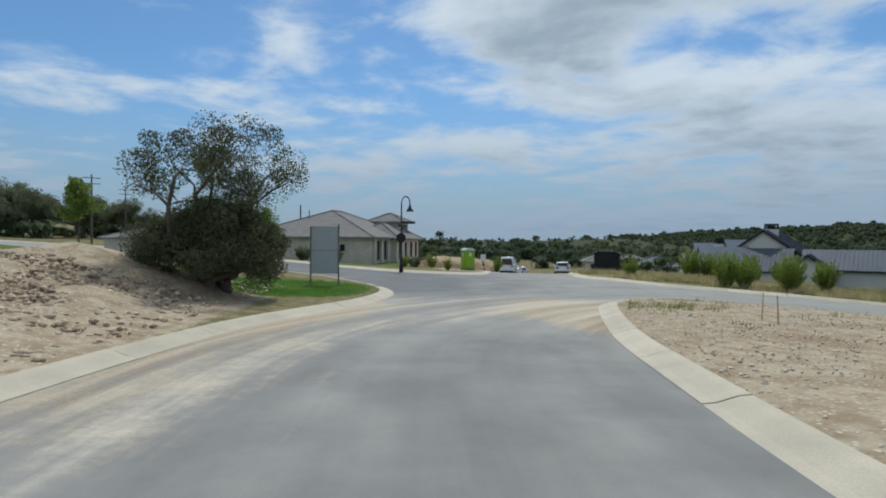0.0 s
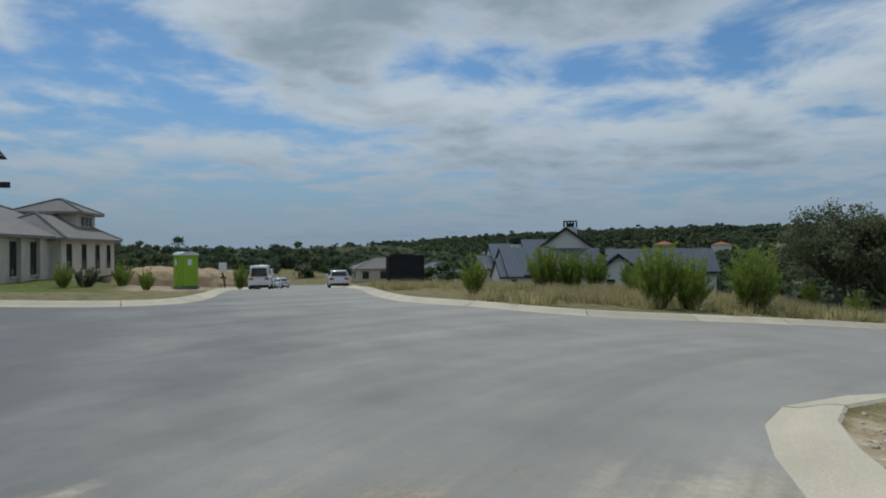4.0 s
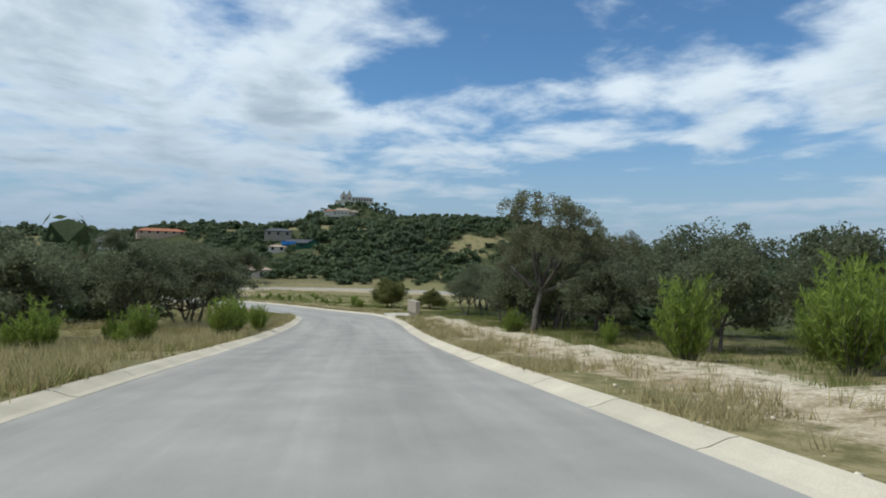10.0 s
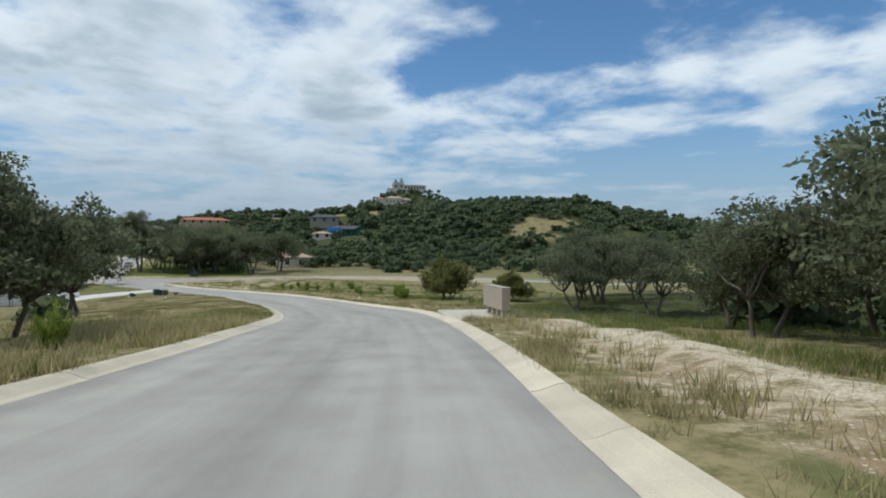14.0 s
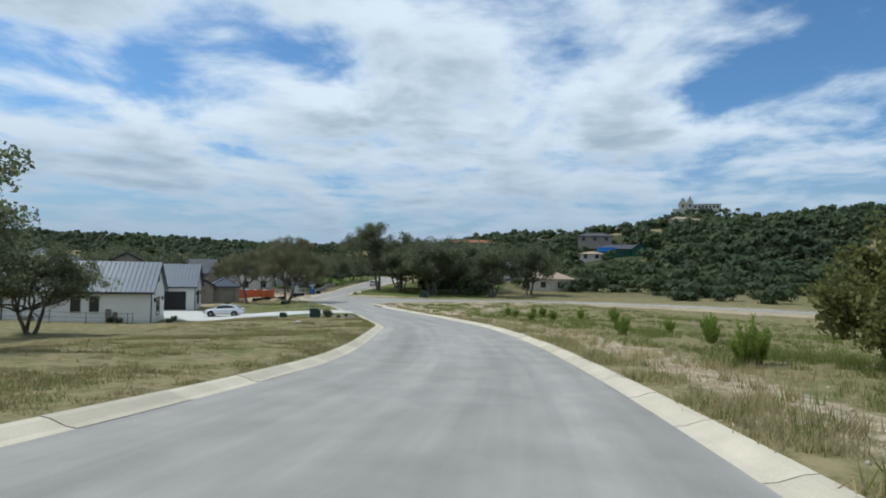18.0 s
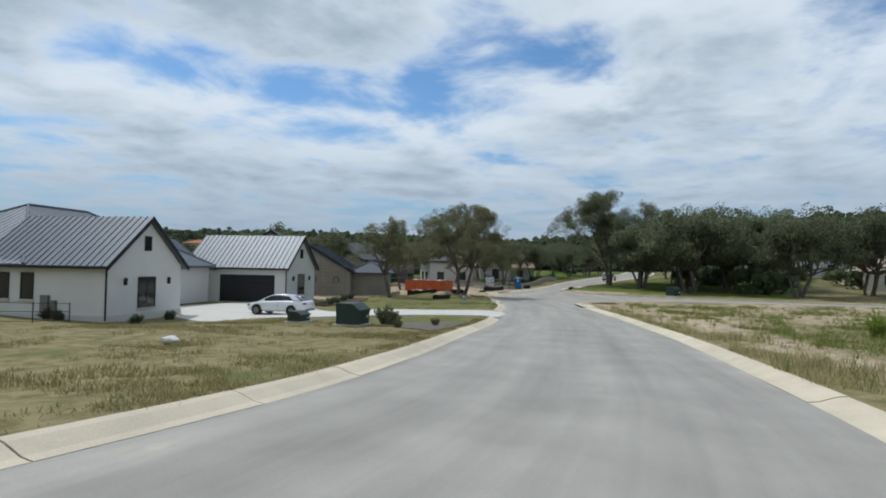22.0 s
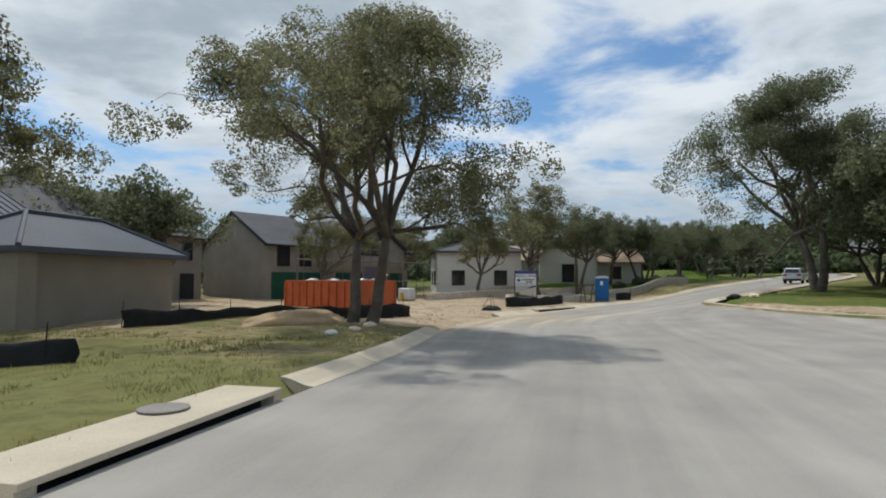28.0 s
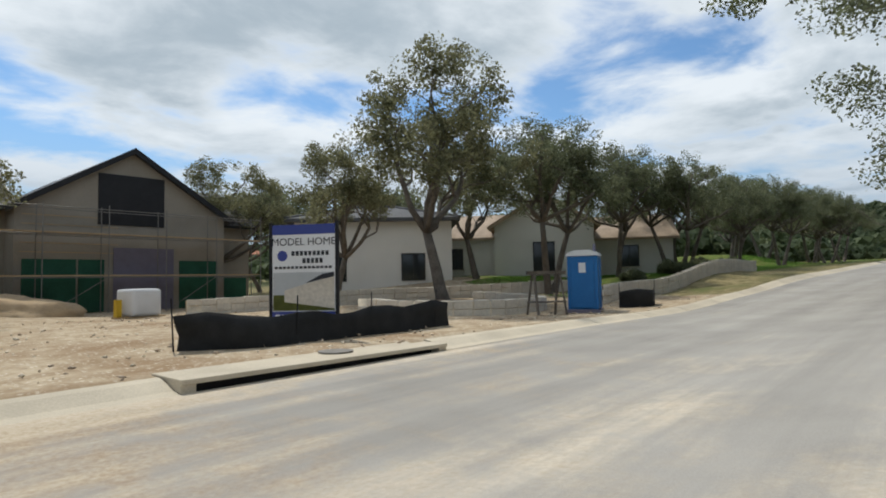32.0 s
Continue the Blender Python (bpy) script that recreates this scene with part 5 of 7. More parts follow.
rubble("berm_rubble", 17000, -24, -6, 0, 27, 0.10, "broken limestone rubble on the berm", 61, lambda x, y: 0.25 + 0.75 * patch(x, y, -13, 13, 6, 9))
rubble("lot_stones", 15000, 4, 24, -2, 25, 0.040, "small limestone stones on the bare lot", 62)
rubble("verge_stones", 6000, 24, 175, -2, 32, 0.055, "pale stones on the caliche verge", 63, lambda x, y: (edge_distance(x, y, [EDGES[3]]) < 6) * 1.0)
rubble("site_clods", 3000, 197, 236, 55, 84, 0.05, "clods of churned earth and broken stone on the building site", 65)
rubble("site_stones", 3500, 192, 236, 50, 84, 0.045, "stones scattered over the building site", 64)


# ---- houses ----
def frame_at(x, y, z, turn):
    return Matrix.Translation((x, y, z)) @ pose(0, 0, 0, 0, 0, turn)


def gable_wing(root, x0, x1, y0, y1, eave, ridge, wall, roof, along_y=True, over=0.35, seams=True, z0=0.0, trim=None):
    """Walls with gable ends under a pitched roof with thick edges and raised seams."""
    bm = bmesh.new()
    if along_y:
        c = (x0 + x1) / 2
        prism(bm, [(x0, z0), (x1, z0), (x1, eave), (c, ridge), (x0, eave)], y0, y1, "y")
    else:
        c = (y0 + y1) / 2
        prism(bm, [(y0, z0), (y1, z0), (y1, eave), (c, ridge), (y0, eave)], x0, x1, "x")
    part("wall", bm, wall, root)
    lo, hi = (x0, x1) if along_y else (y0, y1)
    a, b = (y0, y1) if along_y else (x0, x1)
    half = (hi - lo) / 2
    slope = (ridge - eave) / half
    for s in (-1, 1):
        bm = bmesh.new()
        e = half + over
        outline = [(c, ridge + 0.06), (c + s * e, ridge + 0.06 - slope * e), (c + s * e, ridge + 0.22 - slope * e), (c, ridge + 0.22)]
        prism(bm, outline, a - over, b + over, "y" if along_y else "x")
        slab = part("roof", bm, roof, root)
        if seams:
            strip = bmesh.new()
            prism(strip, [(c, ridge + 0.20), (c + s * e, ridge + 0.20 - slope * e), (c + s * e, ridge + 0.28 - slope * e), (c, ridge + 0.28)], -0.018, 0.018, "y" if along_y else "x")
            me = bpy.data.meshes.new("seam")
            strip.to_mesh(me); strip.free(); me.materials.append(roof)
            n = int((b - a + 2 * over) / 0.45)
            for i in range(n + 1):
                q = a - over + (b - a + 2 * over) * i / n
                ob = new("seam", me)
                ob.parent = slab
                ob.location = (0, q, 0) if along_y else (q, 0, 0)
        bm = bmesh.new()
        for q in (a - over - 0.03, b + over - 0.02):
            prism(bm, [(c, ridge + 0.24), (c + s * (e + .02), ridge + 0.24 - slope * (e + .02)), (c + s * (e + .02), ridge - 0.06 - slope * (e + .02)), (c, ridge - 0.06)], q, q + 0.05, "y" if along_y else "x")
        q = c + s * (e + 0.02)
        zz = ridge + 0.1 - slope * e
        if along_y:
            box(bm, min(q, q + s * 0.1), max(q, q + s * 0.1), a - over, b + over, zz - 0.06, zz + 0.08)
        else:
            box(bm, a - over, b + over, min(q, q + s * 0.1), max(q, q + s * 0.1), zz - 0.06, zz + 0.08)
        part("fascia", bm, trim or M["black"], root, "black metal fascia and gutter")


def hip_wing(root, x0, x1, y0, y1, eave, ridge, wall, roof, over=0.5, z0=0.0, seams=0.0):
    part("wall", boxed(x0, x1, y0, y1, z0, eave), wall, root)
    bm = bmesh.new()
    X0, X1, Y0, Y1 = x0 - over, x1 + over, y0 - over, y1 + over
    w, d = X1 - X0, Y1 - Y0
    h = min(w, d) / 2
    if w < d:
        top = [((X0 + X1) / 2, Y0 + h, ridge), ((X0 + X1) / 2, Y1 - h, ridge)]
    else:
        top = [(X0 + h, (Y0 + Y1) / 2, ridge), (X1 - h, (Y0 + Y1) / 2, ridge)]
    e = [bm.verts.new(p) for p in ((X0, Y0, eave), (X1, Y0, eave), (X1, Y1, eave), (X0, Y1, eave))]
    l = [bm.verts.new((v.co.x, v.co.y, eave - 0.2)) for v in e]
    t = [bm.verts.new(p) for p in top]
    if w < d:
        fs = [(e[0], e[1], t[0]), (e[1], e[2], t[1], t[0]), (e[2], e[3], t[1]), (e[3], e[0], t[0], t[1])]
    else:
        fs = [(e[0], e[1], t[1], t[0]), (e[1], e[2], t[1]), (e[2], e[3], t[0], t[1]), (e[3], e[0], t[0])]
    for f in fs:
        bm.faces.new(f)
    for i in range(4):
        bm.faces.new((l[i], l[(i + 1) % 4], e[(i + 1) % 4], e[i]))
    bm.faces.new(l[::-1])
    slab = part("roof", bm, roof, root)
    if seams:
        slope = (ridge - eave) / h
        for side in range(4):
            run = w if side % 2 == 0 else d
            for i in range(1, int(run / seams)):
                u = i * seams
                up = min(h, u, run - u)
                if up < 0.3:
                    continue
                p, q = {0: ((X0 + u, Y0), (0, 1)), 1: ((X1, Y0 + u), (-1, 0)), 2: ((X0 + u, Y1), (0, -1)), 3: ((X0, Y0 + u), (1, 0))}[side]
                a = Vector((p[0], p[1], eave)); b = a + Vector((q[0] * up, q[1] * up, slope * up))
                part("seam", tube(bmesh.new(), [a, b], [0.03, 0.03], 4), roof, slab)
    bm = bmesh.new()
    for a, b in ((0, 0), (1, 0 if w < d else 1), (2, 1), (3, 1 if w < d else 0)):
        p, q = ((X0, Y0), (X1, Y0), (X1, Y1), (X0, Y1))[a], top[b]
        tube(bm, [(*p, eave + 0.02), (q[0], q[1], q[2] + 0.04)], [0.09, 0.09], 5)
    tube(bm, [(*top[0][:2], top[0][2] + .04), (*top[1][:2], top[1][2] + .04)], [0.1, 0.1], 5)
    part("ridge_cap", bm, roof, root)


def window(root, side, u, z0, z1, w, plane, sign, sill=True, name="window", mat=None):
    """A framed window on a wall plane: side 'x' lies in a plane of constant y, 'y' of constant x."""
    d0, d1, d2 = plane - 0.05 * sign, plane + 0.06 * sign, plane + 0.035 * sign
    def slab(u0, u1, a, b, p, q):
        p, q = min(p, q), max(p, q)
        return (u0, u1, p, q, a, b) if side == "x" else (p, q, u0, u1, a, b)
    fr = bmesh.new()
    t = 0.07
    box(fr, *slab(u - w / 2 - t, u - w / 2, z0 - t, z1 + t, d0, d1)); box(fr, *slab(u + w / 2, u + w / 2 + t, z0 - t, z1 + t, d0, d1))
    box(fr, *slab(u - w / 2, u + w / 2, z0 - t, z0, d0, d1)); box(fr, *slab(u - w / 2, u + w / 2, z1, z1 + t, d0, d1))
    if w > 0.9:
        box(fr, *slab(u - 0.025, u + 0.025, z0, z1, d0, d1 - 0.01 * sign))
    win = part(name, fr, M["black"], root, "black-framed window")
    part("pane", boxed(*slab(u - w / 2, u + w / 2, z0, z1, d0, d2)), mat or M["glass"], win)
    if sill:
        part("sill", boxed(*slab(u - w / 2 - 0.15, u + w / 2 + 0.15, z0 - t - 0.1, z0 - t, d0, plane + 0.12 * sign)), M["limestone"], win)
    return win


def lantern(root, x, y, z):
    bm = boxed(x - 0.085, x + 0.085, y - 0.14, y + 0.02, z - 0.17, z + 0.15, bevel=0.02)
    prism(bm, [(x - 0.11, z + 0.15), (x + 0.11, z + 0.15), (x, z + 0.28)], y - 0.16, y + 0.02, "y")
    part("wall_lantern", bm, M["black"], root, "black carriage lantern")


def white_house():
    """White stucco house with a standing-seam roof and a black garage door."""
    r = thing("stucco_house", frame_at(149.1, 49.6, -11.85, 25.5), "white stucco house with grey standing-seam metal roof and black trim", "house")
    W, R = M["stucco"], M["metal_roof"]
    gable_wing(r, 0, 7.0, 0, 8.5, 3.35, 6.25, W, R)
    hip_wing(r, 0.03, 19.6, 5.7, 19.7, 3.33, 7.65, W, R, over=0.45, seams=0.45)
    gable_wing(r, 0.06, 6.5, 15.2, 20.0, 3.31, 5.3, W, R)
    gable_wing(r, 7.02, 20.5, 6.5, 14, 3.0, 5.6, W, R, along_y=False)
    gable_wing(r, 20.6, 27.4, -1.5, 8.5, 3.3, 6.2, W, R)
    # gable front of the near wing
    window(r, "x", 3.5, 0.75, 2.55, 1.5, 0.0, -1)
    window(r, "x", 3.5, 4.35, 5.15, 0.5, 0.0, -1, sill=False, name="vent")
    lantern(r, 1.5, -0.02, 2.3); lantern(r, 5.6, -0.02, 2.3)
    window(r, "y", 5.3, 1.3, 2.75, 0.75, 0.0, -1); window(r, "y", 7.0, 1.3, 2.75, 0.75, 0.0, -1)
    window(r, "y", 14.4, 1.9, 2.95, 1.6, 0.0, -1); window(r, "y", 16.6, 2.2, 2.8, 0.6, 0.0, -1); window(r, "y", 18.4, 2.2, 2.8, 0.6, 0.0, -1)
    # garage wing: door on its west side, window in the gable
    door = part("garage_door", boxed(20.52, 20.58, -0.4, 5.1, 0.02, 2.55), M["garage"], r, "black sectional garage door")
    for i in range(5):
        part("door_panel", boxed(20.49, 20.53, -0.37, 5.07, 0.06 + i * 0.495, 0.06 + i * 0.495 + 0.47, bevel=0.012), M["garage"], door)
    window(r, "x", 24.0, 0.75, 2.6, 1.4, -1.5, -1)
    window(r, "x", 24.0, 4.3, 5.05, 0.45, -1.5, -1, sill=False, name="vent")
    lantern(r, 22.1, -1.52, 2.2); lantern(r, 25.9, -1.52, 2.2)
    window(r, "x", 9.0, 0.5, 2.4, 1.0, 6.5, -1, sill=False); window(r, "x", 12.5, 0.5, 2.4, 1.0, 6.5, -1, sill=False)
    window(r, "x", 17.6, 0.15, 2.5, 2.8, 6.5, -1, sill=False)
    part("porch_beam", boxed(14.5, 20.5, 5.9, 6.1, 2.6, 2.95), M["stucco"], r)
    for x, y in ((-0.06, -0.06), (20.54, -1.56), (-0.06, 13.4)):
        bm = bmesh.new()
        tube(bm, [(x, y, 3.2), (x, y, 0.1)], [0.055, 0.055], 6)
        part("downpipe", bm, M["black"], r, "black downpipe")
    part("plinth", boxed(-0.06, 7.06, -0.06, 20, -0.4, 0.35), M["concrete"], r)
    part("plinth", boxed(20.54, 27.46, -1.56, 8.5, -0.4, 0.06), M["concrete"], r)
    part("meter_box", boxed(-0.22, 0, 3.7, 4.2, 0.6, 1.5, bevel=0.02), M["post"], r, "grey electric meter box")
    part("meter_box", boxed(-0.18, 0, 3.2, 3.5, 0.3, 1.2, bevel=0.02), M["post"], r)
    part("condenser", boxed(-2.0, -1.1, 10.2, 11.1, -0.1, 0.95, bevel=0.03), M["post"], r, "grey air conditioner outdoor unit")
    return r


def house_chimney(r, x, y, foot, top, w):
    c = part("chimney", boxed(x - w, x + w, y - w * .7, y + w * .7, foot, top - 0.75), M["stucco"], r, "white chimney with a black cage cap")
    bm = bmesh.new()
    box(bm, x - w, x + w, y - w * .7, y + w * .7, top - 0.12, top)
    for i in range(5):
        q = x - w + 0.06 + (2 * w - 0.12) * i / 4
        for yy in (y - w * .7, y + w * .7 - 0.08):
            box(bm, q - 0.07, q + 0.07, yy, yy + 0.08, top - 0.75, top - 0.12)
    box(bm, x - w * .5, x + w * .5, y - w * .35, y + w * .35, top - 0.75, top - 0.3)
    part("cap", bm, M["black"], c, "black chimney cap")


def lot_house():
    """White farmhouse-style house behind the shrubs, with dark metal gables and two chimneys."""
    r = thing("farmhouse", frame_at(49.9, 71.4, -4.3, -40.5), "white farmhouse with dark standing-seam gables and white chimneys", "house")
    W, R = M["stucco"], M["slate_roof"]
    gable_wing(r, -1, 9.6, -4, 4.2, 2.9, 5.1, W, R, along_y=False, z0=-1.5)
    gable_wing(r, -2.6, 2.4, -6.6, -3.9, 2.6, 4.55, W, R, z0=-1.5)
    gable_wing(r, -10.4, -1.0, -1, 13, 4.2, 7.6, W, R, z0=-1.5)
    gable_wing(r, -12.4, -2.4, -5.2, 1.6, 2.6, 5.2, W, R, along_y=False, z0=-1.5)
    window(r, "x", -0.9, 1.6, 2.1, 0.7, -6.6, -1, sill=False); window(r, "x", 0.9, 1.6, 2.1, 0.7, -6.6, -1, sill=False)
    window(r, "x", -6, 0.7, 2.0, 1.1, -5.2, -1, sill=False)
    house_chimney(r, -5.4, 3.0, 3, 8.75, 0.8)


def stepped_farmhouse():
    """The stepped row of smaller steel-roofed gables at the back of the farmhouse."""
    r = thing("stepped_farmhouse", frame_at(37.0, 74.0, 0, -11), "row of stepped white farmhouse gables with blue-grey steel roofs", "house")
    W, R = M["stucco"], M["sky_sheen_roof"]
    for x0, x1, y0, y1, eave, ridge in ((0, 6, 0, 5.5, -1.95, 1.07), (-0.85, 0.0, 0.2, 3.2, -1.95, -0.2), (1.3, 4.6, 7.6, 13, -1.35, 1.55), (-0.4, 1.3, 8.5, 11.5, -1.4, 0.05), (3.3, 6, 16.5, 21, -1.75, 0.5), (5.5, 10.4, 7.2, 12.6, -0.8, 2.05)):
        gable_wing(r, x0, x1, y0, y1, eave, ridge, W, R, along_y=False, over=0.18, z0=-7)
    window(r, "x", 0.55, -3.4, -2.3, 0.5, 0, -1, sill=False); window(r, "x", 2.2, -3.6, -1.9, 0.6, 7.6, -1, sill=False); window(r, "y", 9.8, -3.4, -1.9, 0.8, 1.3, -1, sill=False)
    window(r, "x", 2.9, -3.2, -2.3, 0.9, 0, -1, sill=False)
    house_chimney(r, 4.4, 9.2, -1, 2.4, 0.55)


def corner_house():
    """Cream stone house with a grey hipped roof across the crossing."""
    r = thing("stone_house", frame_at(-5.6, 61.5, -0.9, -14), "cream limestone house with a grey hipped tile roof", "house")
    W, R = M["limestone"], M["tile_roof"]
    hip_wing(r, -15, 0, 0, 18, 3.1, 6.3, W, R)
    hip_wing(r, -36, -14.9, 3, 16, 2.9, 5.2, W, R)
    hip_wing(r, -5, 0.7, 7.4, 17.6, 3.0, 4.9, W, R)
    hip_wing(r, -4.6, -0.6, 13.4, 17.0, 5.2, 6.3, W, R, over=0.55)
    for y in (8.6, 11.2, 13.8, 16.2):
        window(r, "y", y, 0.7, 2.5, 0.6, 0.7, 1)
    for y in (14.4, 15.2, 16.0):
        window(r, "y", y, 4.2, 4.75, 0.3, -0.6, 1, sill=False)
    part("condenser", boxed(-13.0, -11.8, -1.9, -1.0, 0, 1.1, bevel=0.03), M["black_steel"], r, "dark outdoor unit among the shrubs")
    for y in (2.5, 5.0):
        window(r, "y", y, 0.6, 2.6, 0.5, 0.0, 1)
    window(r, "x", -3.2, 1.6, 2.2, 0.4, 0.0, -1)
    for x in (-20, -26, -31):
        window(r, "x", x, 0.7, 2.3, 1.6, 3.0, -1)
    bm = bmesh.new()
    tube(bm, [(-11.0, 6, 5.0), (-11.0, 6, 6.9)], [0.09, 0.09], 6)
    part("flue", bm, M["black"], r, "black roof flue")
    part("flue", tube(bmesh.new(), [(-9.4, 5, 4.8), (-9.4, 5, 6.2)], [0.05, 0.05], 6), M["black"], r)
    for i in range(3):
        part("pilaster", boxed(0.0, 0.25, 0.6 + i * 2.4, 1.1 + i * 2.4, 0, 3.0), W, r)
    return r


def building_site_house():
    """Large unfinished two-storey house in brown scratch coat under dark felt roofs."""
    r = thing("unfinished_house", frame_at(183.7, 66.4, -12.15, 35), "unfinished two-storey house in brown scratch-coat stucco with dark roof felt", "house")
    W, R = M["block"], M["felt_roof"]
    # low wing with stepped gables towards the neighbour
    gable_wing(r, -2.2, 5.8, -2.2, 7.7, 3.2, 6.1, W, M["slate_roof"], along_y=False, trim=M["black"])
    gable_wing(r, 5.8, 11, 2, 10, 3.2, 5.6, W, M["slate_roof"], along_y=False)
    gable_wing(r, -3.8, -2.2, 6.4, 10.4, 2.5, 4.3, W, M["slate_roof"], along_y=False)
    hip_wing(r, -0.6, 7, -6.2, -2.2, 3.1, 4.5, W, M["slate_roof"])
    part("corner_pier", boxed(-0.9, -0.2, -6.5, -5.8, 0, 2.9), W, r)
    for y in (-0.5, 2.2, 7.4, 8.4, 9.4):
        window(r, "y", y, 1.9, 2.4, 0.55, -2.2 if y < 7 else -3.8, -1, sill=False, mat=M["block"])
    for k in range(7):
        part("cracked_batten", boxed(-2.24, -2.2, -1.6 + k * 0.25, 5.5 - k * 0.3, 1.0 + k * 0.45, 1.04 + k * 0.45), M["timber"], r)
    scaf = bmesh.new()
    for y in (-1.8, 1.2, 4.2, 7.2):
        tube(scaf, [(-3.2, y, 0), (-3.2, y, 4.6)], [0.025, 0.025], 5)
    for z in (1.9, 3.8):
        tube(scaf, [(-3.2, -1.8, z), (-3.2, 7.2, z)], [0.022, 0.022], 5)
    part("scaffold_frame", scaf, M["post"], r, "grey steel scaffold tubes")
    # tall middle and the gabled front block
    gable_wing(r, 11.0, 27, 6, 17, 5.4, 8.6, W, R, along_y=False, seams=False)
    for x in (13, 16.5, 20, 23.5):
        if x > 14:
            window(r, "x", x + 1.6, 0.3, 2.4, 1.6, 6.0, -1, sill=False)
            window(r, "x", x + 1.6, 3.6, 5.0, 1.1, 6.0, -1, sill=False)
            continue
        part("sheathing_panel", boxed(x, x + 3.2, 5.93, 6.0, 0.1, 2.6), M["green_sheet"], r, "green sheathing board")
        window(r, "x", x + 1.6, 3.6, 5.0, 1.1, 6.0, -1, sill=False)
    return r


def gabled_front():
    """The gabled front block of the unfinished house, seen across the site."""
    r = thing("gabled_block", frame_at(213.0, 83.2, -12.3, 8), "unfinished gabled house front with scaffold, green sheathing and a dark opening", "house")
    W, R = M["block"], M["felt_roof"]
    gable_wing(r, 0, 9.7, 0, 12, 5.1, 8.15, W, R, seams=False)
    gable_wing(r, 9.7, 12.4, 2.0, 11, 5.0, 7.4, W, R, along_y=False, seams=False)
    gable_wing(r, -6, 0, 1.5, 12, 5.2, 8.2, W, R, along_y=False, seams=False)
    # black sheet on the solid wall paints the shade inside the open window
    part("opening", boxed(3.3, 6.4, -0.04, 0.0, 4.5, 7.0), M["black"], r, "black panel for the shade inside the gable window")
    for x0, x1 in ((0.3, 2.4), (2.5, 3.6), (7.2, 9.3), (-5.6, -3.0), (-2.8, -0.3), (9.9, 12.2)):
        y = -0.05 if 0 <= x0 < 9.6 else (1.94 if x0 > 9.6 else 1.44)
        part("sheathing_panel", boxed(x0, x1, y, y + 0.05, 0.1, 2.8 if x0 < 9 else 1.9), M["green_sheet"], r, "green sheathing board")
    for k in range(5):
        part("batten", boxed(0.2 + k * 0.02, 4.2, -0.02, 0.0, 3.1 + k * 0.42, 3.13 + k * 0.42), M["timber"], r)
    part("doorway", boxed(4.0, 6.9, -0.04, 0.0, 0.1, 3.4), M["grey_plastic"], r, "sheet-covered doorway")
    for x in (-4.4, -2.0):
        window(r, "x", x, 3.4, 5.3, 1.2, 1.5, -1, sill=False)
    return r


def scaffold():
    r = thing("scaffold", frame_at(213.0, 83.2, -12.25, 8), "grey steel tube scaffold against the unfinished front", "scaffold")
    for i in range(7):
        x = -4.5 + i * 2.6
        bm = bmesh.new()
        for y in (-0.5, -1.5):
            tube(bm, [(x, y, 0), (x, y, 5.2)], [0.025, 0.025], 5)
        part("upright", bm, M["post"], r)
    for z in (1.9, 3.8, 5.0):
        bm = bmesh.new()
        for y in (-0.5, -1.5):
            tube(bm, [(-4.5, y, z), (11.1, y, z)], [0.022, 0.022], 5)
        part("ledger", bm, M["post"], r)
    for z in (1.95, 3.85):
        part("plank", boxed(-4.5, 11.1, -1.45, -0.6, z, z + 0.05), M["timber"], r, "raw timber plank")
    for i in range(4):
        bm = bmesh.new()
        x = -4.5 + i * 5.2
        tube(bm, [(x, -1.55, 0.2), (x + 2.6, -1.55, 1.9)], [0.018, 0.018], 5)
        part("brace", bm, M["post"], r)


def simple_house(name, x, y, turn, size, h, wall, roof, label, ridge=2.4, z=None):
    r = thing(name, frame_at(x, y, land_at(x, y) if z is None else z, turn), label, "house")
    w, d = size
    hip_wing(r, -w / 2, w / 2, -d / 2, d / 2, h, h + ridge, wall, roof, z0=-3)
    n = max(2, int(w / 4))
    for i in range(n):
        u = -w / 2 + w * (i + 0.5) / n
        window(r, "x", u, 0.8, 2.3, 1.3, -d / 2, -1, sill=False)
    for v in (-d / 5, d / 5):
        window(r, "y", v, 0.8, 2.3, 1.3, -w / 2, -1, sill=False)
    return r


white_house(); lot_house(); stepped_farmhouse(); corner_house(); building_site_house(); gabled_front(); scaffold()
modern = simple_house("modern_house", 153, 93, 10, (17, 12), 6.6, M["block"], M["slate_roof"], "grey-brown two-storey house with low roofs behind the white house", ridge=1.2)
for i in range(5):
    window(modern, "x", -6 + 3 * i, 4.6, 5.5, 2.2, -6, -1, sill=False)
def gabled_villa():
    """White gabled house with clay tiles behind the planted oaks."""
    r = thing("tile_roof_house", frame_at(241.2, 76.8, land_at(241.2, 76.8), -51), "white stucco house with a tan tile gable among oaks", "house")
    W, R = M["stucco"], M["tan_roof"]
    gable_wing(r, -3.3, 3.3, 0, 9, 3.6, 5.6, W, R, seams=False, z0=-1.5, trim=M["tan_roof"])
    gable_wing(r, -10, -3.3, 2.5, 9, 3.0, 4.8, W, R, seams=False, z0=-1.5, along_y=False, trim=M["tan_roof"])
    gable_wing(r, 3.3, 9, 3.5, 9, 2.8, 4.4, W, R, seams=False, z0=-1.5, along_y=False, trim=M["tan_roof"])
    window(r, "x", 0, 0.4, 2.4, 1.3, 0, -1)
    window(r, "x", -6.5, 0.8, 2.2, 1.2, 2.5, -1); window(r, "x", 6, 0.8, 2.2, 1.2, 3.5, -1)


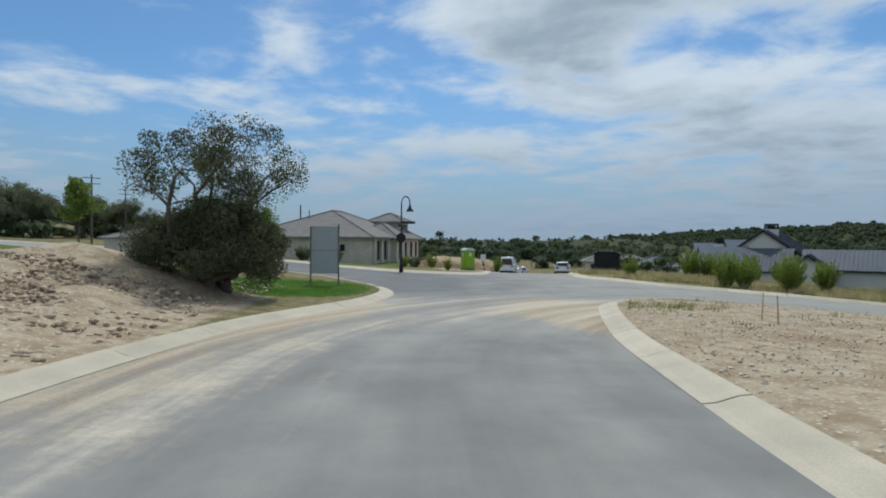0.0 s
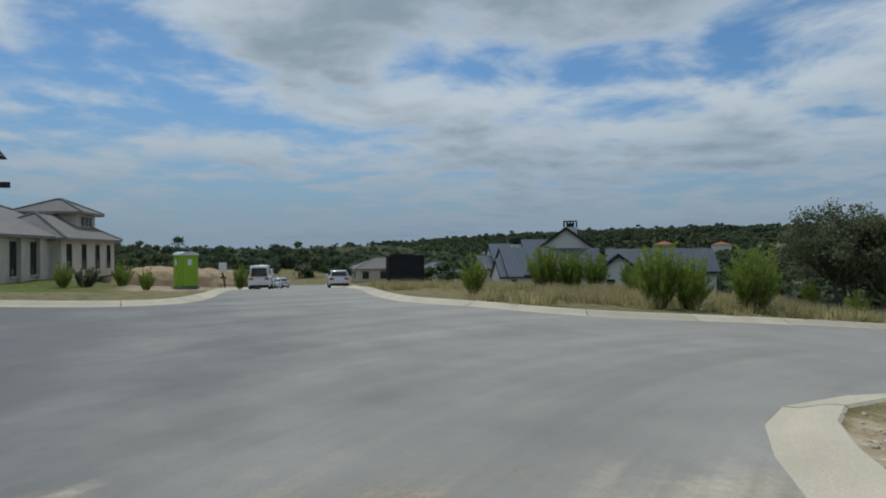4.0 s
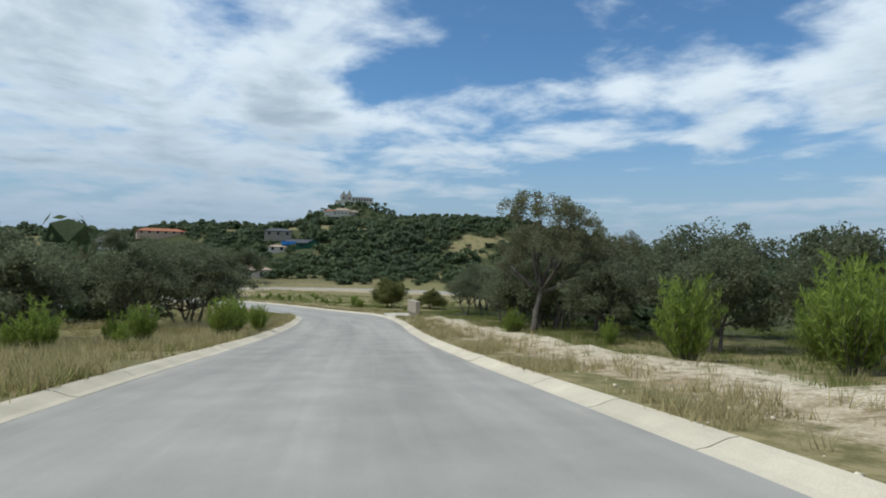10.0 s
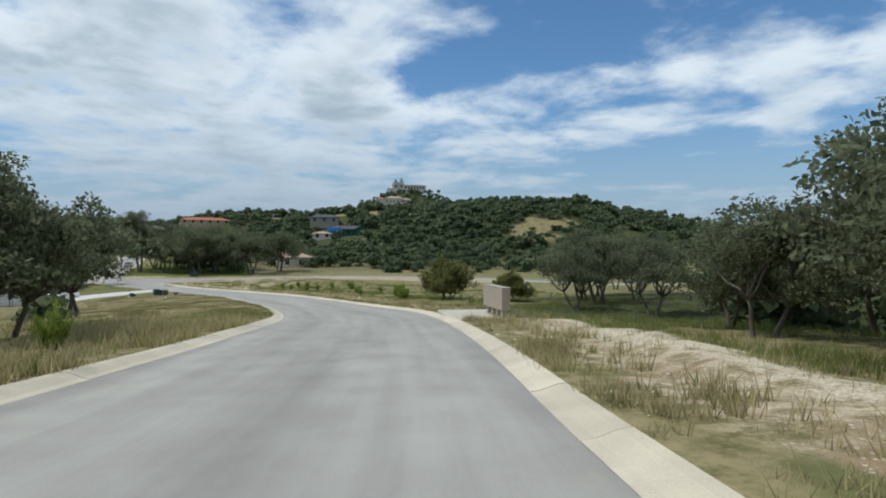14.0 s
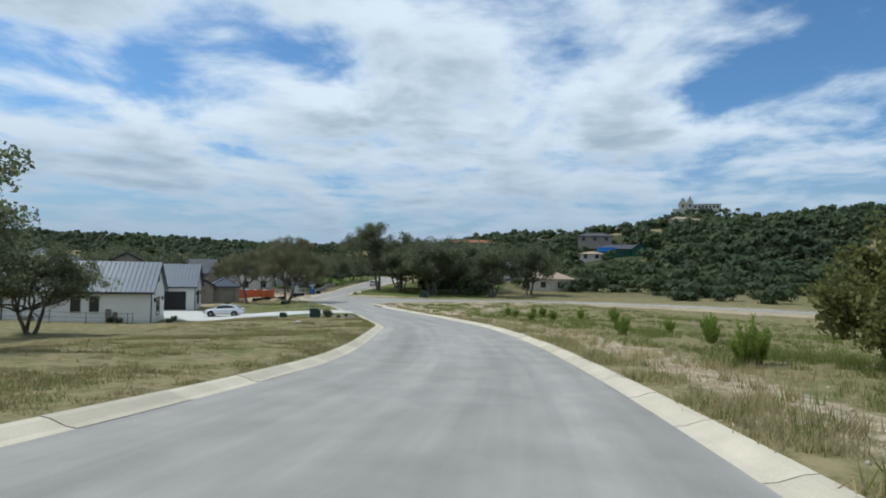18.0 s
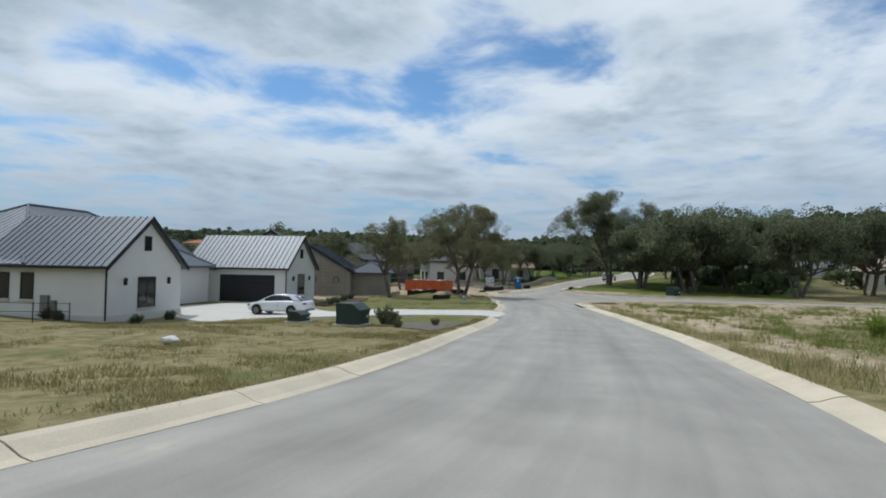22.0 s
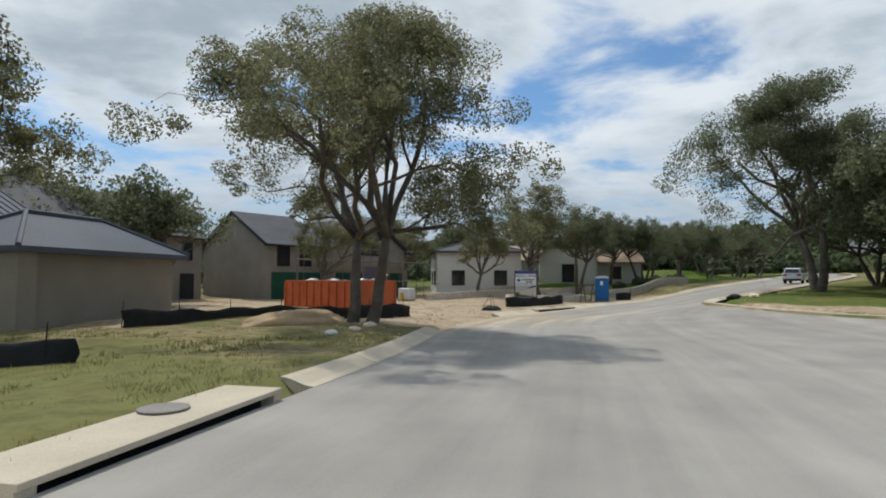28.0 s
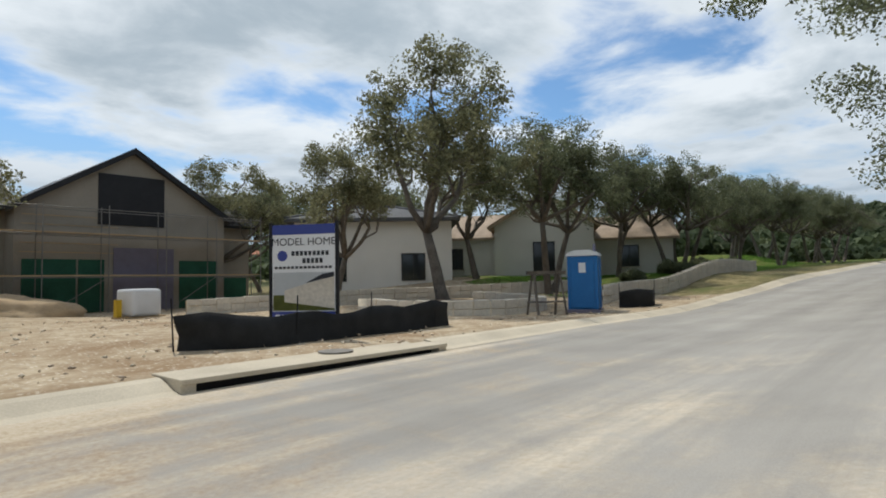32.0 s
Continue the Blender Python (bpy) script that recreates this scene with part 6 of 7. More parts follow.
gabled_villa()
simple_house("white_house_wing", 232.3, 83.6, -37, (9.4, 7), 4.5, M["stucco"], M["felt_roof"], "plain pale stucco house behind the oaks", ridge=1.1, z=-11.5)
simple_house("grove_house", 268, 8, 10, (20, 12), 3.2, M["limestone"], M["tan_roof"], "low stone house behind the oak grove", ridge=2.8)
def on_hill(x, y, up=1.5):
    return land_at(x, y) + up


simple_house("orange_roof_house", 419, 49, -80, (27, 9), 2.2, M["tan_roof"], M["red_roof"], "long hillside villa with an orange tile roof", ridge=1.7, z=on_hill(419, 49, 1.2))
simple_house("grey_roof_house", 414, 76, -80, (15, 10), 4, M["stucco"], M["tile_roof"], "hillside villa with a grey roof", z=on_hill(414, 76, 1.0))
simple_house("dark_hill_house", 368, -15, -95, (15, 8), 2.9, M["block"], M["felt_roof"], "dark unfinished house on the hillside", ridge=1.6, z=on_hill(368, -17, 1.0))
tarp = simple_house("tarp_house", 345, -24.5, -95, (20, 7), 2.9, M["green_sheet"], M["felt_roof"], "green-sheathed unfinished hillside house with blue roof wrap", ridge=1.9, z=on_hill(345, -24.5, 0.2))
gable_wing(tarp, 3.5, 9.5, -5.6, 3.0, 2.9, 5.0, M["green_sheet"], M["felt_roof"], seams=False, z0=-3)
part("roof_wrap", boxed(-10.4, -3.0, -4.3, -3.7, 1.6, 3.5, bevel=0.1), M["blue_tarp"], tarp, "bright blue house wrap")
simple_house("slope_house", 338, -11, -95, (9, 7), 2.6, M["limestone"], M["tan_roof"], "small pale house on the slope", ridge=1, z=on_hill(338, -9, 0.5))
upper = simple_house("upper_hill_house", 678, -123, -100, (20, 11), 5, M["limestone"], M["tan_roof"], "pale stone house with tan roofs below the hill top", z=on_hill(678, -123, 1.0))
hip_wing(upper, 8, 18, -8, 4, 3.6, 5.6, M["limestone"], M["tan_roof"], z0=-3)
hip_wing(upper, -20, -9, -7, 5, 3.6, 5.6, M["limestone"], M["red_roof"], z0=-3)
simple_house("pale_roof_house", 300, 24, -90, (16, 12), 3.4, M["limestone"], M["tan_roof"], "low pale-roofed house among the oaks at the foot of the hill", z=on_hill(300, 24, 0.6))
simple_house("north_villa", 330, 330, -140, (26, 14), 5, M["tan_roof"], M["red_roof"], "red-roofed villa on the far slope")
simple_house("north_villa", 352, 300, -140, (18, 12), 5, M["stucco"], M["red_roof"], "red-roofed villa on the far slope")
simple_house("street_house", 50, 148, -10, (16, 10), 3, M["limestone"], M["tile_roof"], "low stone house at the end of the side street")
simple_house("rear_house", 48.6, 118, -25, (9.5, 8), 2.8, M["stucco"], M["slate_roof"], "low dark-roofed house beyond the farmhouse", ridge=1.8, z=-5.8)
simple_house("valley_house", 70, 98, -30, (18, 10), 3, M["limestone"], M["felt_roof"], "dark-roofed house down the slope")
simple_house("roadside_villa", 300, 20, 0, (22, 12), 4, M["stucco"], M["light_roof"], "pale house with a light metal roof beyond the trees")


def hill_top_house():
    r = thing("hilltop_house", frame_at(752, -158, land_at(752, -158) - 1, -100), "pale stone house with twin peaked gables on the hill top", "house")
    W, R = M["limestone"], M["tan_roof"]
    hip_wing(r, -6, 21, -8, 8, 6.0, 7.4, W, M["tile_roof"], z0=-2)
    gable_wing(r, -20, -6.1, -6, 6, 5.5, 9.5, W, R, seams=False, z0=-2, along_y=False)
    for x, top in ((-16.5, 13.6), (-9.5, 14.6)):
        gable_wing(r, x - 3.1, x + 3.1, -9, 4, 8.2, top, W, R, seams=False, z0=-2, over=0.2)
        window(r, "x", x, 3.0, 6.0, 2.0, -9, -1, sill=False)
    part("terrace_wall", boxed(-27, 20, -14, -13.2, -4, 1.2), W, r)
    for i in range(7):
        window(r, "x", -4 + 3.6 * i, 1.6, 4.6, 1.8, -8, -1, sill=False)


hill_top_house()


# ---- street furniture and site things ----
def street_lamp():
    r = thing("street_lamp", frame_at(-1.6, 42.2, land_at(-1.6, 42.2) + 0.1, -15), "black gooseneck street lamp with street blades and an octagonal sign back", "street lamp")
    bm = bmesh.new()
    tube(bm, [(0, 0, -0.3), (0, 0, 0.5), (0, 0, 0.55), (0, 0, 1.0), (0, 0, 1.05), (0, 0, 4.9)], [0.17, 0.14, 0.11, 0.10, 0.065, 0.055], 10)
    part("pole", bm, M["black"], r, smooth=True)
    bm = bmesh.new()
    arc = [(0.32 - 0.32 * math.cos(a), 0, 4.9 + 0.55 * math.sin(a)) for a in np.linspace(0, math.pi, 12)]
    tube(bm, [(0, 0, 4.8)] + arc + [(0.64, 0, 4.75)], [0.04] * 14, 8)
    part("gooseneck", bm, M["black"], r, smooth=True)
    bm = bmesh.new()
    tube(bm, [(0.64, 0, 4.88), (0.64, 0, 4.72), (0.64, 0, 4.58), (0.64, 0, 4.39), (0.64, 0, 4.34)], [0.05, 0.09, 0.13, 0.26, 0.31], 16)
    part("shade", bm, M["black"], r, "black bell shade", smooth=True)
    part("street_blade", boxed(0.08, 1.05, -0.02, 0.02, 3.45, 3.63, bevel=0.01), M["black"], r, "dark street name blade")
    part("street_blade", boxed(0.05, 0.09, -1.0, -0.02, 3.2, 3.38, bevel=0.01), M["black"], r)
    bm = bmesh.new()
    octo = [(0.38 * math.cos(k * math.pi / 4 + math.pi / 8), 2.41 + 0.38 * math.sin(k * math.pi / 4 + math.pi / 8)) for k in range(8)]
    prism(bm, octo, -0.1, -0.08, "y")
    part("sign_back", bm, M["black"], r, "black back of an octagonal sign")


def sign_board():
    r = thing("sign_board", frame_at(-4.75, 27.9, land_at(-4.75, 27.9) + 0.15, 10), "large blank grey builder's sign board on two posts", "sign")
    for x in (-0.66, 0.66):
        part("post", boxed(x - 0.04, x + 0.04, -0.045, 0.045, -0.4, 2.98 if x > 0 else 2.86), M["post"], r)
    part("panel", boxed(-0.615, 0.615, -0.02, 0.02, 0.62, 1.70), M["sign_grey"], r)
    part("panel", boxed(-0.615, 0.615, -0.02, 0.02, 1.72, 2.84), M["sign_grey"], r)
    for z in (0.6, 1.68, 2.80):
        part("rail", boxed(-0.66, 0.66, 0.02, 0.06, z, z + 0.06), M["post"], r)


def stake(x, y, lean):
    r = thing("survey_stake", frame_at(x, y, land_at(x, y), lean), "thin wooden survey stake in the bare lot", "stake", "survey stakes")
    bm = bmesh.new()
    tube(bm, [(0, 0, -0.2), (0.05, 0, 0.95)], [0.022, 0.018], 4)
    part("stake", bm, M["timber"], r)


def toilet(m, body, label):
    r = thing("portable_toilet", m, label, "portable toilet")
    part("base", boxed(-0.58, 0.58, -0.6, 0.6, 0.0, 0.14, bevel=0.02), M["grey_plastic"], r)
    bm = boxed(-0.54, 0.54, -0.55, 0.55, 0.14, 2.05, bevel=0.05)
    part("cabin", bm, body, r)
    part("door", boxed(-0.40, 0.40, -0.60, -0.54, 0.2, 1.92, bevel=0.02), body, r)
    for i in range(4):
        part("rib", boxed(-0.47 + i * 0.29, -0.41 + i * 0.29, 0.54, 0.585, 0.2, 1.95, bevel=0.01), body, r)
    for s in (-1, 1):
        part("side_rib", boxed(min(s * .53, s * .58), max(s * .53, s * .58), -0.2, 0.2, 0.2, 1.95, bevel=0.01), body, r)
    bm = bmesh.new()
    prism(bm, [(-0.58, 2.05), (0.58, 2.05), (0.52, 2.16), (0.25, 2.26), (-0.25, 2.26), (-0.52, 2.16)], -0.6, 0.6, "y")
    part("roof", bm, M["white_plastic"], r, "white domed roof")
    part("notice", boxed(-0.12, 0.12, -0.615, -0.6, 1.45, 1.8), M["sign_white"], r, "white notice")
    part("notice", boxed(-0.585, -0.575, -0.15, 0.15, 1.45, 1.8), M["sign_white"], r)
    bm = bmesh.new()
    tube(bm, [(0.35, 0.3, 2.1), (0.35, 0.3, 2.5)], [0.05, 0.05], 8)
    part("vent_pipe", bm, M["grey_plastic"], r)
    return r


def skip(m, length, width, height, body, label, load=False):
    r = thing("roll_off_container", m, label, "skip")
    part("floor", boxed(-length / 2, length / 2, -width / 2, width / 2, 0.15, 0.28), body, r)
    for s in (-1, 1):
        y = s * width / 2
        part("side_wall", boxed(-length / 2, length / 2, min(y, y - s * .06), max(y, y - s * .06), 0.28, height), body, r)
        part("top_rail", boxed(-length / 2 - .03, length / 2 + .03, min(y - s * .1, y + s * .05), max(y - s * .1, y + s * .05), height - 0.06, height + 0.06, bevel=0.015), body, r)
        n = int(length / 0.62)
        for i in range(n + 1):
            x = -length / 2 + length * i / n
            part("stiffener", boxed(x - 0.05, x + 0.05, min(y, y + s * .09), max(y, y + s * .09), 0.2, height - 0.06), body, r)
        x = s * length / 2
        part("end_wall", boxed(min(x, x - s * .06), max(x, x - s * .06), -width / 2, width / 2, 0.28, height), body, r)
        part("end_rail", boxed(min(x - s * .06, x + s * .05), max(x - s * .06, x + s * .05), -width / 2, width / 2, height - 0.06, height + 0.06), body, r)
        part("skid", boxed(-length / 2, length / 2, s * 0.45 - 0.06, s * 0.45 + 0.06, 0, 0.16), body, r)
        bm = bmesh.new()
        for yy in (-width * .38, width * .38):
            tube(bm, [(x - s * .3, yy - .08, 0.12), (x - s * .3, yy + .08, 0.12)], [0.12, 0.12], 10)
        part("wheel", bm, M["black_steel"], r)
    if load:
        for i in range(7):
            rng = random.Random(i)
            x, y = -length / 2 + 0.5 + i * (length - 1) / 6, rng.uniform(-.5, .5)
            bm = bmesh.new()
            bmesh.ops.create_icosphere(bm, subdivisions=2, radius=rng.uniform(0.2, 0.38))
            for v in bm.verts:
                v.co = Vector((v.co.x * 1.2, v.co.y, v.co.z * 0.6)) * (1 + 0.25 * noise.noise(v.co * 2 + Vector((i * 5, 0, 0)))) + Vector((x + rng.uniform(-.2, .2), y, height - 0.04))
            part("rubbish_bag", bm, M["white_plastic"] if i % 2 else M["grey_plastic"], r, smooth=True)
        bm = bmesh.new()
        tube(bm, [(length / 2 - 1.6, -0.2, height - 0.2), (length / 2 + 0.3, 0.4, height + 0.35)], [0.06, 0.06], 4)
        part("timber_offcut", bm, M["timber"], r)
    return r


def sedan(m, label):
    """A fastback saloon lofted from cross-sections, with a dark glass cabin under a white roof."""
    r = thing("sedan", m, label, "car")
    def loft(rings):
        bm = bmesh.new()
        rows = [[bm.verts.new(p) for p in ring] for ring in rings]
        k = len(rows[0])
        for a, b in zip(rows, rows[1:]):
            for i in range(k):
                bm.faces.new((a[i], a[(i + 1) % k], b[(i + 1) % k], b[i]))
        bm.faces.new(rows[0][::-1]); bm.faces.new(rows[-1])
        bmesh.ops.recalc_face_normals(bm, faces=bm.faces)
        return bm
    def at(x, table):
        return float(np.interp(x, [p[0] for p in table], [p[1] for p in table]))
    belt = [(-2.33, 0.92), (-2.2, 1.04), (-1.7, 1.07), (0, 1.0), (1.2, 0.96), (1.9, 0.84), (2.2, 0.72), (2.33, 0.6)]
    wide = [(-2.33, 0.72), (-2.1, 0.85), (-1.2, 0.9), (1.2, 0.9), (1.9, 0.84), (2.2, 0.72), (2.33, 0.58)]
    low = [(-2.33, 0.42), (-2.0, 0.27), (1.9, 0.25), (2.33, 0.34)]
    rings = []
    for x in (-2.33, -2.26, -2.1, -1.85, -1.5, -1.0, -0.4, 0.3, 0.9, 1.3, 1.7, 2.0, 2.2, 2.33):
        w, zb, zl = at(x, wide), at(x, belt), at(x, low)
        half = [(w * 0.9, zl), (w, zl + 0.16), (w * 1.01, (zl + zb) / 2), (w * 0.97, zb - 0.08), (w * 0.86, zb)]
        rings.append([(x, y, z) for y, z in half] + [(x, -y, z) for y, z in half[::-1]])
    part("body", loft(rings), M["car_white"], r, smooth=True)
    top = [(-2.1, 1.05), (-1.7, 1.18), (-0.95, 1.40), (-0.3, 1.46), (0.3, 1.42), (0.75, 1.24), (1.3, 0.95)]
    rings = []
    for x in (-2.08, -1.7, -1.3, -0.95, -0.6, -0.3, 0.0, 0.3, 0.55, 0.8, 1.05, 1.28):
        zt, zb = at(x, top), at(x, belt) - 0.03
        u = max(0.05, (zt - zb) / 0.45)
        half = [(0.78, zb), (0.78 - 0.12 * u, (zt + zb) / 2), (0.74 - 0.18 * u, zt - 0.03), (0.45, zt)]
        rings.append([(x, y, z) for y, z in half] + [(x, -y, z) for y, z in half[::-1]])
    part("cabin_glass", loft(rings), M["glass"], r, "dark tinted cabin glass", smooth=True)
    rings = []
    for x in (-1.15, -0.9, -0.5, -0.1, 0.25, 0.42):
        zt = at(x, top)
        rings.append([(x, 0.60, zt - 0.07), (x, 0.56, zt + 0.005), (x, 0.3, zt + 0.028), (x, -0.3, zt + 0.028), (x, -0.56, zt + 0.005), (x, -0.60, zt - 0.07)])
    part("roof", loft(rings), M["car_white"], r, smooth=True)
    for s in (-1, 1):
        part("windscreen_pillar", tube(bmesh.new(), [(1.3, s * 0.74, 0.94), (0.8, s * 0.66, 1.2), (0.36, s * 0.58, 1.38)], [0.035, 0.032, 0.03], 6), M["car_white"], r)
        part("rear_pillar", loft([[(x, s * y0, z0), (x - 0.5, s * y0, z0), (x - 0.5, s * (y0 + 0.02), z0 + 0.02), (x, s * (y0 + 0.02), z0 + 0.02)] for x, y0, z0 in ((-1.45, 0.79, 1.06), (-1.2, 0.70, 1.2), (-0.95, 0.61, 1.35))]), M["car_white"], r)
        part("tail_light", boxed(-2.335, -2.15, min(s * 0.48, s * 0.80), max(s * 0.48, s * 0.80), 0.80, 0.93, bevel=0.03), M["red_lens"], r, "red tail light")
        part("headlight", boxed(2.08, 2.28, min(s * 0.42, s * 0.74), max(s * 0.42, s * 0.74), 0.6, 0.7, bevel=0.02), M["glass"], r)
        part("door_mirror", boxed(0.75, 0.98, min(s * 0.88, s * 1.04), max(s * 0.88, s * 1.04), 0.98, 1.1, bevel=0.035), M["car_white"], r)
        part("door_seam", boxed(-0.32, -0.31, min(s * 0.895, s * 0.915), max(s * 0.895, s * 0.915), 0.4, 0.95), M["black"], r)
        for x in (1.42, -1.33):
            y = s * 0.82
            arch = part("wheel_arch", tube(bmesh.new(), [(x, s * 0.7, 0.36), (x, s * 0.918, 0.36)], [0.40, 0.40], 20), M["black"], r)
            wheel = part("wheel", tube(bmesh.new(), [(x, y - s * .1, 0.33), (x, y - s * .08, 0.33), (x, y + s * .1, 0.33), (x, y + s * .115, 0.33)], [0.28, 0.33, 0.33, 0.28], 20), M["rubber"], r)
            part("rim", tube(bmesh.new(), [(x, y + s * .1, 0.33), (x, y + s * .122, 0.33)], [0.23, 0.2], 12), M["post"], wheel, "dark alloy rim")
    part("number_plate", boxed(-2.36, -2.34, -0.16, 0.16, 0.62, 0.74), M["sign_white"], r)
    part("bumper", boxed(-2.37, -2.2, -0.66, 0.66, 0.36, 0.46, bevel=0.03), M["black"], r)
    return r


def car(m, kind, label):
    """A car built from side outlines: body, cabin glass, wheels, lights."""
    if kind == "sedan":
        return sedan(m, label)
    r = thing({"suv": "sport_utility_car", "van": "panel_van"}[kind], m, label, "car")
    if kind == "suv":
        L, Wd, body = 4.8, 1.92, [(-2.38, 0.40), (2.36, 0.40), (2.38, 0.8), (2.25, 1.0), (1.25, 1.12), (-2.3, 1.18), (-2.40, 0.8)]
        cab = [(1.2, 1.10), (0.5, 1.66), (-1.7, 1.74), (-2.12, 1.66), (-2.34, 1.17)]
        wx, wr = (1.5, -1.42), 0.37
    else:
        L, Wd, body = 5.5, 2.0, [(-2.75, 0.40), (2.7, 0.40), (2.75, 0.85), (2.55, 1.12), (1.85, 1.25), (1.8, 1.3), (-2.72, 1.3), (-2.75, 0.7)]
        cab = [(1.8, 1.28), (0.95, 2.2), (0.6, 2.36), (-2.6, 2.40), (-2.74, 2.25), (-2.74, 1.28)]
        wx, wr = (1.75, -1.75), 0.35
    h = Wd / 2
    bm = bmesh.new()
    prism(bm, body, -h, h, "y")
    bmesh.ops.bevel(bm, geom=[e for e in bm.edges], offset=0.07, segments=2, affect="EDGES", profile=0.6)
    part("body", bm, M["car_white"], r, smooth=True)
    bm = bmesh.new()
    prism(bm, cab, -h + 0.14, h - 0.14, "y")
    for v in bm.verts:
        if v.co.z > cab[0][1] + 0.15:
            v.co.y *= 0.86 if kind != "van" else 0.95
    bmesh.ops.bevel(bm, geom=[e for e in bm.edges], offset=0.05, segments=2, affect="EDGES", profile=0.6)
    part("cabin", bm, M["car_white"], r, smooth=True)
    zt = max(p[1] for p in cab)
    zb = cab[0][1]
    if kind != "van":
        x_f, x_r = cab[0][0], cab[-1][0]
        for s in (-1, 1):
            for a, b in (((x_f - 0.62, x_f - 1.46)), ((x_f - 1.53, x_r + 0.42))):
                bm = bmesh.new()
                yo = s * (h - 0.155)
                v = [bm.verts.new(p) for p in ((a, yo + s * 0.035, zb + 0.08), (b, yo + s * 0.035, zb + 0.10), (b + 0.1, yo - s * 0.05, zt - 0.12), (a - 0.1, yo - s * 0.05, zt - 0.12))]
                bm.faces.new(v)
                g = bmesh.ops.extrude_face_region(bm, geom=bm.faces[:])
                for q in g["geom"]:
                    if isinstance(q, bmesh.types.BMVert):
                        q.co.y += s * 0.02
                part("side_window", bm, M["glass"], r)
    def pane(name, p, q, w0, w1, lift):
        bm = bmesh.new()
        a, b = Vector((p[0], 0, p[1])), Vector((q[0], 0, q[1]))
        n = Vector((-(q[1] - p[1]), 0, q[0] - p[0])).normalized() * lift
        vs = [bm.verts.new(c) for c in (a.lerp(b, .08) + n + Vector((0, -w0, 0)), a.lerp(b, .08) + n + Vector((0, w0, 0)), a.lerp(b, .9) + n + Vector((0, w1, 0)), a.lerp(b, .9) + n + Vector((0, -w1, 0)))]
        bm.faces.new(vs)
        g = bmesh.ops.extrude_face_region(bm, geom=bm.faces[:])
        for v in g["geom"]:
            if isinstance(v, bmesh.types.BMVert):
                v.co += n * 0.5
        part(name, bm, M["glass"], r)
    pane("windscreen", cab[0], cab[1], h - 0.22, h - 0.34, -0.03)
    pane("rear_window", cab[-1], cab[-2], h - 0.24, h - 0.34, 0.03)
    for x in wx:
        for s in (-1, 1):
            bm = bmesh.new()
            y = s * (h - 0.11)
            tube(bm, [(x, y - s * .12, wr), (x, y - s * .1, wr), (x, y + s * .1, wr), (x, y + s * .115, wr)], [wr * .85, wr, wr, wr * .86], 20)
            w = part("wheel", bm, M["rubber"], r, smooth=False)
            bm = bmesh.new()
            tube(bm, [(x, y + s * .09, wr), (x, y + s * .122, wr)], [wr * .66, wr * .60], 14)
            part("rim", bm, M["post"], w, "dark alloy rim")
    for s in (-1, 1):
        y = s * (h - 0.28)
        part("tail_light", boxed(-L / 2 - 0.02, -L / 2 + 0.08, y - 0.2, y + 0.2, zb - 0.22, zb - 0.05, bevel=0.015), M["red_lens"], r, "red tail light")
        part("headlight", boxed(L / 2 - 0.12, L / 2 + 0.005, y - 0.2, y + 0.2, zb - 0.32, zb - 0.2, bevel=0.015), M["glass"], r)
        bm = bmesh.new()
        bmesh.ops.create_icosphere(bm, subdivisions=2, radius=0.11)
        bmesh.ops.translate(bm, verts=bm.verts, vec=(cab[0][0] - 0.55, s * (h + 0.06), zb + 0.12))
        part("door_mirror", bm, M["car_white"], r, smooth=True)
    part("bumper", boxed(-L / 2 - 0.03, -L / 2 + 0.1, -h + 0.1, h - 0.1, 0.32, 0.55, bevel=0.03), M["black"], r)
    part("number_plate", boxed(-L / 2 - 0.04, -L / 2 - 0.02, -0.16, 0.16, 0.7, 0.8), M["sign_white"], r)
    return r


def mailboxes():
    """Four pedestal mailbox cabinets side by side on a concrete pad."""
    x, y = 82.75, 4.25
    z = land_at(x, y) + 0.10
    slab = thing("mailbox_pad", frame_at(x + 1.0, y + 0.7, z - 0.02, -8), "pale concrete pad of three bays beside the kerb", "slab")
    for i in range(3):
        part("bay", boxed(-2.4 + i * 1.9, -0.52 + i * 1.9, -1.0, 2.2, -0.35, 0.0, bevel=0.012), M["pad"], slab)
    for i in range(4):
        r = thing("mailbox_cabinet", frame_at(x, y, z, -3) @ Matrix.Translation((i * 0.80, 0, 0)) @ Matrix.Scale(1.06, 4), "sand-coloured pedestal mailbox cabinet with many small doors", "mailbox", "mailbox row")
        part("pedestal", boxed(-0.12, 0.12, -0.1, 0.12, 0, 0.42), M["tan_box"], r)
        part("foot", boxed(-0.2, 0.2, -0.18, 0.2, 0, 0.03), M["tan_box"], r)
        part("cabinet", boxed(-0.37, 0.37, -0.22, 0.24, 0.40, 1.54, bevel=0.012), M["tan_box"], r)
        part("hood", boxed(-0.385, 0.385, -0.26, 0.27, 1.54, 1.58, bevel=0.01), M["tan_box"], r)
        for c in range(2):
            for k in range(7):
                zz = 0.47 + k * 0.148
                if k == 5 and c == 1:
                    part("mail_slot", boxed(0.0, 0.34, 0.24, 0.285, zz + 0.02, zz + 0.05, bevel=0.006), M["tan_box"], r)
                    continue
                d = part("small_door", boxed(-0.35 + c * 0.355, -0.012 + c * 0.355, 0.235, 0.252, zz, zz + 0.135, bevel=0.006), M["tan_box"], r)
                part("lock", boxed(-0.05 + c * 0.355, -0.035 + c * 0.355, 0.252, 0.258, zz + 0.05, zz + 0.07), M["post"], d)


